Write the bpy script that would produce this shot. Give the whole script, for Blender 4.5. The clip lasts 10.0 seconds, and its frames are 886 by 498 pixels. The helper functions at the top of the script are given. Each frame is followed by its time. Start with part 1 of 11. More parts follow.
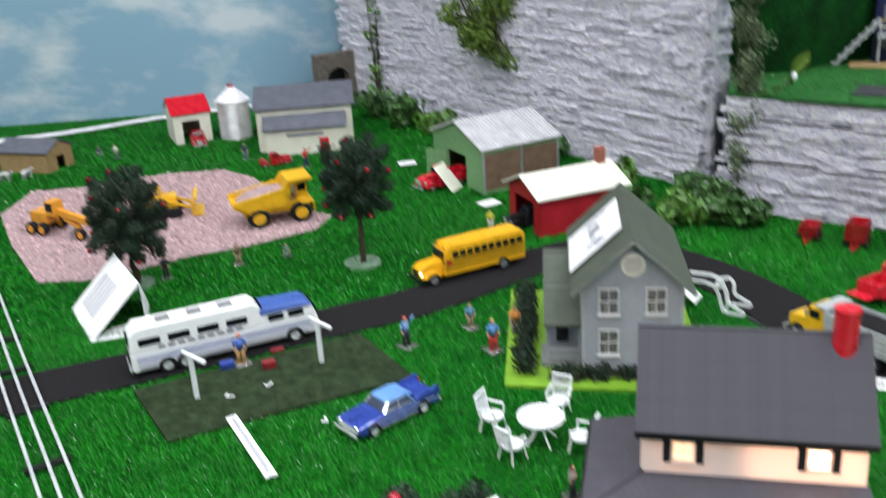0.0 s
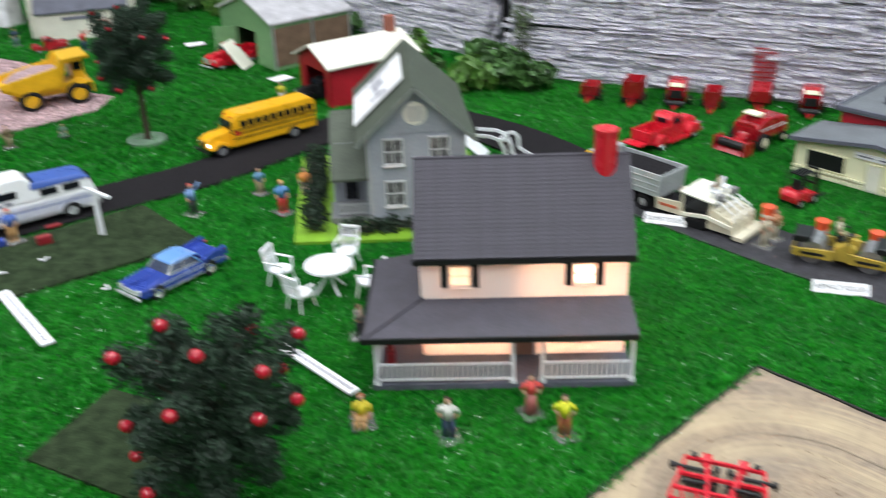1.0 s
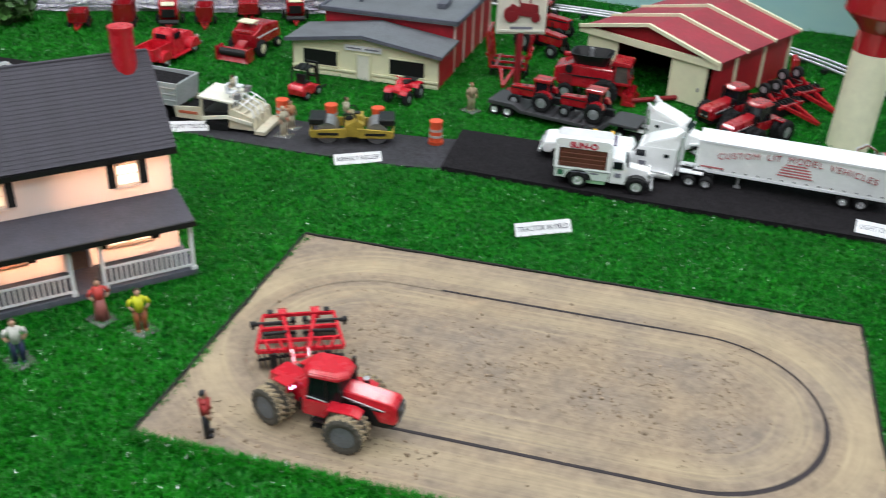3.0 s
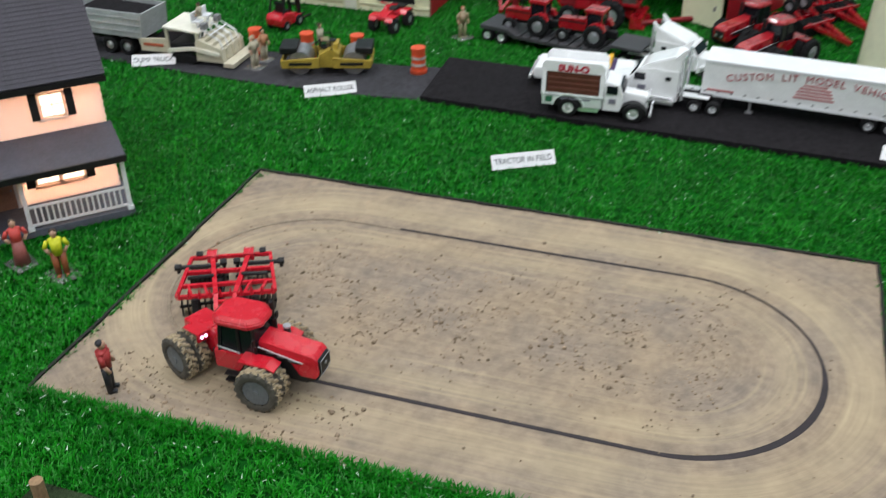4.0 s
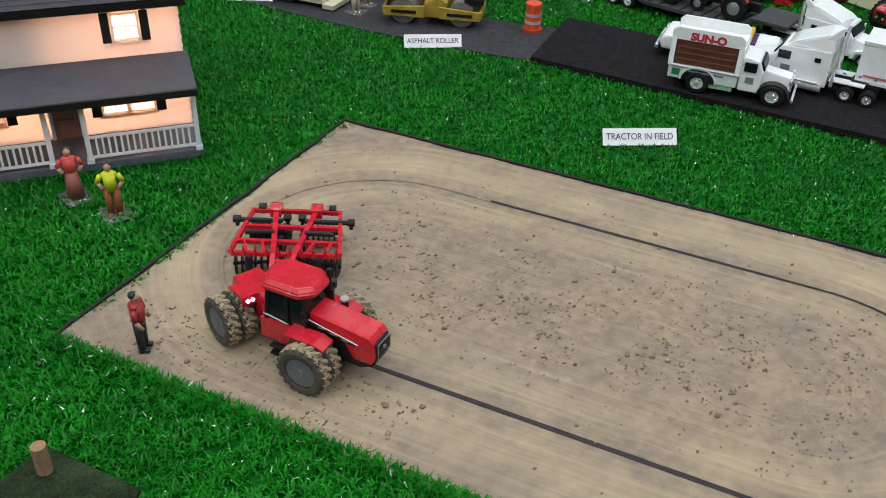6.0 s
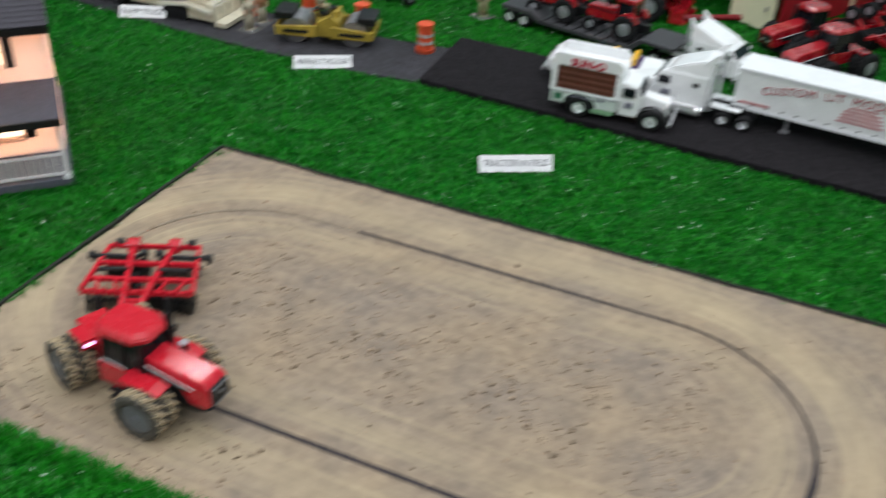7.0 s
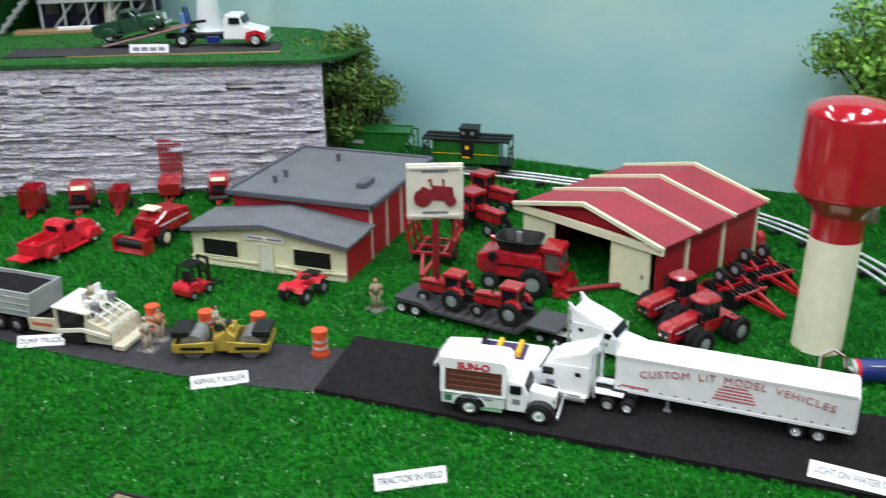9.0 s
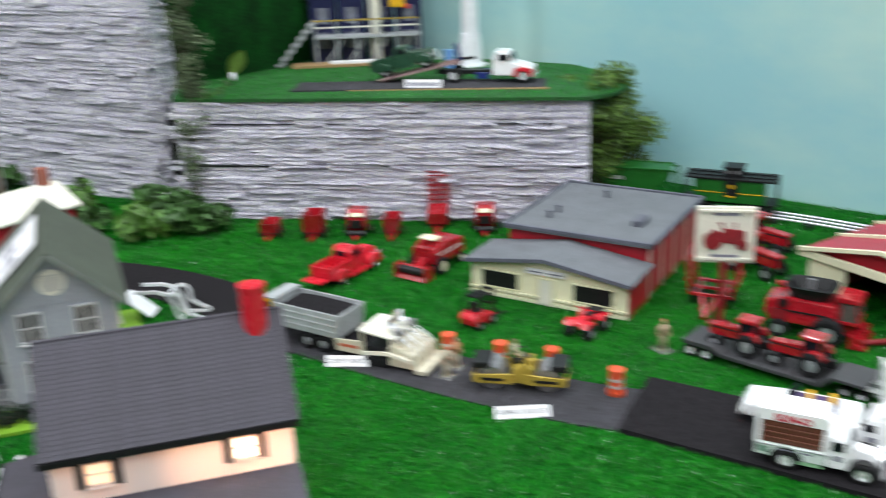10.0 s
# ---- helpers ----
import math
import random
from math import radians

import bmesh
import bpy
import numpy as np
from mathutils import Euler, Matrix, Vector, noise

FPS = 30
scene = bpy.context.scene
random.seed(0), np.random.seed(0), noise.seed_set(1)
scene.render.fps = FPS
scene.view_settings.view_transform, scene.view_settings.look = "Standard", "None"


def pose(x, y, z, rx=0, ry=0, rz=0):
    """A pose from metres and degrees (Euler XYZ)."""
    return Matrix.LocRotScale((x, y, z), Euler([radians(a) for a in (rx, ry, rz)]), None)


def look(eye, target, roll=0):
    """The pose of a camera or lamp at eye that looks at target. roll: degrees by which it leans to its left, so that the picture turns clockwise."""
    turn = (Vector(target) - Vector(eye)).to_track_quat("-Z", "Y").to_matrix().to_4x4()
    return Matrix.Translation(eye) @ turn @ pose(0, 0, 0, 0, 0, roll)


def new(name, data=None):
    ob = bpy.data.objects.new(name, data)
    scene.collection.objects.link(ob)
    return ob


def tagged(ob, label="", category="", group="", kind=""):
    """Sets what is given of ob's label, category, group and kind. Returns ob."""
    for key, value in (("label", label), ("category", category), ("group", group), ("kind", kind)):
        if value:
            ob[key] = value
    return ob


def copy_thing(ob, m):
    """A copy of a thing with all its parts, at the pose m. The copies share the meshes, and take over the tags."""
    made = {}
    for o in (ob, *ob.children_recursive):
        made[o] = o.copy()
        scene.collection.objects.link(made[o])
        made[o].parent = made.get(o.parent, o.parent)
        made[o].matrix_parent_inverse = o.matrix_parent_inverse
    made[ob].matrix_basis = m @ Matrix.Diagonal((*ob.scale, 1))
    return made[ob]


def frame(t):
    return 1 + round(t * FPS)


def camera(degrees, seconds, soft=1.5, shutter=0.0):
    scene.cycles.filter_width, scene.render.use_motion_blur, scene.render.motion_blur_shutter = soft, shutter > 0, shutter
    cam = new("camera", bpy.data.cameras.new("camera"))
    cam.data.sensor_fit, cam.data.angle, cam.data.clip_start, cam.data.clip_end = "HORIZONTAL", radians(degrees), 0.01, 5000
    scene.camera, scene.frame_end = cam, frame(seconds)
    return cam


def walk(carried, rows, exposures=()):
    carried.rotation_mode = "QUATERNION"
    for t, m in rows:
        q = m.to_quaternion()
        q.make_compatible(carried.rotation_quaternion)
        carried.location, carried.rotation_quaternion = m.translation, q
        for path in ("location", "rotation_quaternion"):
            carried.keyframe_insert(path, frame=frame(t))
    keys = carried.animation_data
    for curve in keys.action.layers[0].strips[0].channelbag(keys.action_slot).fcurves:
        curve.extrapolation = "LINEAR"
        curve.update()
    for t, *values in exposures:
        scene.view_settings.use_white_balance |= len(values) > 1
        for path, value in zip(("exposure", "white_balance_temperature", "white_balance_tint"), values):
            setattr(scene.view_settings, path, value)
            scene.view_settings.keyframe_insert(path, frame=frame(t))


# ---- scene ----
cam = camera(50.2, 10.0, 0.95, 0.65)
PATH = [
    (0, (0.029, 0.006, 0.664), (0.065, 1.874, -0.051), -3.6),
    (0.5, (0.058, -0.011, 0.622), (0.207, 1.796, -0.221), -4.3),
    (1, (0.071, -0.027, 0.587), (0.458, 1.715, -0.316), -2.1),
    (1.5, (0.091, -0.051, 0.57), (0.675, 1.611, -0.376), -0.4),
    (2, (0.062, -0.053, 0.557), (0.914, 1.484, -0.398), 1.7),
    (2.5, (-0.008, -0.06, 0.544), (1.146, 1.258, -0.42), 2.0),
    (3, (0.002, -0.074, 0.544), (1.239, 1.147, -0.445), 2.3),
    (3.2, (0.03, -0.085, 0.536), (1.284, 1.116, -0.456), 2.5),
    (4.3, (0.157, -0.075, 0.464), (1.191, 1.233, -0.64), -1.4),
    (4.5, (0.171, -0.066, 0.461), (1.164, 1.266, -0.651), -1.3),
    (5, (0.185, -0.044, 0.447), (1.139, 1.314, -0.669), -0.3),
    (6.5, (0.216, -0.009, 0.414), (1.161, 1.342, -0.719), 2.7),
    (7, (0.266, -0.043, 0.449), (1.27, 1.264, -0.684), 3.2),
    (7.5, (0.316, -0.073, 0.482), (1.488, 1.188, -0.536), 2.6),
    (8, (0.343, -0.076, 0.514), (1.612, 1.199, -0.361), 1.3),
    (8.5, (0.341, -0.065, 0.539), (1.61, 1.268, -0.244), 0.0),
    (9, (0.317, -0.053, 0.556), (1.545, 1.338, -0.189), -0.7),
    (9.5, (0.265, -0.024, 0.574), (1.409, 1.445, -0.155), -1.2),
    (10, (0.185, 0.026, 0.587), (1.125, 1.651, -0.105), -2.2),
]
EXPOSURES = [(0, 0.0), (1.5, -0.05), (2.5, -0.22), (3.2, -0.38), (4.5, -0.6), (6.5, -0.7), (7.5, -0.48), (8, -0.3), (8.5, -0.18), (9.5, -0.06), (10, 0.0)]
walk(cam, [(t, look(eye, target, roll)) for t, eye, target, roll in PATH], EXPOSURES)

# ---- light: hall with rows of ceiling tubes ----
world = bpy.data.worlds.new("hall_air")
scene.world = world
world.use_nodes = True
world.node_tree.nodes["Background"].inputs[0].default_value = (0.75, 0.85, 1.0, 1)
world.node_tree.nodes["Background"].inputs[1].default_value = 0.05
for ix in range(5):
    for iy in range(4):
        la = bpy.data.lights.new("tube_light", "AREA")
        la.shape, la.size, la.size_y, la.energy = "RECTANGLE", 1.15, 0.16, 20.5
        la.color = (0.945, 0.982, 1.02)
        lo = new("tube_light", la)
        lo.matrix_world = pose(-2.85 + 1.35 * ix, -2.4 + 1.5 * iy, 2.55, 0, 0, 20)

# ---- materials ----
MATS = {}


def mat(name, rgb, rough=0.5, metal=0.0, var=0.12, scale=60.0, bump=0.0, bscale=400.0, coat=0.0, rnd=0.0, island=0.0, rgb2=None, trans=0.0, alpha=1.0, spec=0.5):
    """Procedural paint or surface with variation at two scales."""
    if name in MATS:
        return MATS[name]
    m = bpy.data.materials.new(name)
    m.use_nodes = True
    nt = m.node_tree
    n, l = nt.nodes, nt.links
    b = n["Principled BSDF"]
    b.inputs["Roughness"].default_value = rough
    b.inputs["Metallic"].default_value = metal
    b.inputs["Coat Weight"].default_value = coat
    b.inputs["Coat Roughness"].default_value = 0.08
    b.inputs["Specular IOR Level"].default_value = spec
    b.inputs["Transmission Weight"].default_value = trans
    b.inputs["Alpha"].default_value = alpha
    tc = n.new("ShaderNodeTexCoord")
    n1 = n.new("ShaderNodeTexNoise")
    n1.inputs["Scale"].default_value, n1.inputs["Detail"].default_value = scale, 4
    n2 = n.new("ShaderNodeTexNoise")
    n2.inputs["Scale"].default_value, n2.inputs["Detail"].default_value = scale * 7, 3
    l.new(tc.outputs["Object"], n1.inputs["Vector"])
    l.new(tc.outputs["Object"], n2.inputs["Vector"])
    add = n.new("ShaderNodeMath")
    add.operation = "MULTIPLY_ADD"
    add.inputs[1].default_value = 0.45
    l.new(n2.outputs["Fac"], add.inputs[0])
    hal = n.new("ShaderNodeMath")
    hal.operation = "MULTIPLY"
    hal.inputs[1].default_value = 0.55
    l.new(n1.outputs["Fac"], hal.inputs[0])
    l.new(hal.outputs[0], add.inputs[2])
    ramp = n.new("ShaderNodeValToRGB")
    lo_c = rgb2 or tuple(c * (1 - 1.6 * var) for c in rgb)
    hi_c = tuple(min(1.0, c * (1 + 1.2 * var)) for c in rgb)
    ramp.color_ramp.elements[0].position, ramp.color_ramp.elements[1].position = 0.33, 0.66
    ramp.color_ramp.elements[0].color, ramp.color_ramp.elements[1].color = (*lo_c, 1), (*hi_c, 1)
    l.new(add.outputs[0], ramp.inputs["Fac"])
    out = ramp.outputs["Color"]
    if rnd or island:
        src = n.new("ShaderNodeObjectInfo").outputs["Random"] if rnd else n.new("ShaderNodeNewGeometry").outputs["Random Per Island"]
        hs = n.new("ShaderNodeHueSaturation")
        mp = n.new("ShaderNodeMapRange")
        mp.inputs["To Min"].default_value, mp.inputs["To Max"].default_value = 1 - (rnd or island), 1 + (rnd or island)
        l.new(src, mp.inputs["Value"])
        l.new(mp.outputs[0], hs.inputs["Value"])
        l.new(out, hs.inputs["Color"])
        out = hs.outputs["Color"]
    l.new(out, b.inputs["Base Color"])
    rm = n.new("ShaderNodeMapRange")
    rm.inputs["To Min"].default_value, rm.inputs["To Max"].default_value = max(0.02, rough - 0.1), min(1, rough + 0.12)
    l.new(n1.outputs["Fac"], rm.inputs["Value"])
    l.new(rm.outputs[0], b.inputs["Roughness"])
    if bump:
        nb = n.new("ShaderNodeTexNoise")
        nb.inputs["Scale"].default_value, nb.inputs["Detail"].default_value = bscale, 5
        l.new(tc.outputs["Object"], nb.inputs["Vector"])
        bp = n.new("ShaderNodeBump")
        bp.inputs["Strength"].default_value, bp.inputs["Distance"].default_value = bump, 0.002
        l.new(nb.outputs["Fac"], bp.inputs["Height"])
        l.new(bp.outputs[0], b.inputs["Normal"])
    MATS[name] = m
    return m


turf_base = mat("turf_backing", (0.002, 0.075, 0.005), 0.85, var=0.35, scale=40, bump=0.6, bscale=500, spec=0.08)
turf = mat("turf_blades", (0.007, 0.168, 0.006), 0.36, var=0.3, scale=16, island=0.24, rgb2=(0.005, 0.115, 0.006), spec=0.20)
# near-white colour that stands in for sparkling glints on the turf
turf_glint = mat("turf_blades_painted_glint", (0.62, 0.74, 0.64), 0.15, var=0.25, scale=9, island=0.5, spec=0.8)
asphalt = mat("black_craft_felt", (0.014, 0.0125, 0.0145), 0.95, var=0.5, scale=220, bump=0.6, bscale=900, spec=0.15)
roadbed = mat("grey_roadbed", (0.026, 0.025, 0.031), 0.85, var=0.5, scale=22, bump=0.6, bscale=700)
olive_mat = mat("olive_mat", (0.030, 0.047, 0.022), 0.95, var=0.45, scale=70, bump=1.0, bscale=900, spec=0.1)
gravel_base = mat("pink_gravel", (0.40, 0.275, 0.285), 0.85, var=0.4, scale=150, bump=1.0, bscale=260)
gravel_bits = mat("gravel_chips", (0.52, 0.365, 0.38), 0.8, var=0.25, scale=90, island=0.45)
red = mat("red_enamel", (0.36, 0.008, 0.016), 0.26, var=0.14, coat=0.9)
red_dk = mat("dark_red_enamel", (0.23, 0.010, 0.017), 0.45, var=0.2)
red_wall = mat("red_shed_boards", (0.37, 0.007, 0.018), 0.5, var=0.18, scale=25, bump=0.2)
red_roof = mat("red_painted_roof", (0.33, 0.030, 0.050), 0.5, var=0.16, scale=18, bump=0.15)
red_bright = mat("bright_red_plastic", (0.56, 0.013, 0.028), 0.26, var=0.08, coat=0.4)
cream = mat("cream_plastic", (0.76, 0.74, 0.52), 0.5, var=0.04, scale=14)
cream_lt = mat("pale_cream_siding", (0.74, 0.72, 0.62), 0.5, var=0.06, scale=40)
white = mat("white_plastic", (0.78, 0.79, 0.82), 0.4, var=0.06, scale=30)
white_gloss = mat("white_gloss_enamel", (0.86, 0.87, 0.88), 0.22, var=0.04, coat=0.5)
card_white = mat("white_card", (0.78, 0.78, 0.80), 0.75, var=0.05, scale=50)
grey_roof = mat("slate_grey_roof", (0.10, 0.105, 0.135), 0.7, var=0.2, scale=40, bump=0.2)
shop_roof = mat("grey_felt_roof", (0.13, 0.14, 0.155), 0.75, var=0.14, scale=30, bump=0.3, bscale=900)
shingle = mat("charcoal_shingle", (0.054, 0.050, 0.064), 0.75, var=0.16, scale=50, bump=0.2, rnd=0.05)
grey_wall = mat("grey_clapboard", (0.28, 0.30, 0.335), 0.6, var=0.1, scale=30)
green_roof = mat("moss_green_roof", (0.062, 0.075, 0.055), 0.75, var=0.2, scale=40, bump=0.2)
lime = mat("lime_yard_board", (0.18, 0.36, 0.02), 0.6, var=0.15, scale=60)
hedge_m = mat("dark_hedge", (0.010, 0.028, 0.012), 0.8, var=0.4, scale=80, island=0.5)
faded_orange = mat("faded_orange_enamel", (0.72, 0.31, 0.030), 0.45, var=0.15, coat=0.2)
yellow = mat("construction_yellow", (0.75, 0.42, 0.012), 0.4, var=0.1, coat=0.2)
bus_yellow = mat("school_bus_yellow", (0.80, 0.40, 0.010), 0.3, var=0.08, coat=0.3)
drab_yellow = mat("roller_yellow", (0.36, 0.26, 0.035), 0.5, var=0.2)
black = mat("black_plastic", (0.009, 0.009, 0.010), 0.45, var=0.2, spec=0.35)
rubber = mat("tyre_rubber", (0.011, 0.011, 0.012), 0.75, var=0.3, bump=0.3, spec=0.2)
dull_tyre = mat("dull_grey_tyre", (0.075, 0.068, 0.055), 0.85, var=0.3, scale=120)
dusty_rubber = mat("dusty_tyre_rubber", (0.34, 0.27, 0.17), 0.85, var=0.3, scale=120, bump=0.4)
dusty_grey = mat("dusty_grey_rim", (0.13, 0.14, 0.15), 0.6, var=0.2)
chrome = mat("chrome", (0.92, 0.93, 0.95), 0.14, metal=0.7, var=0.04)
rail_m = mat("tubular_rail_steel", (0.74, 0.74, 0.78), 0.34, metal=0.4, var=0.12, scale=30)
tin = mat("bright_tin", (0.86, 0.85, 0.90), 0.26, metal=0.3, var=0.1, scale=60)
galv = mat("galvanised_metal", (0.72, 0.71, 0.74), 0.34, metal=0.45, var=0.18, scale=40)
blue = mat("metallic_blue_enamel", (0.045, 0.085, 0.42), 0.25, metal=0.35, var=0.08, coat=0.5)
blue_lt = mat("light_blue_enamel", (0.14, 0.30, 0.62), 0.3, var=0.06, coat=0.4)
coach_blue = mat("coach_blue", (0.06, 0.12, 0.40), 0.3, var=0.1, coat=0.3)
silver = mat("silver_paint", (0.50, 0.51, 0.55), 0.35, metal=0.6, var=0.1)
dark_glass = mat("dark_glazing", (0.008, 0.009, 0.013), 0.12, var=0.1, spec=0.35)
grey_plastic = mat("grey_plastic", (0.20, 0.20, 0.21), 0.55, var=0.15)
bed_grey = mat("dump_bed_grey", (0.36, 0.38, 0.39), 0.5, var=0.15)
beige = mat("beige_plastic", (0.56, 0.52, 0.40), 0.55, var=0.12)
orange = mat("orange_barrel_plastic", (0.66, 0.085, 0.03), 0.4, var=0.08)
green_dk = mat("railcar_green", (0.011, 0.125, 0.016), 0.38, var=0.2, coat=0.2)
green_lt = mat("light_green_panel", (0.16, 0.32, 0.14), 0.6, var=0.12)
pickup_green = mat("dark_green_enamel", (0.015, 0.06, 0.03), 0.3, var=0.15, coat=0.3)
tan = mat("tan_cardboard", (0.34, 0.22, 0.10), 0.75, var=0.15)
brown = mat("brown_panel", (0.17, 0.105, 0.07), 0.55, var=0.25, scale=50)
bark = mat("bark", (0.055, 0.035, 0.022), 0.9, var=0.4, scale=120, bump=0.8, bscale=500)
pine = mat("dark_fir_needles", (0.012, 0.035, 0.016), 0.65, var=0.4, scale=60, island=0.5)
leaf_m = mat("vine_leaf", (0.045, 0.12, 0.025), 0.5, var=0.35, scale=40, island=0.5)
leaf_lt = mat("light_leaf", (0.085, 0.20, 0.030), 0.5, var=0.3, scale=40, island=0.45)
apple = mat("red_berry_gloss", (0.36, 0.008, 0.022), 0.2, var=0.15, coat=0.4)
ink = mat("dark_ink", (0.03, 0.03, 0.05), 0.8, var=0.1)
ink_grey = mat("faded_ink", (0.20, 0.20, 0.25), 0.8, var=0.1)
navy = mat("navy_battery_wrap", (0.012, 0.020, 0.16), 0.3, var=0.08, coat=0.3)
purple = mat("purple_paint", (0.05, 0.015, 0.10), 0.35, var=0.1)
plex = mat("clear_plastic_base", (0.75, 0.75, 0.72), 0.2, var=0.05, trans=0.85)
skin = mat("figurine_flesh", (0.48, 0.28, 0.19), 0.6, var=0.1)
door_brown = mat("brown_door", (0.36, 0.20, 0.14), 0.55, var=0.15)
hall_white = mat("hall_wall_paint", (0.36, 0.37, 0.38), 0.8, var=0.05, scale=3)
CLOTH = {}


def cloth(key, rgb):
    if key not in CLOTH:
        CLOTH[key] = mat("figurine_" + key, rgb, 0.55, var=0.12)
    return CLOTH[key]


def glow(name, rgb, power):
    m = bpy.data.materials.new(name)
    m.use_nodes = True
    b = m.node_tree.nodes["Principled BSDF"]
    b.inputs["Base Color"].default_value = (*rgb, 1)
    b.inputs["Emission Color"].default_value = (*rgb, 1)
    b.inputs["Emission Strength"].default_value = power
    return m


lit_pane = glow("lit_curtain_pane", (1.0, 0.80, 0.60), 3.6)
dim_pane = glow("dim_lit_pane", (1.0, 0.70, 0.45), 1.1)
violet_lamp = glow("lit_violet_lamp", (0.85, 0.55, 1.0), 4.0)
head_glow = glow("lit_headlamp", (1.0, 0.86, 0.72), 6.0)


# ---- mesh helpers ----
def box(bm, c, s, bev=0.0, m=None, mi=0):
    """Box with centre c and size s, optionally bevelled and moved by m."""
    r = bmesh.ops.create_cube(bm, size=1.0, matrix=(m or Matrix()) @ Matrix.Translation(c) @ Matrix.Diagonal((*s, 1)))
    vs = r["verts"]
    fs = list({f for v in vs for f in v.link_faces})
    for f in fs:
        f.material_index = mi
    if bev:
        es = list({e for v in vs for e in v.link_edges})
        rr = bmesh.ops.bevel(bm, geom=es, offset=bev, segments=2, affect="EDGES", profile=0.6)
        for f in rr["faces"]:
            f.material_index = mi
    return bm


def cyl(bm, c, r, h, axis="z", seg=16, r2=None, m=None, mi=0):
    """Cylinder or cone of height h, centred on c."""
    turn = {"z": Matrix(), "x": pose(0, 0, 0, 0, 90, 0), "y": pose(0, 0, 0, -90, 0, 0)}[axis]
    rr = bmesh.ops.create_cone(bm, cap_ends=True, segments=seg, radius1=r, radius2=r if r2 is None else r2, depth=h, matrix=(m or Matrix()) @ Matrix.Translation(c) @ turn)
    for f in {f for v in rr["verts"] for f in v.link_faces}:
        f.material_index = mi
    return bm


def ball(bm, c, r, s=(1, 1, 1), sub=2, m=None, mi=0):
    rr = bmesh.ops.create_icosphere(bm, subdivisions=sub, radius=r, matrix=(m or Matrix()) @ Matrix.Translation(c) @ Matrix.Diagonal((*s, 1)))
    for f in {f for v in rr["verts"] for f in v.link_faces}:
        f.material_index = mi
        f.smooth = True
    return bm


def prism(bm, pts, y0, y1, bev=0.0, taper=None, mi=0, m=None):
    """Side outline pts (x, z) drawn from y0 to y1; taper(z) scales the width."""
    tp = taper or (lambda z: 1.0)
    mm = m or Matrix()
    mid = (y0 + y1) / 2
    a = [bm.verts.new(mm @ Vector((x, mid + (y0 - mid) * tp(z), z))) for x, z in pts]
    b = [bm.verts.new(mm @ Vector((x, mid + (y1 - mid) * tp(z), z))) for x, z in pts]
    n = len(pts)
    fs = [bm.faces.new(a), bm.faces.new(b[::-1])]
    for i in range(n):
        fs.append(bm.faces.new((a[i], b[i], b[(i + 1) % n], a[(i + 1) % n])))
    bmesh.ops.recalc_face_normals(bm, faces=fs)
    for f in fs:
        f.material_index = mi
    if bev:
        es = list({e for f in fs for e in f.edges})
        rr = bmesh.ops.bevel(bm, geom=es, offset=bev, segments=2, affect="EDGES", profile=0.6)
        for f in rr["faces"]:
            f.material_index = mi
    return bm


def rod(bm, a, b, r, seg=8, mi=0):
    """Round bar from a to b."""
    a, b = Vector(a), Vector(b)
    d = b - a
    q = d.to_track_quat("Z", "Y").to_matrix().to_4x4()
    rr = bmesh.ops.create_cone(bm, cap_ends=True, segments=seg, radius1=r, radius2=r, depth=d.length, matrix=Matrix.Translation((a + b) / 2) @ q)
    for f in {f for v in rr["verts"] for f in v.link_faces}:
        f.material_index = mi
    return bm


def bar(bm, a, b, w, h=None, mi=0):
    """Square bar from a to b."""
    a, b = Vector(a), Vector(b)
    d = b - a
    q = d.to_track_quat("X", "Z").to_matrix().to_4x4()
    return box(bm, (0, 0, 0), (d.length, w, h or w), 0, Matrix.Translation((a + b) / 2) @ q, mi)


def resize(ob, sx, sy=None, sz=None):
    """Scale a whole thing in its own axes."""
    ob.matrix_basis = ob.matrix_basis @ Matrix.Diagonal((sx, sy or sx, sz or sx, 1))
    return ob


def part(name, bm, material, parent=None, label="", at=None, smooth=False):
    """Links a bmesh as one mesh object under a thing or a part."""
    me = bpy.data.meshes.new(name)
    bm.to_mesh(me)
    bm.free()
    for mm in material if isinstance(material, (list, tuple)) else (material,):
        me.materials.append(mm)
    if smooth:
        for p in me.polygons:
            p.use_smooth = True
    ob = new(name, me)
    if parent is not None:
        ob.parent = parent
    if at is not None:
        ob.matrix_basis = at
    if label:
        tagged(ob, label)
    return ob


def B():
    return bmesh.new()


def thing(name, x, y, rz, label, category, group="", z=0.0, kind=""):
    ob = new(name)
    ob.empty_display_size = 0.02
    ob.matrix_basis = pose(x, y, z, 0, 0, rz)
    return tagged(ob, label, category, group, kind)


SHARED = {}


def shared(key, make):
    """One mesh for alike pieces."""
    if key not in SHARED:
        bm, mats = make()
        me = bpy.data.meshes.new(key[0])
        bm.to_mesh(me)
        bm.free()
        for mm in mats:
            me.materials.append(mm)
        SHARED[key] = me
    return SHARED[key]


def piece(name, me, parent, m):
    ob = new(name, me)
    ob.parent = parent
    ob.matrix_basis = m
    return ob


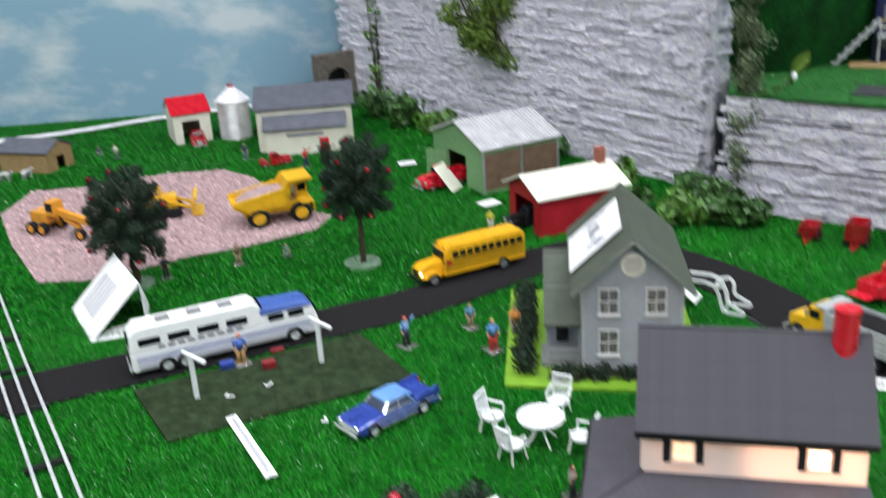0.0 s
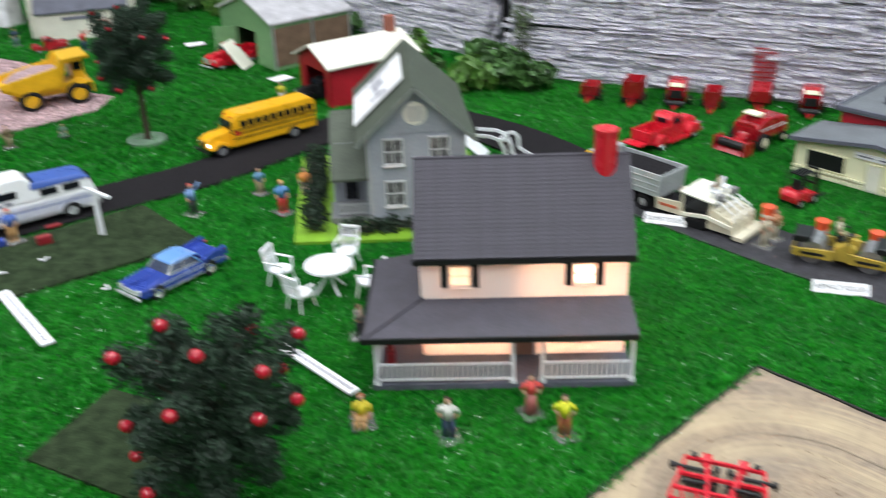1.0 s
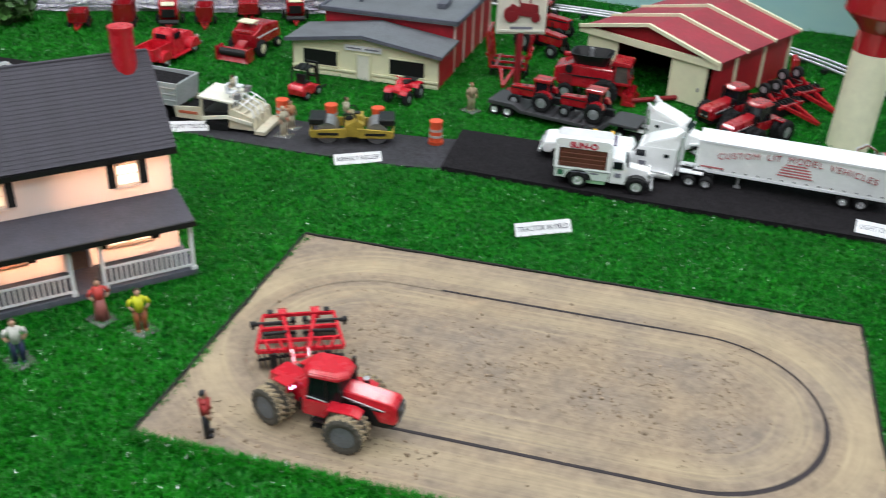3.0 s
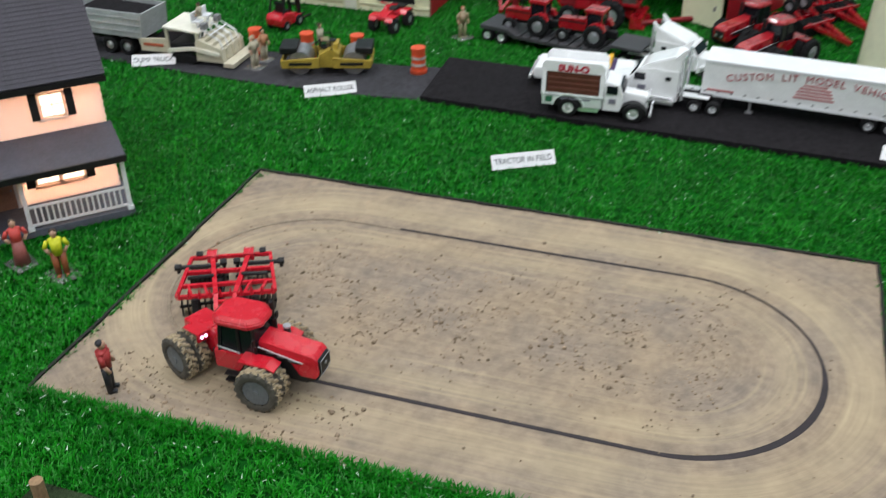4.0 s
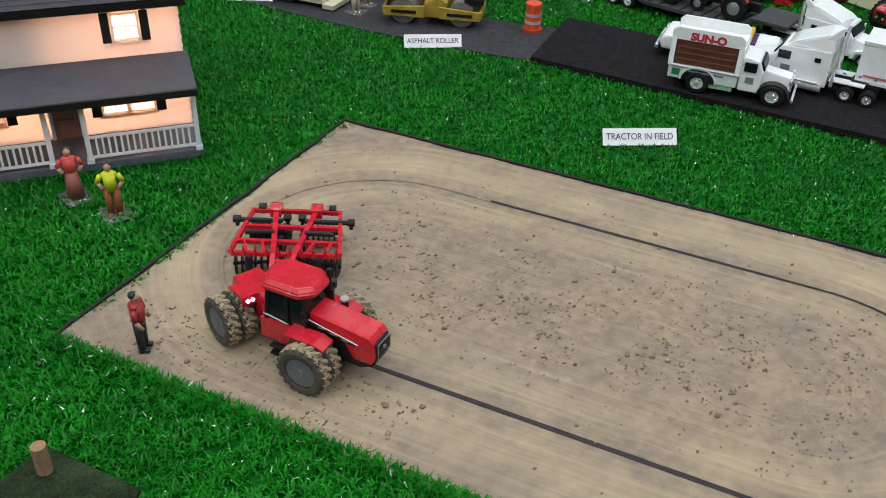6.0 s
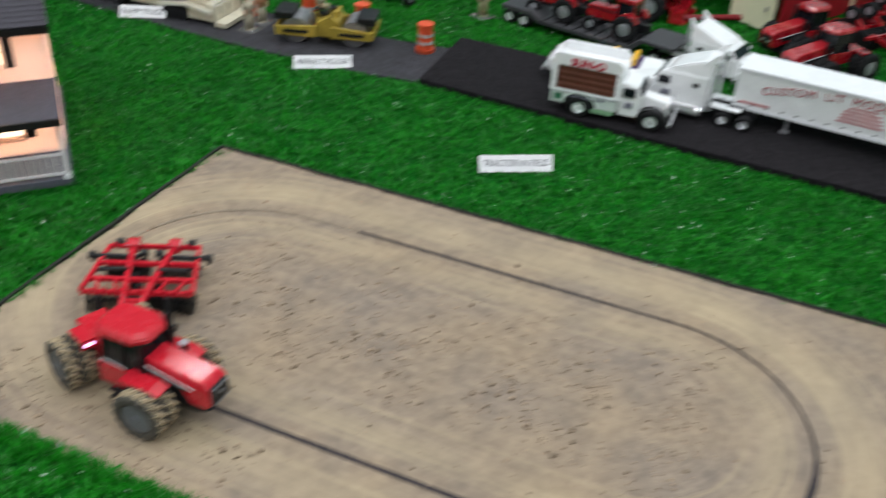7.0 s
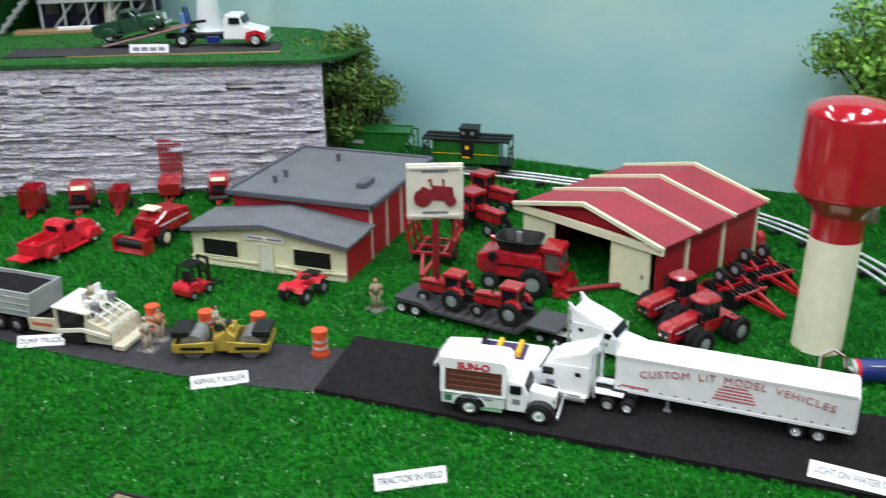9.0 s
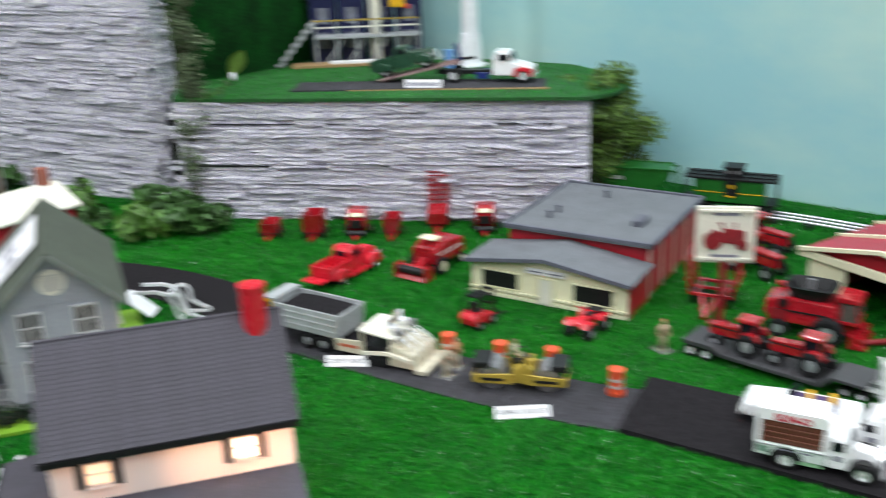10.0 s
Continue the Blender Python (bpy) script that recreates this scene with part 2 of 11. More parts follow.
def wheel(parent, x, y, r, w, rim=None, tyre=None, lug=0, z=None):
    """A tyre with its rim as a part of the part; the axle lies along y."""
    rim, tyre = rim or chrome, tyre or rubber
    hub = 0.56 if rim is chrome and not lug else (0.54 if rim is silver else 0.64)

    def mk_t():
        bm = B()
        prof = [(hub - 0.02, 0.44), (hub + 0.08, 0.5), (0.86, 0.5), (0.98, 0.40), (1.0, 0.25), (1.0, 0.10), (1.0, 0.0), (1.0, -0.10), (1.0, -0.25), (0.98, -0.40), (0.86, -0.5), (hub + 0.08, -0.5), (hub - 0.02, -0.44)]
        seg = lug * 8 if lug else 28
        rings = []
        for i in range(seg):
            a = 2 * math.pi * i / seg
            ring = []
            for p, q in prof:
                k = p
                if lug and p > 0.9:
                    ph = (i / 8 + abs(q) * 1.3 + (0.5 if q < 0 else 0.0)) % 1.0
                    k = p * (1.045 if ph < 0.42 else 0.965)
                ring.append(bm.verts.new((r * k * math.cos(a), w * q, r * k * math.sin(a))))
            rings.append(ring)
        for i in range(seg):
            for j in range(len(prof) - 1):
                f = bm.faces.new((rings[i][j], rings[i][j + 1], rings[(i + 1) % seg][j + 1], rings[(i + 1) % seg][j]))
                f.smooth = not lug
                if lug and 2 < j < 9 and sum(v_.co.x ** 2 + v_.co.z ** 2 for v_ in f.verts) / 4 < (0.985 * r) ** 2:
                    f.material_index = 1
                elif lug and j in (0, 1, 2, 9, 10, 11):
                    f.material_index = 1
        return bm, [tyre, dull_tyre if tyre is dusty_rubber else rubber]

    def mk_r():
        bm = B()
        if rim is chrome:
            # bright dished wheel with dents round a proud hub
            cyl(bm, (0, 0, 0), r * (hub - 0.03), w * 0.2, "y", 20)
            for s in (-1, 1):
                rings = []
                for p, q in ((hub, 0.30), (hub, 0.47), (hub - 0.06, 0.47), (hub - 0.10, 0.32), (hub * 0.62, 0.26), (hub * 0.40, 0.30), (hub * 0.36, 0.46), (hub * 0.2, 0.50)):
                    dent = 0.10 if abs(p - hub * 0.62) < 1e-6 else 0.0
                    rings.append([bm.verts.new((r * p * math.cos(k * math.pi / 10), s * w * (q - dent * (k % 2)), r * p * math.sin(k * math.pi / 10))) for k in range(20)])
                for a, b in zip(rings, rings[1:]):
                    for k in range(20):
                        bm.faces.new((a[k], a[(k + 1) % 20], b[(k + 1) % 20], b[k]))
                bm.faces.new(rings[-1])
            bmesh.ops.recalc_face_normals(bm, faces=bm.faces[:])
            return bm, [rim]
        cyl(bm, (0, 0, 0), r * hub, w * 0.66, "y", 20)
        for s in (-1, 1):
            cyl(bm, (0, s * w * 0.36, 0), r * (hub - 0.04), w * 0.12, "y", 20, r2=r * (hub - 0.2) if s > 0 else r * (hub - 0.04))
            cyl(bm, (0, s * w * 0.42, 0), r * 0.17, w * 0.16, "y", 10)
        return bm, [rim]

    t = piece("wheel", shared(("wheel", r, w, tyre.name, lug, hub), mk_t), parent, pose(x, y, r if z is None else z))
    piece("rim", shared(("rim", r, w, rim.name, hub), mk_r), t, Matrix())
    return t


def wheels(parent, xs, half, r, w, rim=None, tyre=None, lug=0):
    for x in xs:
        for s in (-1, 1):
            wheel(parent, x, s * half, r, w, rim, tyre, lug)


def letters(text, size, material, parent, m, name="lettering", depth=0.0003, bold=0.0):
    cu = bpy.data.curves.new(name, "FONT")
    cu.body, cu.size, cu.align_x, cu.align_y, cu.extrude = text, size, "CENTER", "CENTER", depth
    cu.offset = bold
    tmp = bpy.data.objects.new(name, cu)
    me = bpy.data.meshes.new_from_object(tmp)
    bpy.data.objects.remove(tmp)
    bpy.data.curves.remove(cu)
    me.materials.append(material)
    ob = new(name, me)
    ob.parent = parent
    ob.matrix_basis = m
    return ob


def lamp(parent, x, y, z, r, material, axis="x", name="headlight", label=""):
    bm = B()
    cyl(bm, (0, 0, 0), r, r * 0.7, axis, 14)
    return part(name, bm, material, parent, label, at=pose(x, y, z))


def slab(name, parent, c, s, material, bev=0.0, label="", m=None):
    bm = B()
    box(bm, (0, 0, 0), s, bev)
    return part(name, bm, material, parent, label, at=pose(*c) if m is None else m)


def sheet(name, pts, z0, z1, material, label="", category="", kind="structure", parent=None):
    """Flat slab with the outline pts."""
    bm = B()
    a = [bm.verts.new((x, y, z0)) for x, y in pts]
    b = [bm.verts.new((x, y, z1)) for x, y in pts]
    n = len(pts)
    fs = [bm.faces.new(a[::-1]), bm.faces.new(b)]
    fs += [bm.faces.new((a[i], a[(i + 1) % n], b[(i + 1) % n], b[i])) for i in range(n)]
    bmesh.ops.recalc_face_normals(bm, faces=fs)
    ob = part(name, bm, material, parent)
    return tagged(ob, label, category, "", kind)


def ribbon(pts, w, sub=6):
    """Outline of a strip of width w along a smooth line through pts."""
    P = [Vector(p) for p in pts]
    line = []
    for i in range(len(P) - 1):
        p0, p1, p2, p3 = P[max(i - 1, 0)], P[i], P[i + 1], P[min(i + 2, len(P) - 1)]
        for k in range(sub):
            t = k / sub
            line.append(0.5 * (2 * p1 + (p2 - p0) * t + (2 * p0 - 5 * p1 + 4 * p2 - p3) * t * t + (3 * p1 - p0 - 3 * p2 + p3) * t ** 3))
    line.append(P[-1])
    left, right = [], []
    for i, p in enumerate(line):
        d = (line[min(i + 1, len(line) - 1)] - line[max(i - 1, 0)]).normalized()
        nrm = Vector((-d.y, d.x))
        left.append(p + nrm * w / 2)
        right.append(p - nrm * w / 2)
    return line, left, right


def strip(name, pts, w, z0, z1, material, label="", category="", kind="structure"):
    line, lf, rt = ribbon(pts, w)
    bm = B()
    rows = [[bm.verts.new((*q, z)) for q, z in ((lf[i], z0), (lf[i], z1), (rt[i], z1), (rt[i], z0))] for i in range(len(line))]
    for i in range(len(rows) - 1):
        for j in range(3):
            bm.faces.new((rows[i][j], rows[i + 1][j], rows[i + 1][j + 1], rows[i][j + 1]))
    bm.faces.new(rows[0])
    bm.faces.new(rows[-1][::-1])
    bmesh.ops.recalc_face_normals(bm, faces=bm.faces[:])
    return tagged(part(name, bm, material), label, category, "", kind)


# ---- structure ----
def inside(px, py, poly):
    """Which points lie in the outline."""
    ok = np.zeros(len(px), bool)
    n = len(poly)
    for i in range(n):
        (x1, y1), (x2, y2) = poly[i], poly[(i + 1) % n]
        cut = ((y1 > py) != (y2 > py)) & (px < (x2 - x1) * (py - y1) / (y2 - y1 + 1e-12) + x1)
        ok ^= cut
    return ok


BARE = []

ground = sheet("ground", [(-4, -1.6), (4, -1.6), (4, 4.6), (-4, 4.6)], -0.06, -0.001, turf_base, "green artificial turf backing on the display table", "ground")

# field board in its own frame: e1 along the house side, e2 along the length
FA = Vector((0.261, 0.538))
E1 = Vector((0.867, 0.498))
E2 = Vector((0.509, -0.861))
FW, FL = 0.369, 0.612
FZ = 0.0024


def field_xy(a, b):
    p = FA + E1 * a + E2 * b
    return p.x, p.y


field_poly = [field_xy(*q) for q in ((0.001, -0.001), (0.09, 0.003), (0.24, -0.004), (FW - 0.012, 0.003), (FW, 0.012), (FW + 0.003, 0.2), (FW - 0.003, 0.42), (FW, FL), (0.2, FL + 0.004), (0, FL), (0.004, 0.3))]
BARE.append(field_poly)


def loop_dist(a, b):
    """Distance from the oval lane's middle line."""
    ca, r, b0, b1 = 0.188, 0.115, 0.135, 0.455
    bb = np.clip(b, b0, b1)
    return np.abs(np.hypot(a - ca, b - bb) - r), np.hypot(a - ca, b - bb)


def make_soil():
    m = bpy.data.materials.new("dry_tan_soil")
    m.use_nodes = True
    n, l = m.node_tree.nodes, m.node_tree.links
    b = n["Principled BSDF"]
    b.inputs["Roughness"].default_value = 0.92
    tc = n.new("ShaderNodeTexCoord")
    mix = None
    cols = [((0.222, 0.182, 0.150), (0.325, 0.240, 0.150), 15), ((0.17, 0.128, 0.098), (0.345, 0.272, 0.195), 120)]
    outs = []
    for lo_c, hi_c, sc in cols:
        t = n.new("ShaderNodeTexNoise")
        t.inputs["Scale"].default_value, t.inputs["Detail"].default_value = sc, 6
        l.new(tc.outputs["Object"], t.inputs["Vector"])
        r = n.new("ShaderNodeValToRGB")
        r.color_ramp.elements[0].position, r.color_ramp.elements[1].position = 0.3, 0.7
        r.color_ramp.elements[0].color, r.color_ramp.elements[1].color = (*lo_c, 1), (*hi_c, 1)
        l.new(t.outputs["Fac"], r.inputs["Fac"])
        outs.append((r, t))
    mix = n.new("ShaderNodeMix")
    mix.data_type = "RGBA"
    mix.inputs["Factor"].default_value = 0.45
    # fine wheel marks that follow the oval
    mp = n.new("ShaderNodeCombineXYZ")
    for k, nm in enumerate(("ring", "along")):
        a_ = n.new("ShaderNodeAttribute")
        a_.attribute_name = nm
        l.new(a_.outputs["Fac"], mp.inputs[k])
    ts = n.new("ShaderNodeTexNoise")
    ts.inputs["Scale"].default_value, ts.inputs["Detail"].default_value = 1.0, 4
    l.new(mp.outputs[0], ts.inputs["Vector"])
    tb_ = n.new("ShaderNodeTexNoise")
    tb_.inputs["Scale"].default_value, tb_.inputs["Detail"].default_value = 30, 7
    l.new(tc.outputs["Object"], tb_.inputs["Vector"])
    sm = n.new("ShaderNodeMath")
    sm.operation = "MULTIPLY_ADD"
    sm.inputs[1].default_value = 0.8
    l.new(tb_.outputs["Fac"], sm.inputs[0])
    l.new(ts.outputs["Fac"], sm.inputs[2])
    sr = n.new("ShaderNodeMapRange")
    sr.inputs["From Min"].default_value, sr.inputs["From Max"].default_value = 0.66, 1.14
    sr.inputs["To Min"].default_value, sr.inputs["To Max"].default_value = 0.88, 1.12
    l.new(sm.outputs[0], sr.inputs["Value"])
    sh = n.new("ShaderNodeHueSaturation")
    l.new(sr.outputs[0], sh.inputs["Value"])
    l.new(outs[0][0].outputs[0], mix.inputs[6])
    l.new(outs[1][0].outputs[0], mix.inputs[7])
    at = n.new("ShaderNodeAttribute")
    at.attribute_name = "wear"
    mix2 = n.new("ShaderNodeMix")
    mix2.data_type = "RGBA"
    l.new(at.outputs["Fac"], mix2.inputs["Factor"])
    l.new(mix.outputs[2], mix2.inputs[6])
    mix2.inputs[7].default_value = (0.40, 0.318, 0.205, 1)
    l.new(mix2.outputs[2], sh.inputs["Color"])
    l.new(sh.outputs[0], b.inputs["Base Color"])
    bp = n.new("ShaderNodeBump")
    bp.inputs["Strength"].default_value, bp.inputs["Distance"].default_value = 0.8, 0.002
    l.new(outs[1][1].outputs["Fac"], bp.inputs["Height"])
    l.new(bp.outputs[0], b.inputs["Normal"])
    return m


soil = make_soil()


def build_field():
    na, nb = 190, 310
    aa, bb = np.meshgrid(np.linspace(-0.004, FW + 0.004, na), np.linspace(-0.004, FL + 0.004, nb), indexing="ij")
    d, rad = loop_dist(aa, bb)
    inner = (rad < 0.10) * 1.0
    z = np.zeros_like(aa)
    wear = np.zeros_like(aa)
    for i in range(na):
        for j in range(nb):
            p = Vector((aa[i, j] * 22, bb[i, j] * 22, 0))
            q = Vector((aa[i, j] * 120, bb[i, j] * 120, 3))
            ra = rad[i, j]
            calm = 1 - math.exp(-((ra - 0.115) / 0.007) ** 2)
            crumb = noise.noise(q) + 0.6 * noise.noise(q * 2.3)
            rough = noise.noise(p) * 0.0008 + crumb * (0.0008 if ra < 0.085 else 0.0003)
            ruts = -0.0010 * math.exp(-((abs(ra - 0.115) - 0.026) / 0.008) ** 2) + 0.0006 * math.exp(-((ra - 0.103) / 0.004) ** 2)
            z[i, j] = (rough + ruts) * calm + FZ - 0.0016 * math.exp(-((ra - 0.115) / 0.0022) ** 2)
            w = 0.75 * math.exp(-((ra - 0.147) / 0.017) ** 2) + 0.5 * math.exp(-((ra - 0.089) / 0.010) ** 2)
            for rr, sg in ((0.176, 0.002), (0.166, 0.0015), (0.134, 0.002), (0.070, 0.0015), (0.101, 0.0015), (0.094, 0.001)):
                w += 0.5 * math.exp(-((ra - rr) / sg) ** 2)
            wear[i, j] = min(1, max(0, w * (0.80 + 0.7 * noise.noise(p * 0.7 + Vector((9, 2, 0))))))
    along = np.where(bb < 0.135, np.arctan2(bb - 0.135, aa - 0.188), np.where(bb > 0.455, np.arctan2(bb - 0.455, aa - 0.188), bb * 6)) * 3.0
    xy = np.stack([FA.x + E1.x * aa + E2.x * bb, FA.y + E1.y * aa + E2.y * bb], -1)
    verts = [(xy[i, j, 0], xy[i, j, 1], z[i, j]) for i in range(na) for j in range(nb)]
    faces = [(i * nb + j, i * nb + j + 1, (i + 1) * nb + j + 1, (i + 1) * nb + j) for i in range(na - 1) for j in range(nb - 1)]
    me = bpy.data.meshes.new("field_board")
    me.from_pydata(verts, [], faces)
    me.flip_normals()
    at = me.attributes.new("wear", "FLOAT", "POINT")
    at.data.foreach_set("value", wear.ravel().astype(np.float32))
    for nm, vals in (("ring", rad * 420.0), ("along", along)):
        at = me.attributes.new(nm, "FLOAT", "POINT")
        at.data.foreach_set("value", vals.ravel().astype(np.float32))
    me.materials.append(soil)
    for p in me.polygons:
        p.use_smooth = True
    ob = new("field_board", me)
    tagged(ob, "tan dry soil field board with worn oval tractor lane", "soil field", "", "structure")
    # groove of the guide slot
    bm = B()
    n = 160
    rows = []
    faint = []
    for k in range(n):
        s = k / n * (2 * 0.32 + 2 * math.pi * 0.115)
        L, R = 0.32, math.pi * 0.115
        if s < L:
            a, b, na_, nb_ = 0.073, 0.135 + s, -1, 0
        elif s < L + R:
            th = (s - L) / 0.115
            a, b, na_, nb_ = 0.188 - 0.115 * math.cos(th), 0.455 + 0.115 * math.sin(th), -math.cos(th), math.sin(th)
        elif s < 2 * L + R:
            a, b, na_, nb_ = 0.303, 0.455 - (s - L - R), 1, 0
        else:
            th = (s - 2 * L - R) / 0.115
            a, b, na_, nb_ = 0.188 + 0.115 * math.cos(th), 0.135 - 0.115 * math.sin(th), math.cos(th), -math.sin(th)
        if s < L:
            w = 0.0020
        elif s < L + R:
            f = (s - L) / R
            w = 0.0020 + 0.0014 * math.sin(math.pi * min(1, f * 1.9)) if f < 0.53 else 0.0011
        elif s < 2 * L + R:
            w = 0.0011 + 0.0007 * math.sin(math.pi * (s - L - R) / L)
        else:
            w = 0.0014
        faint.append(s > 2 * L + R - 0.05)
        w *= 1 + 0.18 * noise.noise(Vector((s * 60, 0, 0)))
        rows.append([bm.verts.new((*field_xy(a + na_ * w * e, b + nb_ * w * e), FZ + hz)) for e, hz in ((-1, -0.0005), (-0.5, -0.0002), (0.5, -0.0002), (1, -0.0005))])
    for k in range(n):
        for j in range(3):
            bm.faces.new((rows[k][j], rows[(k + 1) % n][j], rows[(k + 1) % n][j + 1], rows[k][j + 1])).material_index = int(faint[k])
    bmesh.ops.recalc_face_normals(bm, faces=bm.faces[:])
    tagged(part("guide_slot", bm, [mat("black_slot_rubber", (0.022, 0.015, 0.018), 0.7, var=0.4, scale=120), mat("dusty_slot", (0.262, 0.208, 0.150), 0.95, var=0.2, scale=60)]), "black rubber guide slot set in the soil oval", "guide slot", "", "structure")
    # dark cut edge of the turf round the board
    for i, (q0, q1) in enumerate((((-0.003, -0.004), (FW + 0.002, -0.004)), ((FW + 0.003, -0.004), (FW + 0.003, FL + 0.003)), ((FW, FL + 0.004), (0, FL + 0.004)))):
        bm = B()
        prev = None
        for k in range(25):
            f = k / 24
            a, b = q0[0] + (q1[0] - q0[0]) * f, q0[1] + (q1[1] - q0[1]) * f
            x, y = field_xy(a + 0.0015 * noise.noise(Vector((a * 30, b * 30, i))), b + 0.0015 * noise.noise(Vector((a * 30, b * 30, i + 7))))
            if prev:
                bar(bm, (*prev, FZ - 0.0005), (x, y, FZ - 0.0005), 0.0026, 0.005)
            prev = (x, y)
        tagged(part("turf_edge", bm, mat("black_turf_backing", (0.012, 0.012, 0.010), 0.9, var=0.3)), "black cut edge of the turf round the field", "turf edge", "", "structure")
    # clods
    rs = np.random.RandomState(5)
    bm = B()
    for k in range(3600):
        if k < 2900:
            a, b = 0.188 + rs.normal(0, 0.04), rs.uniform(0.1, 0.5)
            if loop_dist(a, b)[1] > 0.098 or noise.noise(Vector((a * 26, b * 26, 4))) < rs.uniform(-0.45, 0.35):
                continue
        else:
            a, b = rs.uniform(0.01, FW - 0.01), rs.uniform(0.01, FL - 0.01)
            if k < 3330:
                a, b = rs.uniform(0.0, 0.06), rs.uniform(0.02, 0.25)
        r = rs.choice([0.0006, 0.0010, 0.0015, 0.0023], p=[0.60, 0.29, 0.09, 0.02])
        ball(bm, (*field_xy(a, b), FZ + r * 0.2), r, (1, rs.uniform(0.6, 1), rs.uniform(0.45, 0.75)), 1)
    for v in bm.verts:
        v.co += Vector(rs.normal(0, 0.0002, 3))
    tagged(part("soil_clods", bm, mat("soil_clod", (0.27, 0.20, 0.135), 0.95, var=0.25, scale=150, island=0.3)), "small crumbled tan soil clods on the field", "soil clods", "", "stuff")


build_field()

# roads
ROAD1 = [(-1.35, 0.98), (-1.0, 1.1), (-0.614, 1.252), (-0.43, 1.318), (-0.144, 1.43), (0.013, 1.494), (0.226, 1.632), (0.38, 1.68), (0.50, 1.56), (0.575, 1.41), (0.60, 1.30)]
strip("road", ROAD1, 0.112, 0.0, 0.004, asphalt, "black felt road strip laid across the turf", "road")
ROAD2 = [(0.575, 1.36), (0.64, 1.20), (0.70, 1.07), (0.77, 0.94), (0.84, 0.83), (0.885, 0.775)]
strip("roadbed", ROAD2, 0.105, -0.0005, 0.002, roadbed, "dark grey unfinished roadbed under the paving machines", "road")
ROAD3 = [(0.831, 0.754), (0.895, 0.630), (0.964, 0.498), (1.052, 0.335), (1.24, -0.03), (1.39, 0.03), (1.252, 0.28), (1.10, 0.545), (0.946, 0.828)]
sheet("road", ROAD3, 0.0, 0.0065, asphalt, "black felt road mat with parked white trucks", "road")
BARE.append(ROAD3)
for line_pts, w in ((ROAD1, 0.112), (ROAD2, 0.105)):
    ln, lf, rt = ribbon(line_pts, w)
    BARE.append([(p.x, p.y) for p in lf] + [(p.x, p.y) for p in rt[::-1]])

mat_poly = [(-0.411, 1.241), (-0.328, 1.094), (-0.001, 1.222), (-0.087, 1.380)]
sheet("horseshoe_mat", mat_poly, 0.0, 0.005, olive_mat, "olive green felt court mat with two white posts", "mat", "structure")
mat2 = [(-0.172, 0.779), (-0.1, 0.88), (0.02, 0.79), (-0.055, 0.68)]
sheet("tree_mat", mat2, 0.0, 0.004, olive_mat, "olive green felt mat beneath the berry tree", "mat", "structure")
mat3 = [(0.226, 0.441), (0.262, 0.378), (0.2, 0.30), (0.10, 0.37)]
sheet("peg_mat", mat3, 0.0, 0.004, olive_mat, "weathered olive mat with a wooden peg at the table front", "mat", "structure")
gravel_poly = [(-0.967, 2.164), (-0.958, 2.339), (-0.819, 2.355), (-0.634, 2.427), (-0.485, 2.427), (-0.389, 2.326), (-0.268, 2.071), (-0.172, 1.99), (-0.202, 1.904), (-0.335, 1.829), (-0.453, 1.789), (-0.596, 1.698), (-0.718, 1.707), (-0.853, 1.933)]
BARE += [mat_poly, mat2, mat3, gravel_poly]
sheet("gravel_pit", gravel_poly, 0.0, 0.003, gravel_base, "pinkish gravel pit bed spread over the turf", "gravel")
rs = np.random.RandomState(3)
bm = B()
gx, gy = rs.uniform(-0.97, -0.17, 5200), rs.uniform(1.69, 2.43, 5200)
keep = inside(gx, gy, gravel_poly)
for x, y in zip(gx[keep], gy[keep]):
    r = rs.uniform(0.002, 0.0048)
    bmesh.ops.create_cube(bm, size=r, matrix=Matrix.Translation((x, y, 0.003 + r * 0.3)) @ Euler(rs.uniform(0, 3, 3)).to_matrix().to_4x4())
tagged(part("gravel_chips", bm, gravel_bits), "loose pinkish gravel chips", "gravel", "", "stuff")

yard_poly = [(0.126, 1.178), (0.172, 1.508), (0.45, 1.45), (0.405, 1.115)]
sheet("yard_board", yard_poly, 0.0, 0.0045, lime, "lime green yard board under the grey house", "yard board")
BARE.append(yard_poly)


# painted backdrop, curved round the table
def sky_paint(name, clouds):
    m = bpy.data.materials.new(name)
    m.use_nodes = True
    n, l = m.node_tree.nodes, m.node_tree.links
    b = n["Principled BSDF"]
    b.inputs["Roughness"].default_value = 0.7
    tc = n.new("ShaderNodeTexCoord")
    mp = n.new("ShaderNodeMapping")
    mp.inputs["Scale"].default_value = (1.0, 1.0, 2.0)
    l.new(tc.outputs["Object"], mp.inputs["Vector"])
    t = n.new("ShaderNodeTexNoise")
    t.inputs["Scale"].default_value, t.inputs["Detail"].default_value, t.inputs["Roughness"].default_value = (2.4 if clouds else 1.8), 7, 0.6
    l.new(mp.outputs[0], t.inputs["Vector"])
    r = n.new("ShaderNodeValToRGB")
    e = r.color_ramp.elements
    e[0].position, e[1].position = (0.50, 0.64) if clouds else (0.40, 0.85)
    e[0].color = (0.215, 0.365, 0.47, 1) if clouds else (0.31, 0.58, 0.62, 1)
    e[1].color = (0.50, 0.57, 0.60, 1) if clouds else (0.56, 0.74, 0.62, 1)
    l.new(t.outputs["Fac"], r.inputs["Fac"])
    l.new(r.outputs[0], b.inputs["Base Color"])
    return m


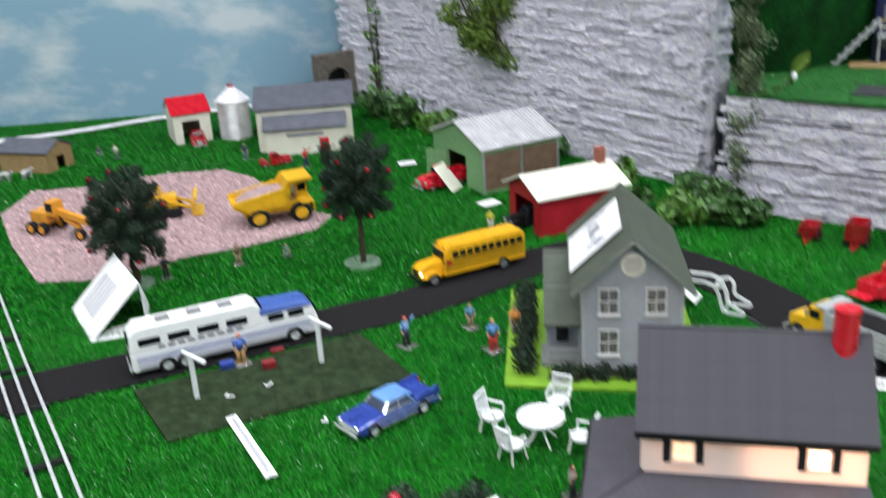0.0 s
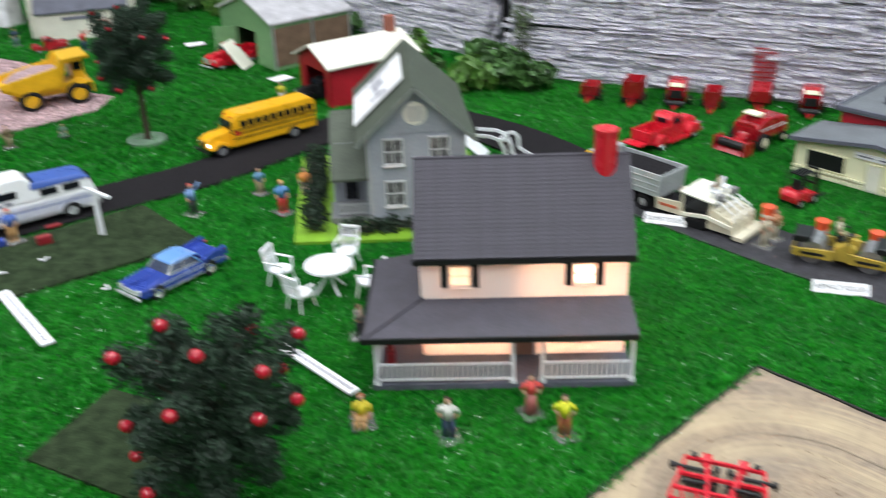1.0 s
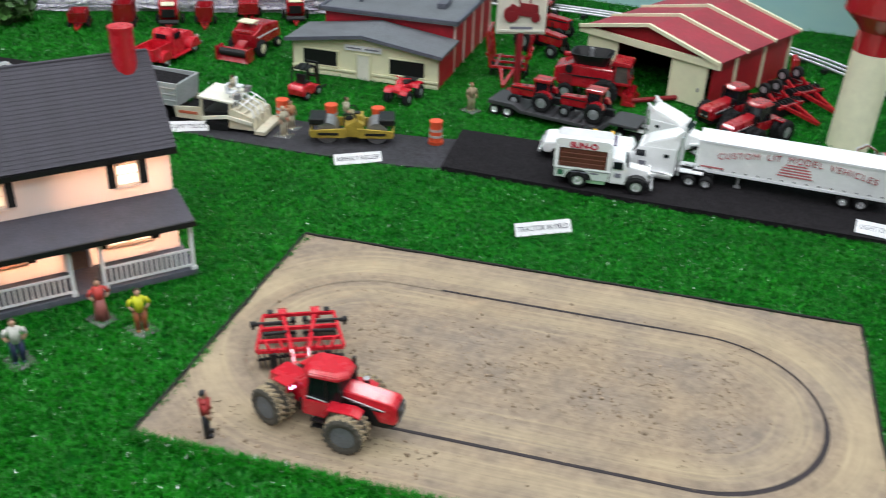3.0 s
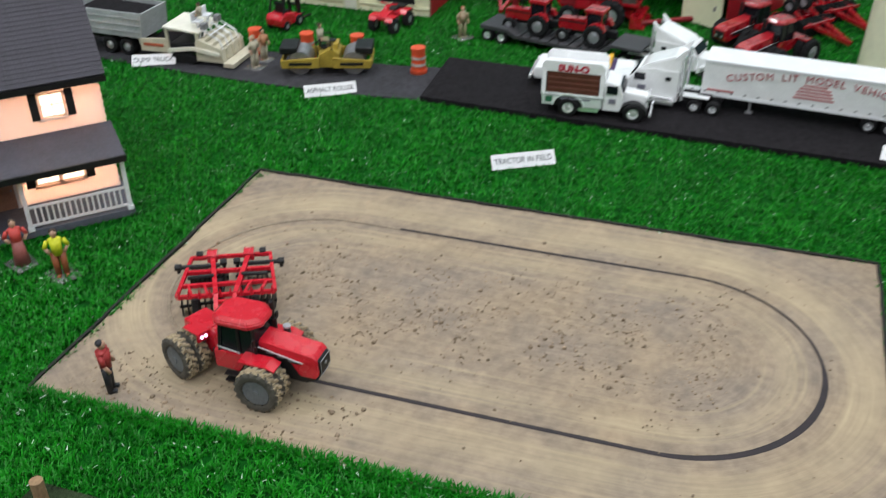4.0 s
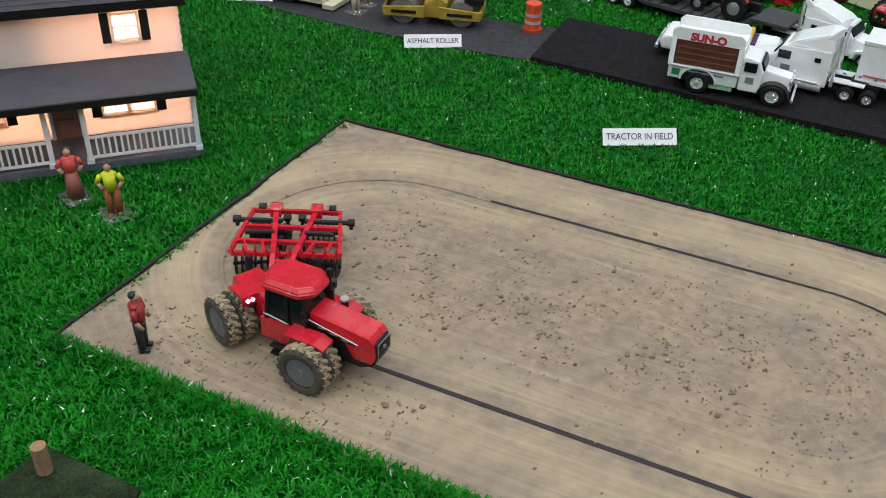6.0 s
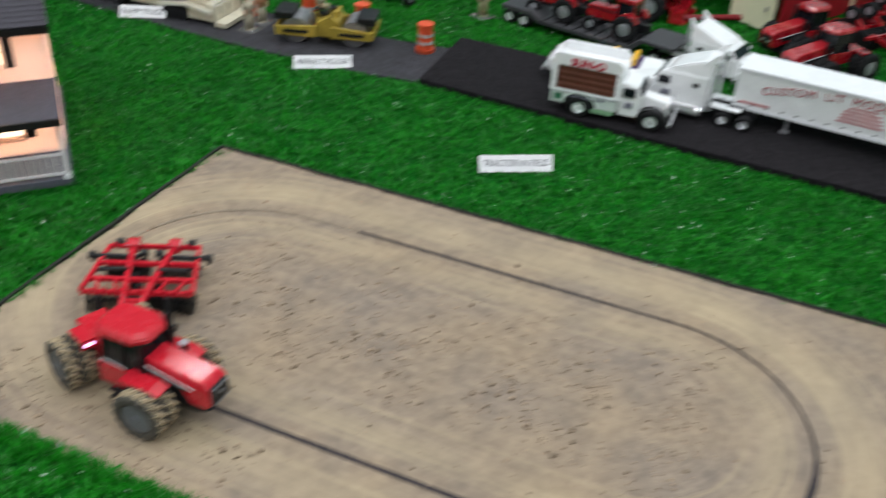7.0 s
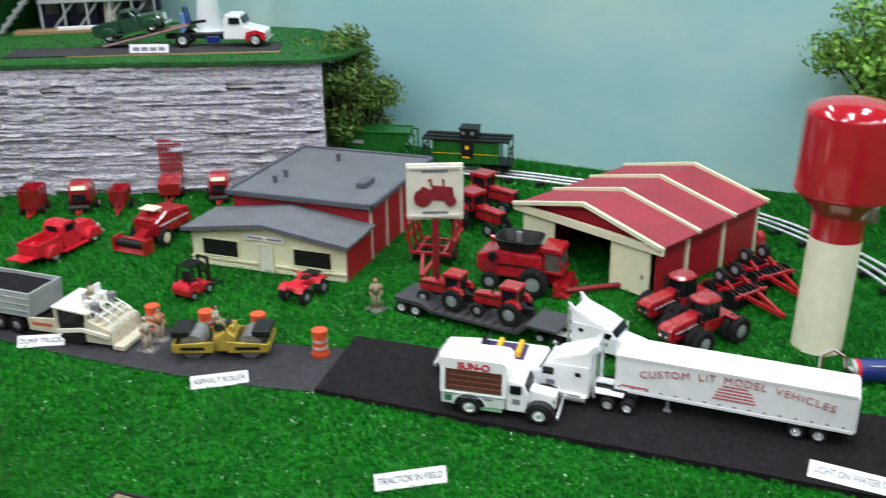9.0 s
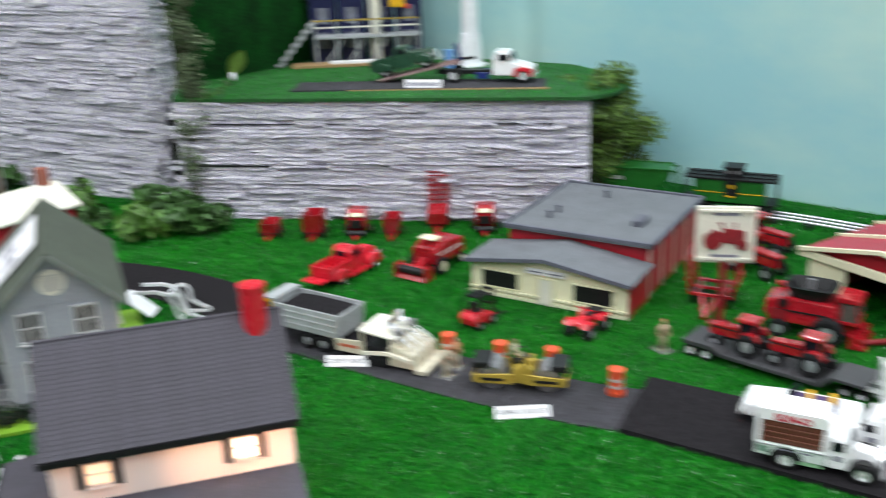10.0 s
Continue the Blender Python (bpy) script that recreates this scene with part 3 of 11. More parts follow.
def curtain(name, pts, h, material, label):
    ln, lf, rt = ribbon(pts, 0.02, 8)
    bm = B()
    rows = [[bm.verts.new((*q, z)) for q, z in ((lf[i], -0.05), (lf[i], h), (rt[i], h), (rt[i], -0.05))] for i in range(len(ln))]
    for i in range(len(rows) - 1):
        for j in range(4):
            bm.faces.new((rows[i][j], rows[i + 1][j], rows[i + 1][(j + 1) % 4], rows[i][(j + 1) % 4]))
    bm.faces.new(rows[0])
    bm.faces.new(rows[-1][::-1])
    bmesh.ops.recalc_face_normals(bm, faces=bm.faces[:])
    return tagged(part(name, bm, material), label, "backdrop", "", "structure")


curtain("backdrop_left", [(-3.2, 3.10), (-2.0, 3.16), (-1.2, 3.19), (-0.6, 3.24), (-0.2, 3.4), (0.2, 3.5)], 0.43, sky_paint("backdrop_blue_clouds", True), "blue painted backdrop with soft grey clouds")
curtain("backdrop_right", [(0.2, 3.5), (0.75, 2.9), (1.18, 2.35), (1.50, 1.72), (1.72, 1.17), (1.88, 0.78), (2.05, 0.45), (2.3, -0.1), (2.6, -0.9)], 0.95, sky_paint("backdrop_pale_teal", False), "pale teal painted backdrop panel")

# the hall that holds the table
bm = B()
box(bm, (0, 6.5, 1.1), (16, 0.2, 4.2))
tagged(part("wall_north", bm, hall_white), "plain white hall wall", "wall", "", "structure")
bm = B()
box(bm, (0, -6.5, 1.1), (16, 0.2, 4.2))
tagged(part("wall_south", bm, hall_white), "plain white hall wall", "wall", "", "structure")
for nm, sx in (("wall_west", -8), ("wall_east", 8)):
    bm = B()
    box(bm, (sx, 0, 1.1), (0.2, 12.8, 4.2))
    tagged(part(nm, bm, hall_white), "plain white hall wall", "wall", "", "structure")
bm = B()
box(bm, (0, 0, 3.3), (16, 13.2, 0.2))
tagged(part("ceiling", bm, hall_white), "plain white hall ceiling", "ceiling", "", "structure")
bm = B()
box(bm, (0, 0, -0.95), (16, 13.2, 0.1))
tagged(part("floor", bm, mat("hall_floor", (0.22, 0.21, 0.20), 0.6, var=0.1, scale=4)), "grey hall floor", "floor", "", "structure")


# stone retaining walls and upper lawn
def make_rock():
    m = bpy.data.materials.new("foam_rock_painted_glints")
    m.use_nodes = True
    n, l = m.node_tree.nodes, m.node_tree.links
    b = n["Principled BSDF"]
    b.inputs["Roughness"].default_value = 0.85
    tc = n.new("ShaderNodeTexCoord")
    mp = n.new("ShaderNodeMapping")
    mp.inputs["Scale"].default_value = (1, 1, 2.8)
    geo = n.new("ShaderNodeNewGeometry")
    l.new(geo.outputs["Position"], mp.inputs["Vector"])
    oi = n.new("ShaderNodeObjectInfo")
    off = n.new("ShaderNodeVectorMath")
    off.operation = "ADD"
    l.new(mp.outputs[0], off.inputs[0])
    l.new(oi.outputs["Random"], off.inputs[1])
    t = n.new("ShaderNodeTexNoise")
    t.inputs["Scale"].default_value, t.inputs["Detail"].default_value, t.inputs["Roughness"].default_value = 62, 9, 0.80
    l.new(off.outputs[0], t.inputs["Vector"])
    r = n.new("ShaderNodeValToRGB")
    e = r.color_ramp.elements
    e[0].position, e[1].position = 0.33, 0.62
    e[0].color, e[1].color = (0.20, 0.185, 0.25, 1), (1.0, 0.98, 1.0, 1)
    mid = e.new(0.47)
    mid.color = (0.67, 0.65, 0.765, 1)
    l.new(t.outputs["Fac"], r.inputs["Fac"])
    # pale specks paint glints into the colour; hollows of the bump stay darker
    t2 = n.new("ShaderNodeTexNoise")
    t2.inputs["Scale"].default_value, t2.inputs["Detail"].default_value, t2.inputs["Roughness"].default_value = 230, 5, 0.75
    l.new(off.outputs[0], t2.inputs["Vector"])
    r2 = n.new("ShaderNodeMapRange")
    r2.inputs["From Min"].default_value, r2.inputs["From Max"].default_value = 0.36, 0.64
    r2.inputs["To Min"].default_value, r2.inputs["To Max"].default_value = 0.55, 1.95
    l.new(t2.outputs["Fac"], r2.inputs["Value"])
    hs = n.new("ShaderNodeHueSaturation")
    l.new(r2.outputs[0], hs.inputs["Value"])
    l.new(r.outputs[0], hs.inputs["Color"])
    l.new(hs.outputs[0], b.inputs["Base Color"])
    b.inputs["Roughness"].default_value = 0.36
    ht = n.new("ShaderNodeMath")
    ht.operation = "MULTIPLY_ADD"
    ht.inputs[1].default_value = 0.5
    l.new(t2.outputs["Fac"], ht.inputs[0])
    l.new(t.outputs["Fac"], ht.inputs[2])
    bp = n.new("ShaderNodeBump")
    bp.inputs["Strength"].default_value, bp.inputs["Distance"].default_value = 1.0, 0.010
    l.new(ht.outputs[0], bp.inputs["Height"])
    l.new(bp.outputs[0], b.inputs["Normal"])
    return m


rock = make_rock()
UP = 0.24
WR0, WR1 = Vector((0.665, 1.868)), Vector((1.275, 1.372))
WL0, WL1 = Vector((0.646, 1.976)), Vector((-0.20, 3.30))
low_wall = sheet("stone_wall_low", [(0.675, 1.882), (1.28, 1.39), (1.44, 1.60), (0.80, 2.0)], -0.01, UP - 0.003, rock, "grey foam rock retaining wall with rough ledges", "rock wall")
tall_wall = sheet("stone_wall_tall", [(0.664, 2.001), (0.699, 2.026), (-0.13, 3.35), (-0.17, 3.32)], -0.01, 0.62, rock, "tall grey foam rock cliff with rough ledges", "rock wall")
lawn = sheet("upper_lawn", [(0.655, 1.865), (1.27, 1.357), (1.335, 1.362), (1.405, 1.40), (1.455, 1.47), (1.47, 1.66), (1.10, 2.35), (0.80, 2.6), (0.715, 2.03)], UP - 0.0025, UP + 0.004, mat("terrace_felt", (0.007, 0.088, 0.010), 0.75, var=0.35, scale=50, bump=0.8, bscale=420), "green turf lawn on the raised terrace", "lawn")


# ---- buildings ----
def lap_wall(bm, w, h, t, rows, m=None, mi=0):
    """Clapboard panel in the x-z plane, base at z 0, centred on x, outer face at y 0."""
    s = h / rows
    pts = [(t, 0.0)]
    for k in range(rows):
        pts += [(-0.0012, k * s), (-0.0002, (k + 1) * s)]
    pts.append((t, h))
    prism(bm, pts, -w / 2, w / 2, 0, None, mi, (m or Matrix()) @ pose(0, 0, 0, 0, 0, 90))
    return bm


def window(parent, x, z, w, h, m, lit=False, shutters=False, frame_mat=None, bars=2, pane=None):
    """Window with frame, sash bars, pane and sill on a wall whose outer face is y = 0, facing -y."""
    fm = frame_mat or white
    bm = B()
    t = 0.0022
    for sx in (-1, 1):
        box(bm, (sx * (w / 2), -0.0008, 0), (t, 0.003, h + t))
    for sz in (-1, 1):
        box(bm, (0, -0.0008, sz * h / 2), (w + t, 0.003, t))
    ob = part("window", bm, fm, parent, at=m @ pose(x, 0, z))
    part("sash_bar", box(B(), (0, -0.0004, 0), (0.0012, 0.0016, h - t)), fm, ob)
    part("sash_bar", box(B(), (0, -0.00045, 0), (w - t, 0.0018, 0.0014)), fm, ob)
    if bars > 2:
        for sz in (-0.25, 0.25):
            part("sash_bar", box(B(), (0, -0.0004, sz * h), (w - t, 0.0014, 0.0009)), fm, ob)
    bm = B()
    box(bm, (0, 0.0004, 0), (w - t, 0.0008, h - t))
    part("pane", bm, (dim_pane if lit == 2 else lit_pane) if lit else (pane or dark_glass), ob, "lit curtained pane" if lit else "")
    bm = B()
    box(bm, (0, -0.002, -h / 2 - 0.0022), (w + 0.005, 0.005, 0.0018), 0.0003)
    part("sill", bm, fm, ob)
    if shutters:
        for sx in (-1, 1):
            bm = B()
            pts = [(0.001, -h / 2 - 0.0015)]
            for k in range(7):
                pts += [(-0.0014, -h / 2 - 0.0015 + k * (h + 0.003) / 7), (-0.0004, -h / 2 - 0.0015 + (k + 1) * (h + 0.003) / 7)]
            pts.append((0.001, h / 2 + 0.0015))
            prism(bm, pts, -w * 0.17, w * 0.17, 0, None, 0, pose(0, 0, 0, 0, 0, 90))
            part("shutter", bm, black, parent, at=m @ pose(x + sx * (w / 2 + w * 0.18 + 0.0016), -0.001, z))
    return ob


def shingled(parent, corner, u, v, nu, nv, length, slope, material, name="shingle"):
    """Courses of roof boards, each a piece, from the eave up; corner is the eave's start, u along it, v up the slope."""
    u, v = Vector(u).normalized(), Vector(v).normalized()
    w = u.cross(v)
    ch = slope / nv
    lw = length / nu

    def mk():
        bm = B()
        prism(bm, [(0, -0.0006), (0, 0.0008), (ch * 1.05, 0.0003), (ch * 1.05, -0.0006)], 0.0, lw - 0.0005)
        return bm, [material]

    me = shared((name, round(ch, 5), round(lw, 5), material.name), mk)
    rot = Matrix((v, -u, w)).transposed()
    for j in range(nv):
        for i in range(nu):
            p = Vector(corner) + u * ((i + 1) * lw) + v * (j * ch)
            piece(name, me, parent, Matrix.Translation(p) @ rot.to_4x4())


def gable_roof_bm(bm, x0, x1, y0, y1, ze, zr, t):
    """Two sloped slabs with the ridge along x."""
    ym = (y0 + y1) / 2
    for a, b in ((y0, ym), (y1, ym)):
        pts = [(a, ze), (b, zr), (b, zr + t), (a, ze + t)]
        prism(bm, pts, -x1, -x0, 0, None, 0, pose(0, 0, 0, 0, 0, 90))
    return bm


def farmhouse():
    """The lit two-storey farmhouse with a wrap porch; local x along the front, y to the back, origin under the left eave corner."""
    h = thing("farmhouse", 0.2325, 0.836, -14.5, "lit cream two-storey farmhouse with charcoal roof and porch", "house")
    W, D = 0.220, 0.144
    x0, x1, y0, y1 = 0.004, 0.224, 0.008, 0.150
    zt = 0.129
    zr = 0.211
    glowy = bpy.data.materials.new("thin_cream_siding")
    glowy.use_nodes = True
    n, l = glowy.node_tree.nodes, glowy.node_tree.links
    pb = n["Principled BSDF"]
    pb.inputs["Base Color"].default_value = (0.80, 0.79, 0.77, 1)
    pb.inputs["Roughness"].default_value = 0.5
    tb = n.new("ShaderNodeBsdfTranslucent")
    tb.inputs[0].default_value = (0.98, 0.80, 0.72, 1)
    mx = n.new("ShaderNodeMixShader")
    mx.inputs[0].default_value = 0.34
    l.new(pb.outputs[0], mx.inputs[1])
    l.new(tb.outputs[0], mx.inputs[2])
    l.new(mx.outputs[0], n["Material Output"].inputs[0])
    sash = bpy.data.materials.new("thin_white_sash")
    sash.use_nodes = True
    sn, sl_ = sash.node_tree.nodes, sash.node_tree.links
    sn["Principled BSDF"].inputs["Base Color"].default_value = (0.85, 0.83, 0.80, 1)
    st = sn.new("ShaderNodeBsdfTranslucent")
    st.inputs[0].default_value = (1.0, 0.86, 0.78, 1)
    sm_ = sn.new("ShaderNodeMixShader")
    sm_.inputs[0].default_value = 0.55
    sl_.new(sn["Principled BSDF"].outputs[0], sm_.inputs[1])
    sl_.new(st.outputs[0], sm_.inputs[2])
    sl_.new(sm_.outputs[0], sn["Material Output"].inputs[0])
    # walls as clapboard panels
    bm = B()
    lap_wall(bm, W, zt - 0.008, 0.0015, 16, pose((x0 + x1) / 2, y0, 0.008))
    part("wall", bm, glowy, h, "cream clapboard front wall")
    for xx, rz in ((x0, -90), (x1, 90)):
        bm = B()
        lap_wall(bm, D - 0.004, zt - 0.008, 0.0015, 16, pose(xx, (y0 + y1) / 2, 0.008, 0, 0, rz))
        s = 1 if rz > 0 else -1
        prism(bm, [(y0 + 0.002, zt), ((y0 + y1) / 2, zr - 0.004), (y1 - 0.002, zt)], -0.00075, 0.00075, 0, None, 0, pose(xx - s * 0.001, 0, 0, 0, 0, 90))
        part("wall", bm, glowy, h)
    bm = B()
    box(bm, ((x0 + x1) / 2, y1, 0.008 + (zt - 0.008) / 2), (W, 0.0015, zt - 0.008))
    part("wall", bm, glowy, h)
    bm = B()
    box(bm, (0.09, 0.052, 0.004), (0.276, 0.20, 0.008), 0.001)
    part("foundation", bm, grey_roof, h, "dark grey porch floor and foundation")
    bm = B()
    box(bm, (0.108, (y0 + y1) / 2, 0.097), (0.0015, D - 0.012, 0.060))
    part("partition", bm, cream_lt, h, "inner partition wall upstairs")
    # unseen floor slab, added to keep the two storeys' bulb light apart
    bm = B()
    box(bm, ((x0 + x1) / 2, (y0 + y1) / 2, 0.0665), (W - 0.006, D - 0.008, 0.0015))
    part("upper_floor", bm, cream_lt, h)
    # main roof
    bm = B()
    gable_roof_bm(bm, -0.002, 0.230, 0.0, 0.158, zt, zr, 0.003)
    roof = part("roof", bm, shingle, h, "charcoal shingled gable roof")
    sl = math.hypot(0.079, zr - zt)
    shingled(roof, (-0.003, -0.001, zt + 0.003), (1, 0, 0), (0, 0.079, zr - zt), 1, 24, 0.234, sl, shingle, "shingle_course")
    bm = B()
    box(bm, (0.114, -0.001, zt - 0.001), (0.234, 0.003, 0.006))
    part("eave_board", bm, black, h)
    bm = B()
    box(bm, (0.114, 0.079, zr + 0.003), (0.232, 0.005, 0.003), 0.001)
    part("ridge_cap", bm, shingle, h)
    # chimney
    bm = B()
    cyl(bm, (0.204, 0.072, 0.216), 0.0125, 0.052, "z", 20)
    cyl(bm, (0.204, 0.072, 0.2435), 0.0132, 0.004, "z", 20)
    part("chimney", bm, red_bright, h, "round red plastic chimney", smooth=False)
    # porch roof in front and along the left side, with a mitred hip
    zi, zo = 0.0800, 0.0700
    px0, py0 = -0.056, -0.058
    bm = B()
    f_in = [(x0, y0, zi), (0.228, y0, zi), (0.228, py0, zo), (px0, py0, zo)]
    s_in = [(x0, y0, zi), (px0, py0, zo), (px0, 0.120, zo), (x0, 0.120, zi)]
    for quad in (f_in, s_in):
        vs = [bm.verts.new(p) for p in quad]
        vb = [bm.verts.new((p[0], p[1], p[2] - 0.004)) for p in quad]
        bm.faces.new(vs)
        bm.faces.new(vb[::-1])
        for i in range(4):
            bm.faces.new((vs[i], vb[i], vb[(i + 1) % 4], vs[(i + 1) % 4]))
    bmesh.ops.recalc_face_normals(bm, faces=bm.faces[:])
    pr = part("porch_roof", bm, shingle, h, "charcoal hipped porch roof")
    bm = B()
    bar(bm, (px0, py0, zo + 0.0015), (x0, y0, zi + 0.0015), 0.005, 0.002)
    part("hip_cap", bm, shingle, pr)
    bm = B()
    box(bm, ((px0 + 0.228) / 2, py0, zo - 0.002), (0.228 - px0, 0.003, 0.006))
    box(bm, (px0, (py0 + 0.12) / 2, zo - 0.002), (0.003, 0.12 - py0, 0.006))
    part("porch_fascia", bm, black, pr)
    # posts and rails
    pyf = -0.046
    for xx, yy in ((-0.043, pyf), (0.100, pyf), (0.131, pyf), (0.224, pyf), (-0.043, 0.03), (-0.043, 0.105)):
        bm = B()
        box(bm, (xx, yy, 0.0380), (0.0042, 0.0042, 0.061), 0.0006)
        box(bm, (xx, yy, 0.0095), (0.006, 0.006, 0.004))
        box(bm, (xx, yy, 0.0655), (0.006, 0.006, 0.004))
        part("porch_post", bm, white, h)

    def railing(a, b):
        bm = B()
        a, b = Vector(a), Vector(b)
        for z in (0.0125, 0.0315):
            bar(bm, (a.x, a.y, z), (b.x, b.y, z), 0.002, 0.0022)
        rl = part("porch_rail", bm, white, h)
        nn = int((b - a).length / 0.0052)
        me = shared(("baluster",), lambda: (box(B(), (0, 0, 0.022), (0.0018, 0.0016, 0.0175)), [white]))
        for i in range(1, nn):
            p = a.lerp(b, i / nn)
            piece("baluster", me, rl, pose(p.x, p.y, 0))

    railing((-0.041, pyf, 0), (0.098, pyf, 0))
    railing((0.133, pyf, 0), (0.222, pyf, 0))
    railing((-0.043, pyf + 0.002, 0), (-0.043, 0.103, 0))
    wm = pose(0, y0 - 0.0013, 0)
    window(h, 0.046, 0.108, 0.022, 0.024, wm, 2, True, sash)
    window(h, 0.178, 0.108, 0.022, 0.024, wm, True, True, sash)
    window(h, 0.052, 0.044, 0.024, 0.030, wm, 2, True, sash, 4)
    window(h, 0.158, 0.042, 0.022, 0.030, wm, True, False, sash, 4)
    window(h, 0.182, 0.042, 0.022, 0.030, wm, True, False, sash, 4)
    for xx in (0.1415, 0.1985):
        bm = B()
        box(bm, (0, 0, 0), (0.0085, 0.002, 0.033), 0.0004)
        part("shutter", bm, black, h, at=pose(xx, y0 - 0.0023, 0.042))
    bm = B()
    box(bm, (0, 0, 0.022), (0.022, 0.003, 0.045), 0.0005)
    for sx in (-1, 1):
        box(bm, (sx * 0.0125, -0.0006, 0.023), (0.003, 0.004, 0.049), mi=1)
    box(bm, (0, -0.0006, 0.0465), (0.028, 0.004, 0.003), mi=1)
    for zz in (0.012, 0.031):
        box(bm, (0, -0.0018, zz), (0.014, 0.0015, 0.014), 0.0004)
    dr = part("door", bm, [door_brown, white], h, at=pose(0.114, y0 - 0.001, 0.008))
    bm = B()
    ball(bm, (0.008, -0.003, 0.021), 0.0014, sub=1)
    part("door_handle", bm, chrome, dr)
    bm = B()
    box(bm, (-0.030, 0.0, 0.016), (0.010, 0.008, 0.016), 0.002)
    ball(bm, (-0.030, 0.0, 0.029), 0.0045, sub=2)
    tagged(part("porch_doll", bm, [red_dk]), "small dark red seated figurine on the porch", "figurine").matrix_basis = h.matrix_basis @ pose(0, -0.02, 0.008)
    for xx, zz, e in ((0.060, 0.040, 1.5), (0.190, 0.102, 1.9), (0.165, 0.042, 3.4), (0.044, 0.108, 0.10)):
        la = bpy.data.lights.new("house_bulb", "POINT")
        la.energy, la.color, la.shadow_soft_size = e, (1.0, 0.74, 0.57), 0.006
        lo = new("house_bulb", la)
        lo.matrix_world = h.matrix_basis @ pose(xx, 0.034, zz)
    return h


farmhouse()


def grey_house():
    """Narrow gabled house; local x to the right along the gable front, y to the back."""
    rz = -8.0
    h = thing("grey_house", 0.306, 1.178, rz, "grey clapboard farmhouse with moss green gable roof", "house", z=0.0045)
    w, zt, zr, d = 0.136, 0.142, 0.206, 0.235
    bm = B()
    lap_wall(bm, w, zt - 0.012, 0.002, 18, pose(0, 0, 0.012))
    prism(bm, [(-w / 2, zt), (w / 2, zt), (0, zr - 0.004)], -0.002, 0.0, 0, None, 0)
    part("wall", bm, grey_wall, h, "grey clapboard gable wall")
    for sx in (-1, 1):
        bm = B()
        lap_wall(bm, d, zt - 0.012, 0.002, 18, pose(sx * w / 2, d / 2, 0.012, 0, 0, 90 * sx))
        part("wall", bm, grey_wall, h)
    bm = B()
    prism(bm, [(-w / 2, 0.012), (w / 2, 0.012), (w / 2, zt), (0, zr - 0.004), (-w / 2, zt)], d - 0.002, d, 0, None, 0)
    part("wall", bm, grey_wall, h)
    bm = B()
    box(bm, (0, d / 2, 0.006), (w + 0.004, d + 0.004, 0.012))
    part("foundation", bm, mat("dark_stone", (0.05, 0.055, 0.05), 0.8, var=0.3, bump=0.4), h)
    bm = B()
    for sx in (-1, 1):
        prism(bm, [(sx * (w / 2 + 0.016), zt - 0.014), (0, zr), (0, zr + 0.004), (sx * (w / 2 + 0.016), zt - 0.010)], -0.012, d + 0.01)
    part("roof", bm, green_roof, h, "moss green gable roof")
    bm = B()
    for sx in (-1, 1):
        bar(bm, (sx * (w / 2 + 0.015), -0.013, zt - 0.013), (0, -0.013, zr), 0.003, 0.005)
    part("barge_board", bm, mat("grey_green_trim", (0.16, 0.18, 0.16), 0.6), h)
    for sx in (-1, 1):
        bm = B()
        box(bm, (sx * (w / 2 - 0.001), -0.001, 0.077), (0.004, 0.004, 0.13))
        part("corner_board", bm, mat("grey_trim", (0.36, 0.37, 0.38), 0.6), h)
    # attic louvre
    bm = B()
    cyl(bm, (0, -0.002, zr - 0.036), 0.0165, 0.004, "y", 24)
    ob = part("attic_louvre", bm, cream_lt, h, "round cream attic louvre")
    for k in range(7):
        zz = (k - 3) * 0.0031
        ww = 2 * math.sqrt(max(0.0001, 0.012 ** 2 - zz * zz))
        slab("slat", ob, (0, -0.0045, zr - 0.036 + zz), (ww, 0.001, 0.0016), mat("louvre_grey", (0.42, 0.42, 0.40), 0.6))
    gm = pose(0, -0.0015, 0)
    pg = mat("curtained_grey_pane", (0.13, 0.13, 0.13), 0.25, var=0.6, scale=140)
    fm = mat("grey_window_trim", (0.52, 0.53, 0.53), 0.5)
    for xx in (-0.032, 0.032):
        window(h, xx, 0.116, 0.026, 0.037, gm, False, False, fm, 2, pg)
    window(h, -0.032, 0.054, 0.026, 0.037, gm, False, False, fm, 2, pg)
    window(h, 0.032, 0.054, 0.026, 0.037, gm, False, False, fm, 2, pg)
    for yy in (0.05, 0.12, 0.19):
        window(h, yy, 0.10, 0.018, 0.028, pose(w / 2 + 0.0015, 0, 0, 0, 0, 90), False, False, fm)
    # side wing with a porch roof that falls to the front
    bm = B()
    box(bm, (-0.090, 0.165, 0.050), (0.056, 0.15, 0.100))
    part("side_wing", bm, grey_wall, h, "low grey side wing")
    bm = B()
    prism(bm, [(0.022, 0.066), (0.150, 0.122), (0.150, 0.126), (0.022, 0.070)], w / 2 - 0.002, 0.122, 0, None, 0, pose(0, 0, 0, 0, 0, 90))
    part("wing_roof", bm, green_roof, h, "moss green roof over the porch")
    bm = B()
    prism(bm, [(0.150, 0.122), (0.246, 0.096), (0.246, 0.100), (0.150, 0.126)], w / 2 - 0.002, 0.122, 0, None, 0, pose(0, 0, 0, 0, 0, 90))
    part("wing_roof", bm, green_roof, h)
    bm = B()
    box(bm, (-0.095, 0.089, 0.039), (0.018, 0.003, 0.056), 0.0006)
    part("porch_door", bm, dark_glass, h)
    bm = B()
    box(bm, (-0.094, 0.058, 0.004), (0.064, 0.06, 0.008))
    part("porch_floor", bm, grey_plastic, h)
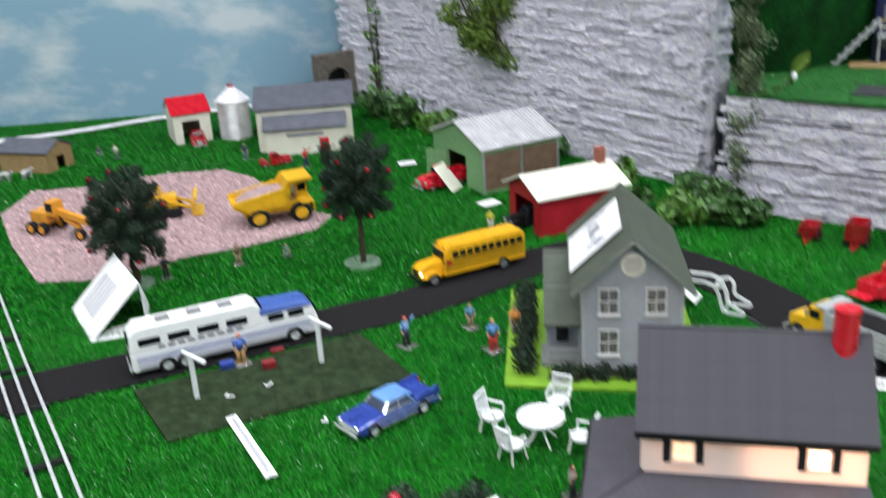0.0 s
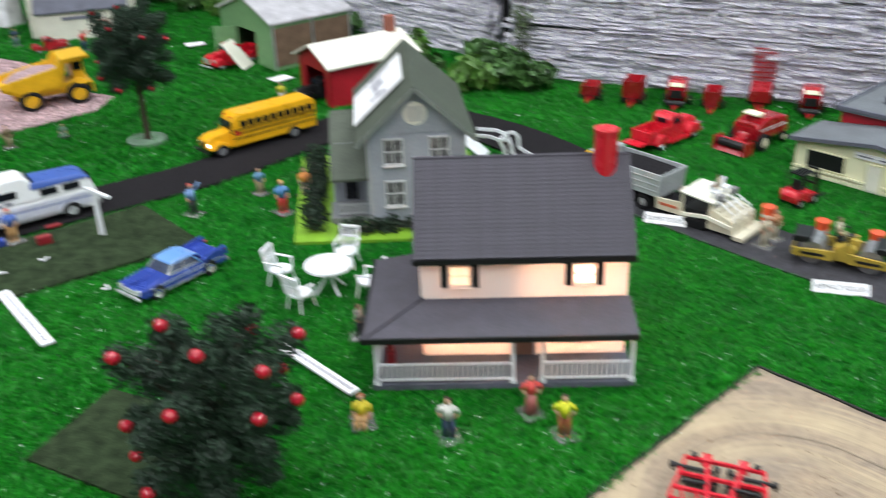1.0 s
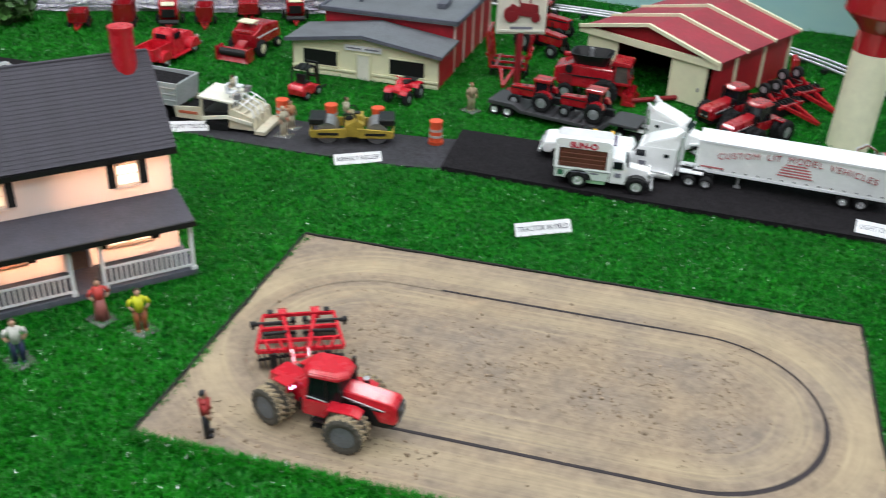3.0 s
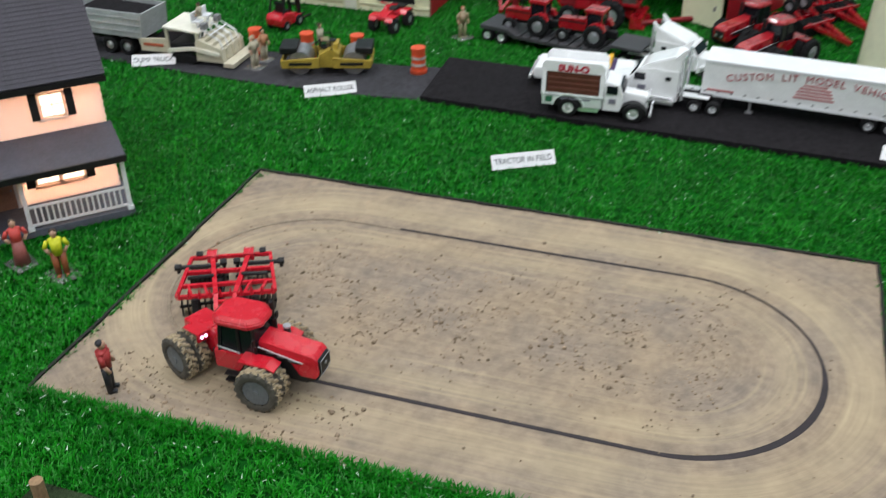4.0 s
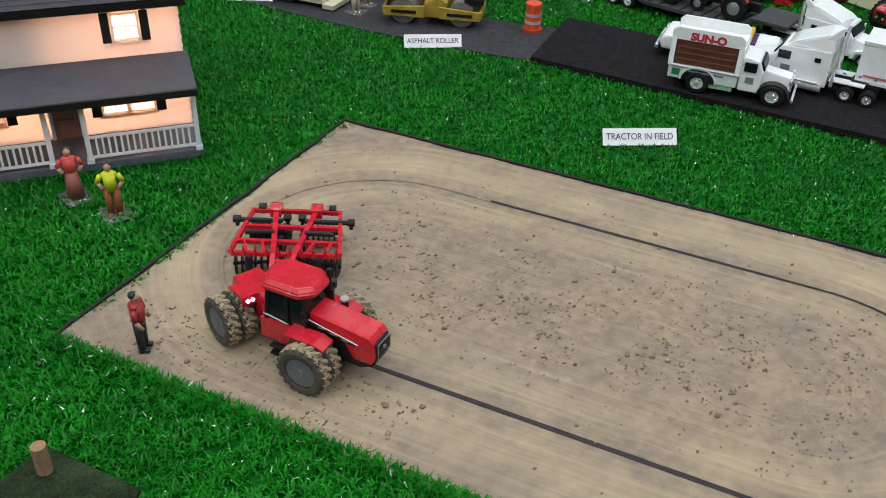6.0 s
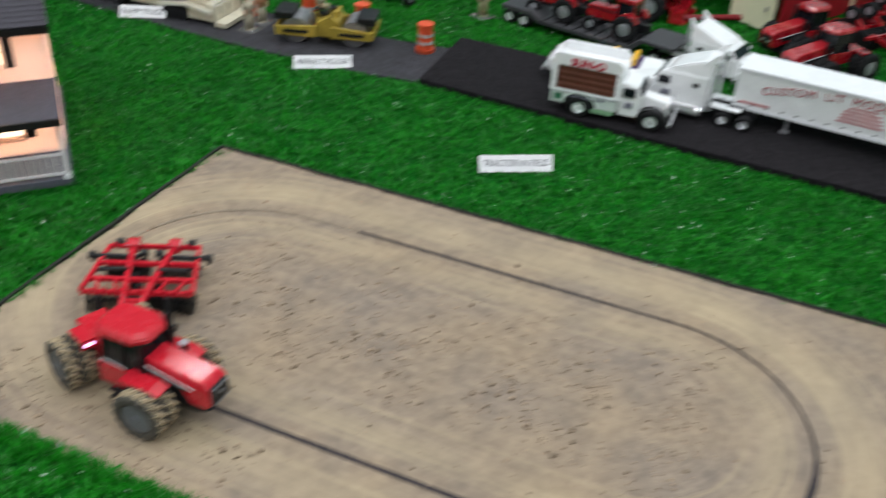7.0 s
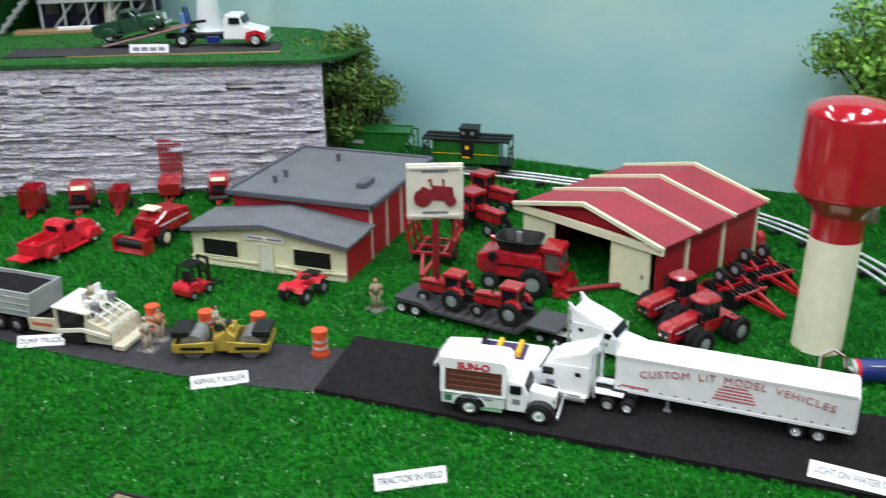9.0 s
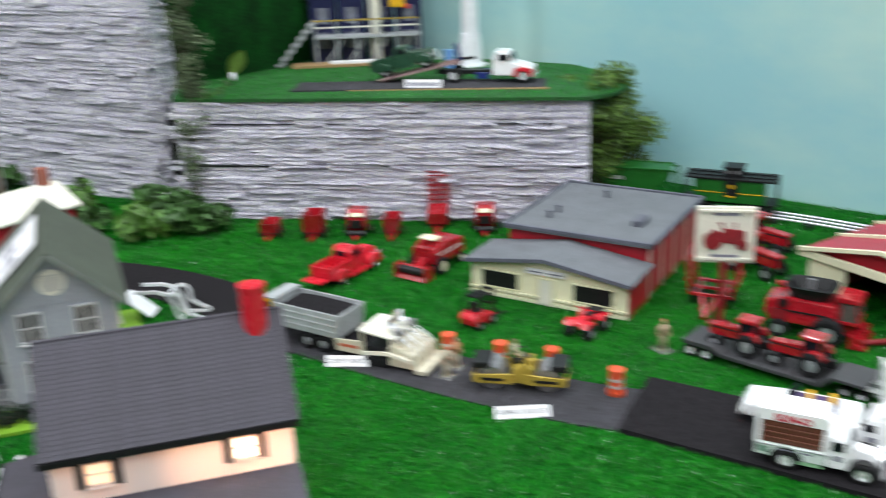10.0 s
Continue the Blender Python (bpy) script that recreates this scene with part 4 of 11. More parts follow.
    for xx, yy in ((-0.117, 0.034), (-0.072, 0.034), (-0.117, 0.09)):
        bm = B()
        box(bm, (xx, yy, 0.038), (0.004, 0.004, 0.064))
        part("porch_post", bm, grey_wall, h)
    bm = B()
    for z in (0.012, 0.026):
        bar(bm, (-0.117, 0.034, z), (-0.072, 0.034, z), 0.002)
    for k in range(12):
        bar(bm, (-0.115 + k * 0.0038, 0.034, 0.012), (-0.115 + k * 0.0038, 0.034, 0.026), 0.0012)
    part("porch_rail", bm, mat("grey_trim", (0.36, 0.37, 0.38), 0.6), h)
    # card sign propped on the roof slope
    s = tagged(new("roof_card"), "white printed card leaning on the green roof", "card")
    sl = Vector((-(w / 2 + 0.016), 0, zt - 0.014)) - Vector((0, 0, zr))
    ang = math.degrees(math.atan2(zr - zt + 0.014, w / 2 + 0.016))
    s.matrix_basis = h.matrix_basis @ pose(-0.044, 0.116, zr - 0.039 + 0.007, 0, -ang, -1)
    bm = B()
    box(bm, (-0.004, 0, 0), (0.098, 0.132, 0.0012))
    part("card", bm, card_white, s)
    bm = B()
    for xx, yy, wx_, wy_ in ((0.004, 0.050, 0.040, 0.005), (-0.010, 0.040, 0.026, 0.004), (-0.002, 0.010, 0.020, 0.022), (-0.006, -0.012, 0.010, 0.008), (-0.004, -0.036, 0.026, 0.007), (0.006, -0.046, 0.018, 0.006)):
        box(bm, (xx, yy, 0.0009), (wx_, wy_, 0.0006))
    part("print", bm, ink_grey, s, "unreadable dark printing")
    return h


grey_house()


def pole_barn():
    """Red machine shed with cream trim and a sliding door; origin at the near front corner, x to the back, y along the front."""
    b = thing("machine_shed", 1.318, 0.655, 0.0, "red pole barn with cream trim and open sliding door", "barn")
    L, Wd, ze, zr = 0.255, 0.242, 0.0795, 0.1055
    b.matrix_basis = pose(1.3215, 0.6445, 0, 0, 0, 1.4)
    bm = B()
    box(bm, (L / 2, 0.001, ze / 2), (L, 0.002, ze))
    part("side_wall", bm, red_wall, b)
    bm = B()
    box(bm, (L / 2, Wd, ze / 2), (L, 0.002, ze))
    part("side_wall", bm, red_wall, b)
    bm = B()
    prism(bm, [(0, 0), (Wd, 0), (Wd, ze), (Wd / 2, zr), (0, ze)], -L, -L + 0.002, 0, None, 0, pose(0, 0, 0, 0, 0, 90))
    part("rear_wall", bm, red_wall, b)
    bm = B()
    prism(bm, [(0, ze - 0.006), (Wd, ze - 0.006), (Wd, ze), (Wd / 2, zr - 0.002), (0, ze)], -0.002, 0.0, 0, None, 0, pose(0, 0, 0, 0, 0, 90))
    part("gable", bm, red_wall, b)
    bm = B()
    box(bm, (0.001, Wd - 0.02, ze / 2), (0.002, 0.04, ze))
    part("front_wall", bm, red_wall, b)
    bm = B()
    gable_roof_bm(bm, -0.012, L + 0.012, -0.012, Wd + 0.012, ze - 0.001, zr + 0.002, 0.003)
    rf = part("roof", bm, red_roof, b, "dull red painted gable roof")
    sy = (zr + 0.003 - ze) / (Wd / 2 + 0.012)
    for i in range(4):
        xx = -0.012 + i * (L + 0.024) / 3
        for ya in (-0.0135, Wd + 0.0135):
            bm = B()
            bar(bm, (xx, ya, ze + 0.0025), (xx, Wd / 2, zr + 0.0075), 0.006, 0.0055)
            part("roof_trim", bm, cream, rf)
    for i in range(3):
        bm = B()
        box(bm, (0.07 + i * (L - 0.03) / 2.4, -0.001, ze / 2), (0.006, 0.005, ze), 0.0006)
        part("wall_batten", bm, cream, b)
    bm = B()
    box(bm, (-0.008, Wd / 2, ze - 0.003), (0.006, Wd + 0.03, 0.012), 0.001)
    part("door_track", bm, cream, b, "cream sliding door rail")
    bm = B()
    box(bm, (-0.005, 0.040, 0.0365), (0.003, 0.066, 0.070), 0.0006)
    dr = part("sliding_door", bm, cream, b, "cream sliding door pushed open")
    for yy in (0.0095, 0.0705):
        bm = B()
        box(bm, (-0.007, yy, 0.0365), (0.002, 0.003, 0.070))
        part("door_stile", bm, cream, dr)
    bm = B()
    box(bm, (-0.008, 0.018, 0.03), (0.003, 0.002, 0.006))
    part("door_handle", bm, grey_plastic, dr)
    bm = B()
    box(bm, (-0.004, Wd - 0.032, 0.0365), (0.003, 0.062, 0.070), 0.0006)
    part("sliding_door", bm, cream, b)
    return b


pole_barn()


def shop():
    """Implement shop with a low cream office in front; x to the back, y along the front."""
    s = thing("implement_shop", 1.0459, 0.9827, 28.8, "red shop with grey flat roof and cream office front", "shop")
    W = 0.2595
    od, zs, zo = 0.0885, 0.0855, 0.0575
    D, ya_, yb_ = 0.2515, 0.003, 0.235
    ym, yw = (ya_ + yb_) / 2, yb_ - ya_
    bm = B()
    box(bm, (od + 0.001, ym, zs / 2), (0.002, yw, zs))
    part("shop_wall", bm, red_wall, s)
    for yy in (ya_, yb_):
        bm = B()
        box(bm, (od + D / 2, yy, zs / 2), (D, 0.002, zs))
        part("shop_wall", bm, red_wall, s)
    bm = B()
    box(bm, (od + D, ym, zs / 2), (0.002, yw, zs))
    part("shop_wall", bm, red_wall, s)
    bm = B()
    box(bm, (od + D / 2, ym, zs + 0.002), (D + 0.02, yw + 0.02, 0.005), 0.001)
    rf = part("roof", bm, shop_roof, s, "grey flat shop roof with raised rim")
    bm = B()
    for c, z in (((od - 0.007, ym, zs + 0.004), (0.006, yw + 0.022, 0.008)), ((od + D + 0.007, ym, zs + 0.004), (0.006, yw + 0.022, 0.008)), ((od + D / 2, ya_ - 0.008, zs + 0.004), (D + 0.02, 0.006, 0.008)), ((od + D / 2, yb_ + 0.008, zs + 0.004), (D + 0.02, 0.006, 0.008))):
        box(bm, c, z, 0.001)
    part("roof_rim", bm, grey_roof, rf)
    bm = B()
    box(bm, (od + 0.086, 0.045, zs + 0.009), (0.040, 0.016, 0.010), 0.002)
    part("roof_unit", bm, grey_roof, rf)
    for xx, yy in ((od + 0.055, 0.190), (od + 0.087, 0.188), (od + 0.197, 0.145)):
        bm = B()
        cyl(bm, (xx, yy, zs + 0.010), 0.0035, 0.012, "z", 10)
        cyl(bm, (xx, yy, zs + 0.016), 0.005, 0.002, "z", 10)
        part("roof_vent", bm, grey_roof, rf)
    for i in range(5):
        bm = B()
        box(bm, (od + 0.003 + i * (D - 0.008) / 4.0, ya_ - 0.002, zs / 2), (0.005, 0.004, zs))
        part("wall_batten", bm, mat("pink_cream_trim", (0.62, 0.46, 0.40), 0.6), s)
    # office
    bm = B()
    prism(bm, [(0, 0), (W, 0), (W, zo - 0.002), (W * 0.5, zo + 0.016), (0, zo - 0.002)], -0.003, 0.0, 0, None, 0, pose(0, 0, 0, 0, 0, 90))
    front = part("office_front", bm, cream, s, "cream office front with two dark windows")
    for ya, yb in ((0.023, 0.085), (0.177, 0.239)):
        bm = B()
        box(bm, (-0.0012, (ya + yb) / 2, 0.030), (0.002, yb - ya, 0.026))
        pn = part("office_window", bm, black, s)
        bm = B()
        for z in (0.0165, 0.0435):
            box(bm, (-0.0015, (ya + yb) / 2, z), (0.004, yb - ya + 0.004, 0.0016))
        for y in (ya, yb):
            box(bm, (-0.0015, y, 0.030), (0.004, 0.0016, 0.027))
        part("window_frame", bm, cream, pn)
    bm = B()
    box(bm, (-0.0015, 0.131, 0.021), (0.003, 0.020, 0.042))
    dr = part("office_door", bm, cream_lt, s)
    bm = B()
    for y in (0.1195, 0.1425):
        box(bm, (-0.002, y, 0.0215), (0.004, 0.002, 0.043))
    box(bm, (-0.002, 0.131, 0.0435), (0.004, 0.026, 0.002))
    part("door_frame", bm, cream, dr)
    bm = B()
    box(bm, (-0.0025, 0.058, 0.012), (0.004, 0.115, 0.003))
    box(bm, (-0.0025, 0.202, 0.012), (0.004, 0.115, 0.003))
    box(bm, (-0.0025, 0.058, 0.004), (0.003, 0.115, 0.006))
    box(bm, (-0.0025, 0.202, 0.004), (0.003, 0.115, 0.006))
    part("base_trim", bm, cream, s)
    bm = B()
    box(bm, (-0.0025, 0.131, 0.0535), (0.002, 0.066, 0.009))
    sg = part("office_sign", bm, card_white, s, "white sign board above the door")
    for k in (-1, 1):
        slab("sign_bar", sg, (-0.0038, 0.131 + 0.016 * k, 0.0535), (0.0008, 0.025, 0.0022), ink_grey)
    for yy in (0.001, W - 0.001):
        bm = B()
        box(bm, (od / 2, yy, zo / 2), (od, 0.002, zo))
        part("office_side", bm, red_wall, s)
    bm = B()
    for ya, yb in ((-0.008, W / 2), (W + 0.008, W / 2)):
        prism(bm, [(ya, zo - 0.002), (yb, zo + 0.017), (yb, zo + 0.021), (ya, zo + 0.002)], -od + 0.001, 0.012, 0, None, 0, pose(0, 0, 0, 0, 0, 90))
    part("office_roof", bm, shop_roof, s, "grey low pitched office roof")
    bm = B()
    for ya, yb in ((-0.008, W / 2), (W + 0.008, W / 2)):
        bar(bm, (-0.013, ya, zo), (-0.013, yb, zo + 0.019), 0.003, 0.006)
    part("office_fascia", bm, grey_roof, s)
    return s


shop()


def simple_shed(name, x, y, rz, L, Wd, ze, zr, wallm, roofm, label, opening=None, roof_over=0.008, cat="shed"):
    """Gabled shed, ridge along x, centred; opening (half width, height) in the -x end."""
    s = thing(name, x, y, rz, label, cat)
    for yy in (-Wd / 2, Wd / 2):
        bm = B()
        box(bm, (0, yy, ze / 2), (L, 0.003, ze))
        part("side_wall", bm, wallm, s)
    bm = B()
    prism(bm, [(-Wd / 2, 0), (Wd / 2, 0), (Wd / 2, ze), (0, zr), (-Wd / 2, ze)], -L / 2 - 0.0015, -L / 2 + 0.0015, 0, None, 0, pose(0, 0, 0, 0, 0, 90))
    part("rear_wall", bm, wallm, s)
    bm = B()
    pp = pose(0, 0, 0, 0, 0, 90)
    y0, y1 = L / 2 - 0.0015, L / 2 + 0.0015
    if opening:
        o, oh = opening
        prism(bm, [(-Wd / 2, 0), (-o, 0), (-o, oh), (-Wd / 2, oh)], y0, y1, 0, None, 0, pp)
        prism(bm, [(o, 0), (Wd / 2, 0), (Wd / 2, oh), (o, oh)], y0, y1, 0, None, 0, pp)
        prism(bm, [(-Wd / 2, oh), (Wd / 2, oh), (Wd / 2, ze), (0, zr), (-Wd / 2, ze)], y0, y1, 0, None, 0, pp)
    else:
        prism(bm, [(-Wd / 2, 0), (Wd / 2, 0), (Wd / 2, ze), (0, zr), (-Wd / 2, ze)], y0, y1, 0, None, 0, pp)
    part("front_wall", bm, wallm, s)
    o = roof_over
    k = (zr - ze) / (Wd / 2)
    for sy in (-1, 1):
        bm = B()
        prism(bm, [(sy * (Wd / 2 + o), ze - k * o), (0, zr), (0, zr + 0.004), (sy * (Wd / 2 + o), ze - k * o + 0.004)], -L / 2 - o, L / 2 + o, 0, None, 0, pp)
        part("roof_panel", bm, roofm, s)
    return s


# red shed with a white roof
rb = simple_shed("red_shed", 0.325, 1.86, 20, 0.19, 0.135, 0.084, 0.112, red_wall, cream_lt, "small red shed with white roof and open front", (0.042, 0.066), 0.012)
bm = B()
box(bm, (0.03, -0.03, 0.125), (0.018, 0.018, 0.04), 0.001)
part("chimney", bm, mat("brick_red", (0.30, 0.10, 0.07), 0.8, var=0.2), rb, "small brick red chimney", at=pose(0.05, 0.03, 0))
# green shed with corrugated roof
gs = simple_shed("green_shed", 0.21, 2.22, 25, 0.20, 0.245, 0.106, 0.148, green_lt, galv, "green gabled shed with bright corrugated metal roof", (0.045, 0.075), 0.008)
for k in range(2):
    bm = B()
    box(bm, (-0.05 + 0.1 * k, -0.1245, 0.052), (0.094, 0.002, 0.085), 0.001)
    part("side_panel", bm, brown, gs, "brown side panel")
for xx in (-0.1, 0.0, 0.1):
    bm = B()
    box(bm, (xx, -0.1255, 0.053), (0.004, 0.003, 0.106))
    part("corner_post", bm, silver, gs)
for k in range(22):
    for sy in (-1, 1):
        bm = B()
        bar(bm, (-0.104 + k * 0.0099, sy * 0.130, 0.1085), (-0.104 + k * 0.0099, 0, 0.1535), 0.004, 0.0016)
        part("corrugation", bm, galv, gs)
for mm, mt, lb in ((pose(-0.103, 0.050, 0, 0, 0, 140), green_lt, "green door standing open"), (pose(-0.112, -0.040, 0.003, 0, 0, 215) @ pose(0, 0, 0, 40, 0, 0), cream_lt, "pale door panel leaning outwards")):
    bm = B()
    box(bm, (0.026, 0, 0.037), (0.052, 0.002, 0.074), 0.0005)
    part("barn_door", bm, mt, gs, lb, at=mm)
# cream implement shed with a lean-to roof
cs = simple_shed("cream_shed", -0.285, 2.70, -17, 0.26, 0.24, 0.122, 0.160, cream_lt, grey_roof, "cream machine shed with blue grey roof and lean-to", None, 0.01)
cs.matrix_basis = pose(-0.290, 2.715, 0, 0, 0, 4)
bm = B()
prism(bm, [(-0.175, 0.070), (-0.12, 0.100), (-0.12, 0.104), (-0.175, 0.074)], -0.115, 0.115, 0, None, 0, pose(0, 0, 0, 0, 0, 90) @ Matrix.Diagonal((1, 1, 1, 1)))
part("lean_to_roof", bm, grey_roof, cs, "blue grey lean-to roof")
bm = B()
prism(bm, [(-0.168, 0), (-0.12, 0), (-0.12, 0.098), (-0.168, 0.072)], -0.108, 0.108, 0, None, 0, pose(0, 0, 0, 0, 0, 90))
part("lean_to_wall", bm, cream_lt, cs)
bm = B()
box(bm, (0.05, -0.1695, 0.022), (0.026, 0.003, 0.04))
part("door", bm, red_bright, cs, "small red door")
bm = B()
box(bm, (0.0, -0.1692, 0.055), (0.1, 0.002, 0.008))
part("sign_bar", bm, ink_grey, cs)
# small red roofed garage
rg = thing("small_garage", -0.655, 2.822, 22, "small white garage with red roof and open front", "shed")
GL, GD, GE, GR = 0.107, 0.135, 0.090, 0.126
for nm, c, sz in (("rear_wall", (0, GD / 2, GE / 2), (GL, 0.003, GE)), ("front_wall", (-GL / 2 + 0.012, -GD / 2, GE / 2), (0.024, 0.003, GE)), ("front_wall", (GL / 2 - 0.016, -GD / 2, GE / 2), (0.032, 0.003, GE)), ("lintel", (-0.004, -GD / 2, GE - 0.011), (0.051, 0.003, 0.022))):
    bm = B()
    box(bm, c, sz)
    part(nm, bm, cream_lt, rg)
for sx in (-1, 1):
    bm = B()
    prism(bm, [(-GD / 2 + 0.002, 0), (GD / 2 - 0.002, 0), (GD / 2 - 0.002, GE), (0, GR), (-GD / 2 + 0.002, GE)], -0.0015, 0.0015, 0, None, 0, pose(sx * (GL / 2 - 0.0015), 0, 0, 0, 0, 90))
    part("side_wall", bm, cream_lt, rg)
for sy in (-1, 1):
    bm = B()
    k = (GR - GE) / (GD / 2)
    prism(bm, [(sy * (GD / 2 + 0.006), GE - k * 0.006), (0, GR), (0, GR + 0.004), (sy * (GD / 2 + 0.006), GE - k * 0.006 + 0.004)], -GL / 2 - 0.005, GL / 2 + 0.005, 0, None, 0, pose(0, 0, 0, 0, 0, 90))
    part("roof_panel", bm, red_bright, rg, "red painted roof panel")
# kennel-like brown shed
kn = simple_shed("brown_shed", -1.03, 2.59, 160, 0.16, 0.10, 0.058, 0.082, tan, grey_roof, "small tan cardboard shed with grey roof", (0.016, 0.04), 0.006)


def grain_bin():
    g = thing("grain_bin", -0.512, 2.80, 0, "corrugated galvanised grain bin with conical roof", "grain bin")
    bm = B()
    n = 18
    prof = [(0.0473 if k % 2 else 0.0462, k * 0.056 / n) for k in range(2 * n + 1)]
    rings = [[bm.verts.new((r * math.cos(2 * math.pi * i / 36), r * math.sin(2 * math.pi * i / 36), z)) for i in range(36)] for r, z in prof]
    for a, b in zip(rings, rings[1:]):
        for i in range(36):
            bm.faces.new((a[i], a[(i + 1) % 36], b[(i + 1) % 36], b[i]))
    bm.faces.new(rings[0][::-1])
    bm.faces.new(rings[-1])
    part("bin_wall", bm, galv, g)
    bm = B()
    cyl(bm, (0, 0, 0.132), 0.052, 0.04, "z", 24, r2=0.008)
    rf = part("bin_roof", bm, tin, g)
    for k in range(24):
        a = 2 * math.pi * k / 24
        part("roof_rib", bar(B(), (0.052 * math.cos(a), 0.052 * math.sin(a), 0.1125), (0.008 * math.cos(a), 0.008 * math.sin(a), 0.153), 0.0016), tin, rf)
    bm = B()
    cyl(bm, (0, 0, 0.156), 0.010, 0.008, "z", 16)
    part("bin_cap", bm, red, g, "red roof cap")


grain_bin()


def water_tower():
    t = thing("water_tower", 1.362, 0.424, 0, "red tank water tower on a cream column", "water tower")
    t.matrix_basis = pose(1.3595, 0.4265, -0.001) @ Matrix.Rotation(math.radians(1.5), 4, Vector((0.66, 0.75, 0)))
    bm = B()
    cyl(bm, (0, 0, 0.073), 0.030, 0.146, "z", 40)
    part("column", bm, mat("tower_cream", (0.84, 0.82, 0.60), 0.6, var=0.06, scale=12), t, "cream cylinder column")
    bm = B()
    cyl(bm, (0, 0, 0.1655), 0.0302, 0.039, "z", 40)
    prof = [(0.0302, 0.176), (0.036, 0.184), (0.0545, 0.2005), (0.0562, 0.2025), (0.0566, 0.206), (0.0566, 0.292), (0.0562, 0.2955), (0.0545, 0.2985), (0.042, 0.307), (0.022, 0.3125), (0.005, 0.314)]
    seg = 48
    rings = [[bm.verts.new((r * math.cos(2 * math.pi * i / seg), r * math.sin(2 * math.pi * i / seg), z)) for i in range(seg)] for r, z in prof]
    for a, b in zip(rings, rings[1:]):
        for i in range(seg):
            f = bm.faces.new((a[i], a[(i + 1) % seg], b[(i + 1) % seg], b[i]))
            f.smooth = True
    bm.faces.new(rings[-1])
    part("tank", bm, mat("tank_red_gloss", (0.42, 0.012, 0.022), 0.12, var=0.06, coat=0.8), t, "glossy red rounded tank")


water_tower()


# ---- vehicles; local x is forward, y to the left ----
def school_bus():
    v = thing("school_bus", 0.104, 1.606, 205, "yellow toy school bus with lit headlamps on the road", "school bus", z=0.004)
    w = 0.052
    bm = B()
    prism(bm, [(-0.112, 0.014), (0.062, 0.014), (0.062, 0.048), (0.056, 0.070), (0.048, 0.078), (-0.104, 0.078), (-0.112, 0.070)], -w / 2, w / 2, 0.003, lambda z: 1.0 if z < 0.066 else 0.93)
    body = part("body", bm, bus_yellow, v)
    bm = B()
    prism(bm, [(0.060, 0.014), (0.105, 0.014), (0.110, 0.022), (0.108, 0.036), (0.098, 0.043), (0.060, 0.047)], -w * 0.36, w * 0.36, 0.003, lambda z: 1.0 if z < 0.03 else 0.85)
    part("hood", bm, bus_yellow, v)
    for s in (-1, 1):
        bm = B()
        prism(bm, [(0.068, 0.016), (0.072, 0.026), (0.082, 0.031), (0.094, 0.029), (0.102, 0.018)], s * w * 0.34, s * w * 0.5, 0.0012)
        part("fender", bm, bus_yellow, v)
        for k in range(10):
            slab("side_window", body, (-0.099 + k * 0.0152, s * (w / 2 - 0.0006), 0.058), (0.0115, 0.0024, 0.013), dark_glass, 0.0006)
        for z in (0.030, 0.040, 0.048):
            slab("rub_rail", body, (-0.025, s * (w / 2 + 0.0003), z), (0.168, 0.0014, 0.0016), black)
        lamp(v, 0.106, s * 0.0155, 0.027, 0.0042, head_glow, label="lit headlamp")
        lamp(v, 0.056, s * 0.014, 0.073, 0.0022, red_bright, name="marker_lamp")
        slab("mirror", v, (0.066, s * 0.031, 0.05), (0.002, 0.005, 0.008), black, 0.0005)
    slab("windscreen", body, (0.0608, 0, 0.0575), (0.003, 0.042, 0.016), dark_glass, 0.0006)
    slab("grille", v, (0.1095, 0, 0.027), (0.002, 0.018, 0.013), black, 0.0005)
    slab("bumper", v, (0.112, 0, 0.015), (0.003, 0.050, 0.006), black, 0.0008)
    slab("rear_window", body, (-0.1125, 0, 0.058), (0.002, 0.030, 0.014), dark_glass, 0.0006)
    slab("side_sign", v, (0.052, w / 2 + 0.002, 0.042), (0.008, 0.001, 0.008), red_bright, 0.0003, "red stop sign arm")
    wheels(v, (0.084,), 0.0235, 0.0125, 0.009, grey_plastic)
    wheels(v, (-0.062,), 0.0235, 0.0125, 0.011, grey_plastic)
    resize(v, 0.97, 0.92, 0.86)


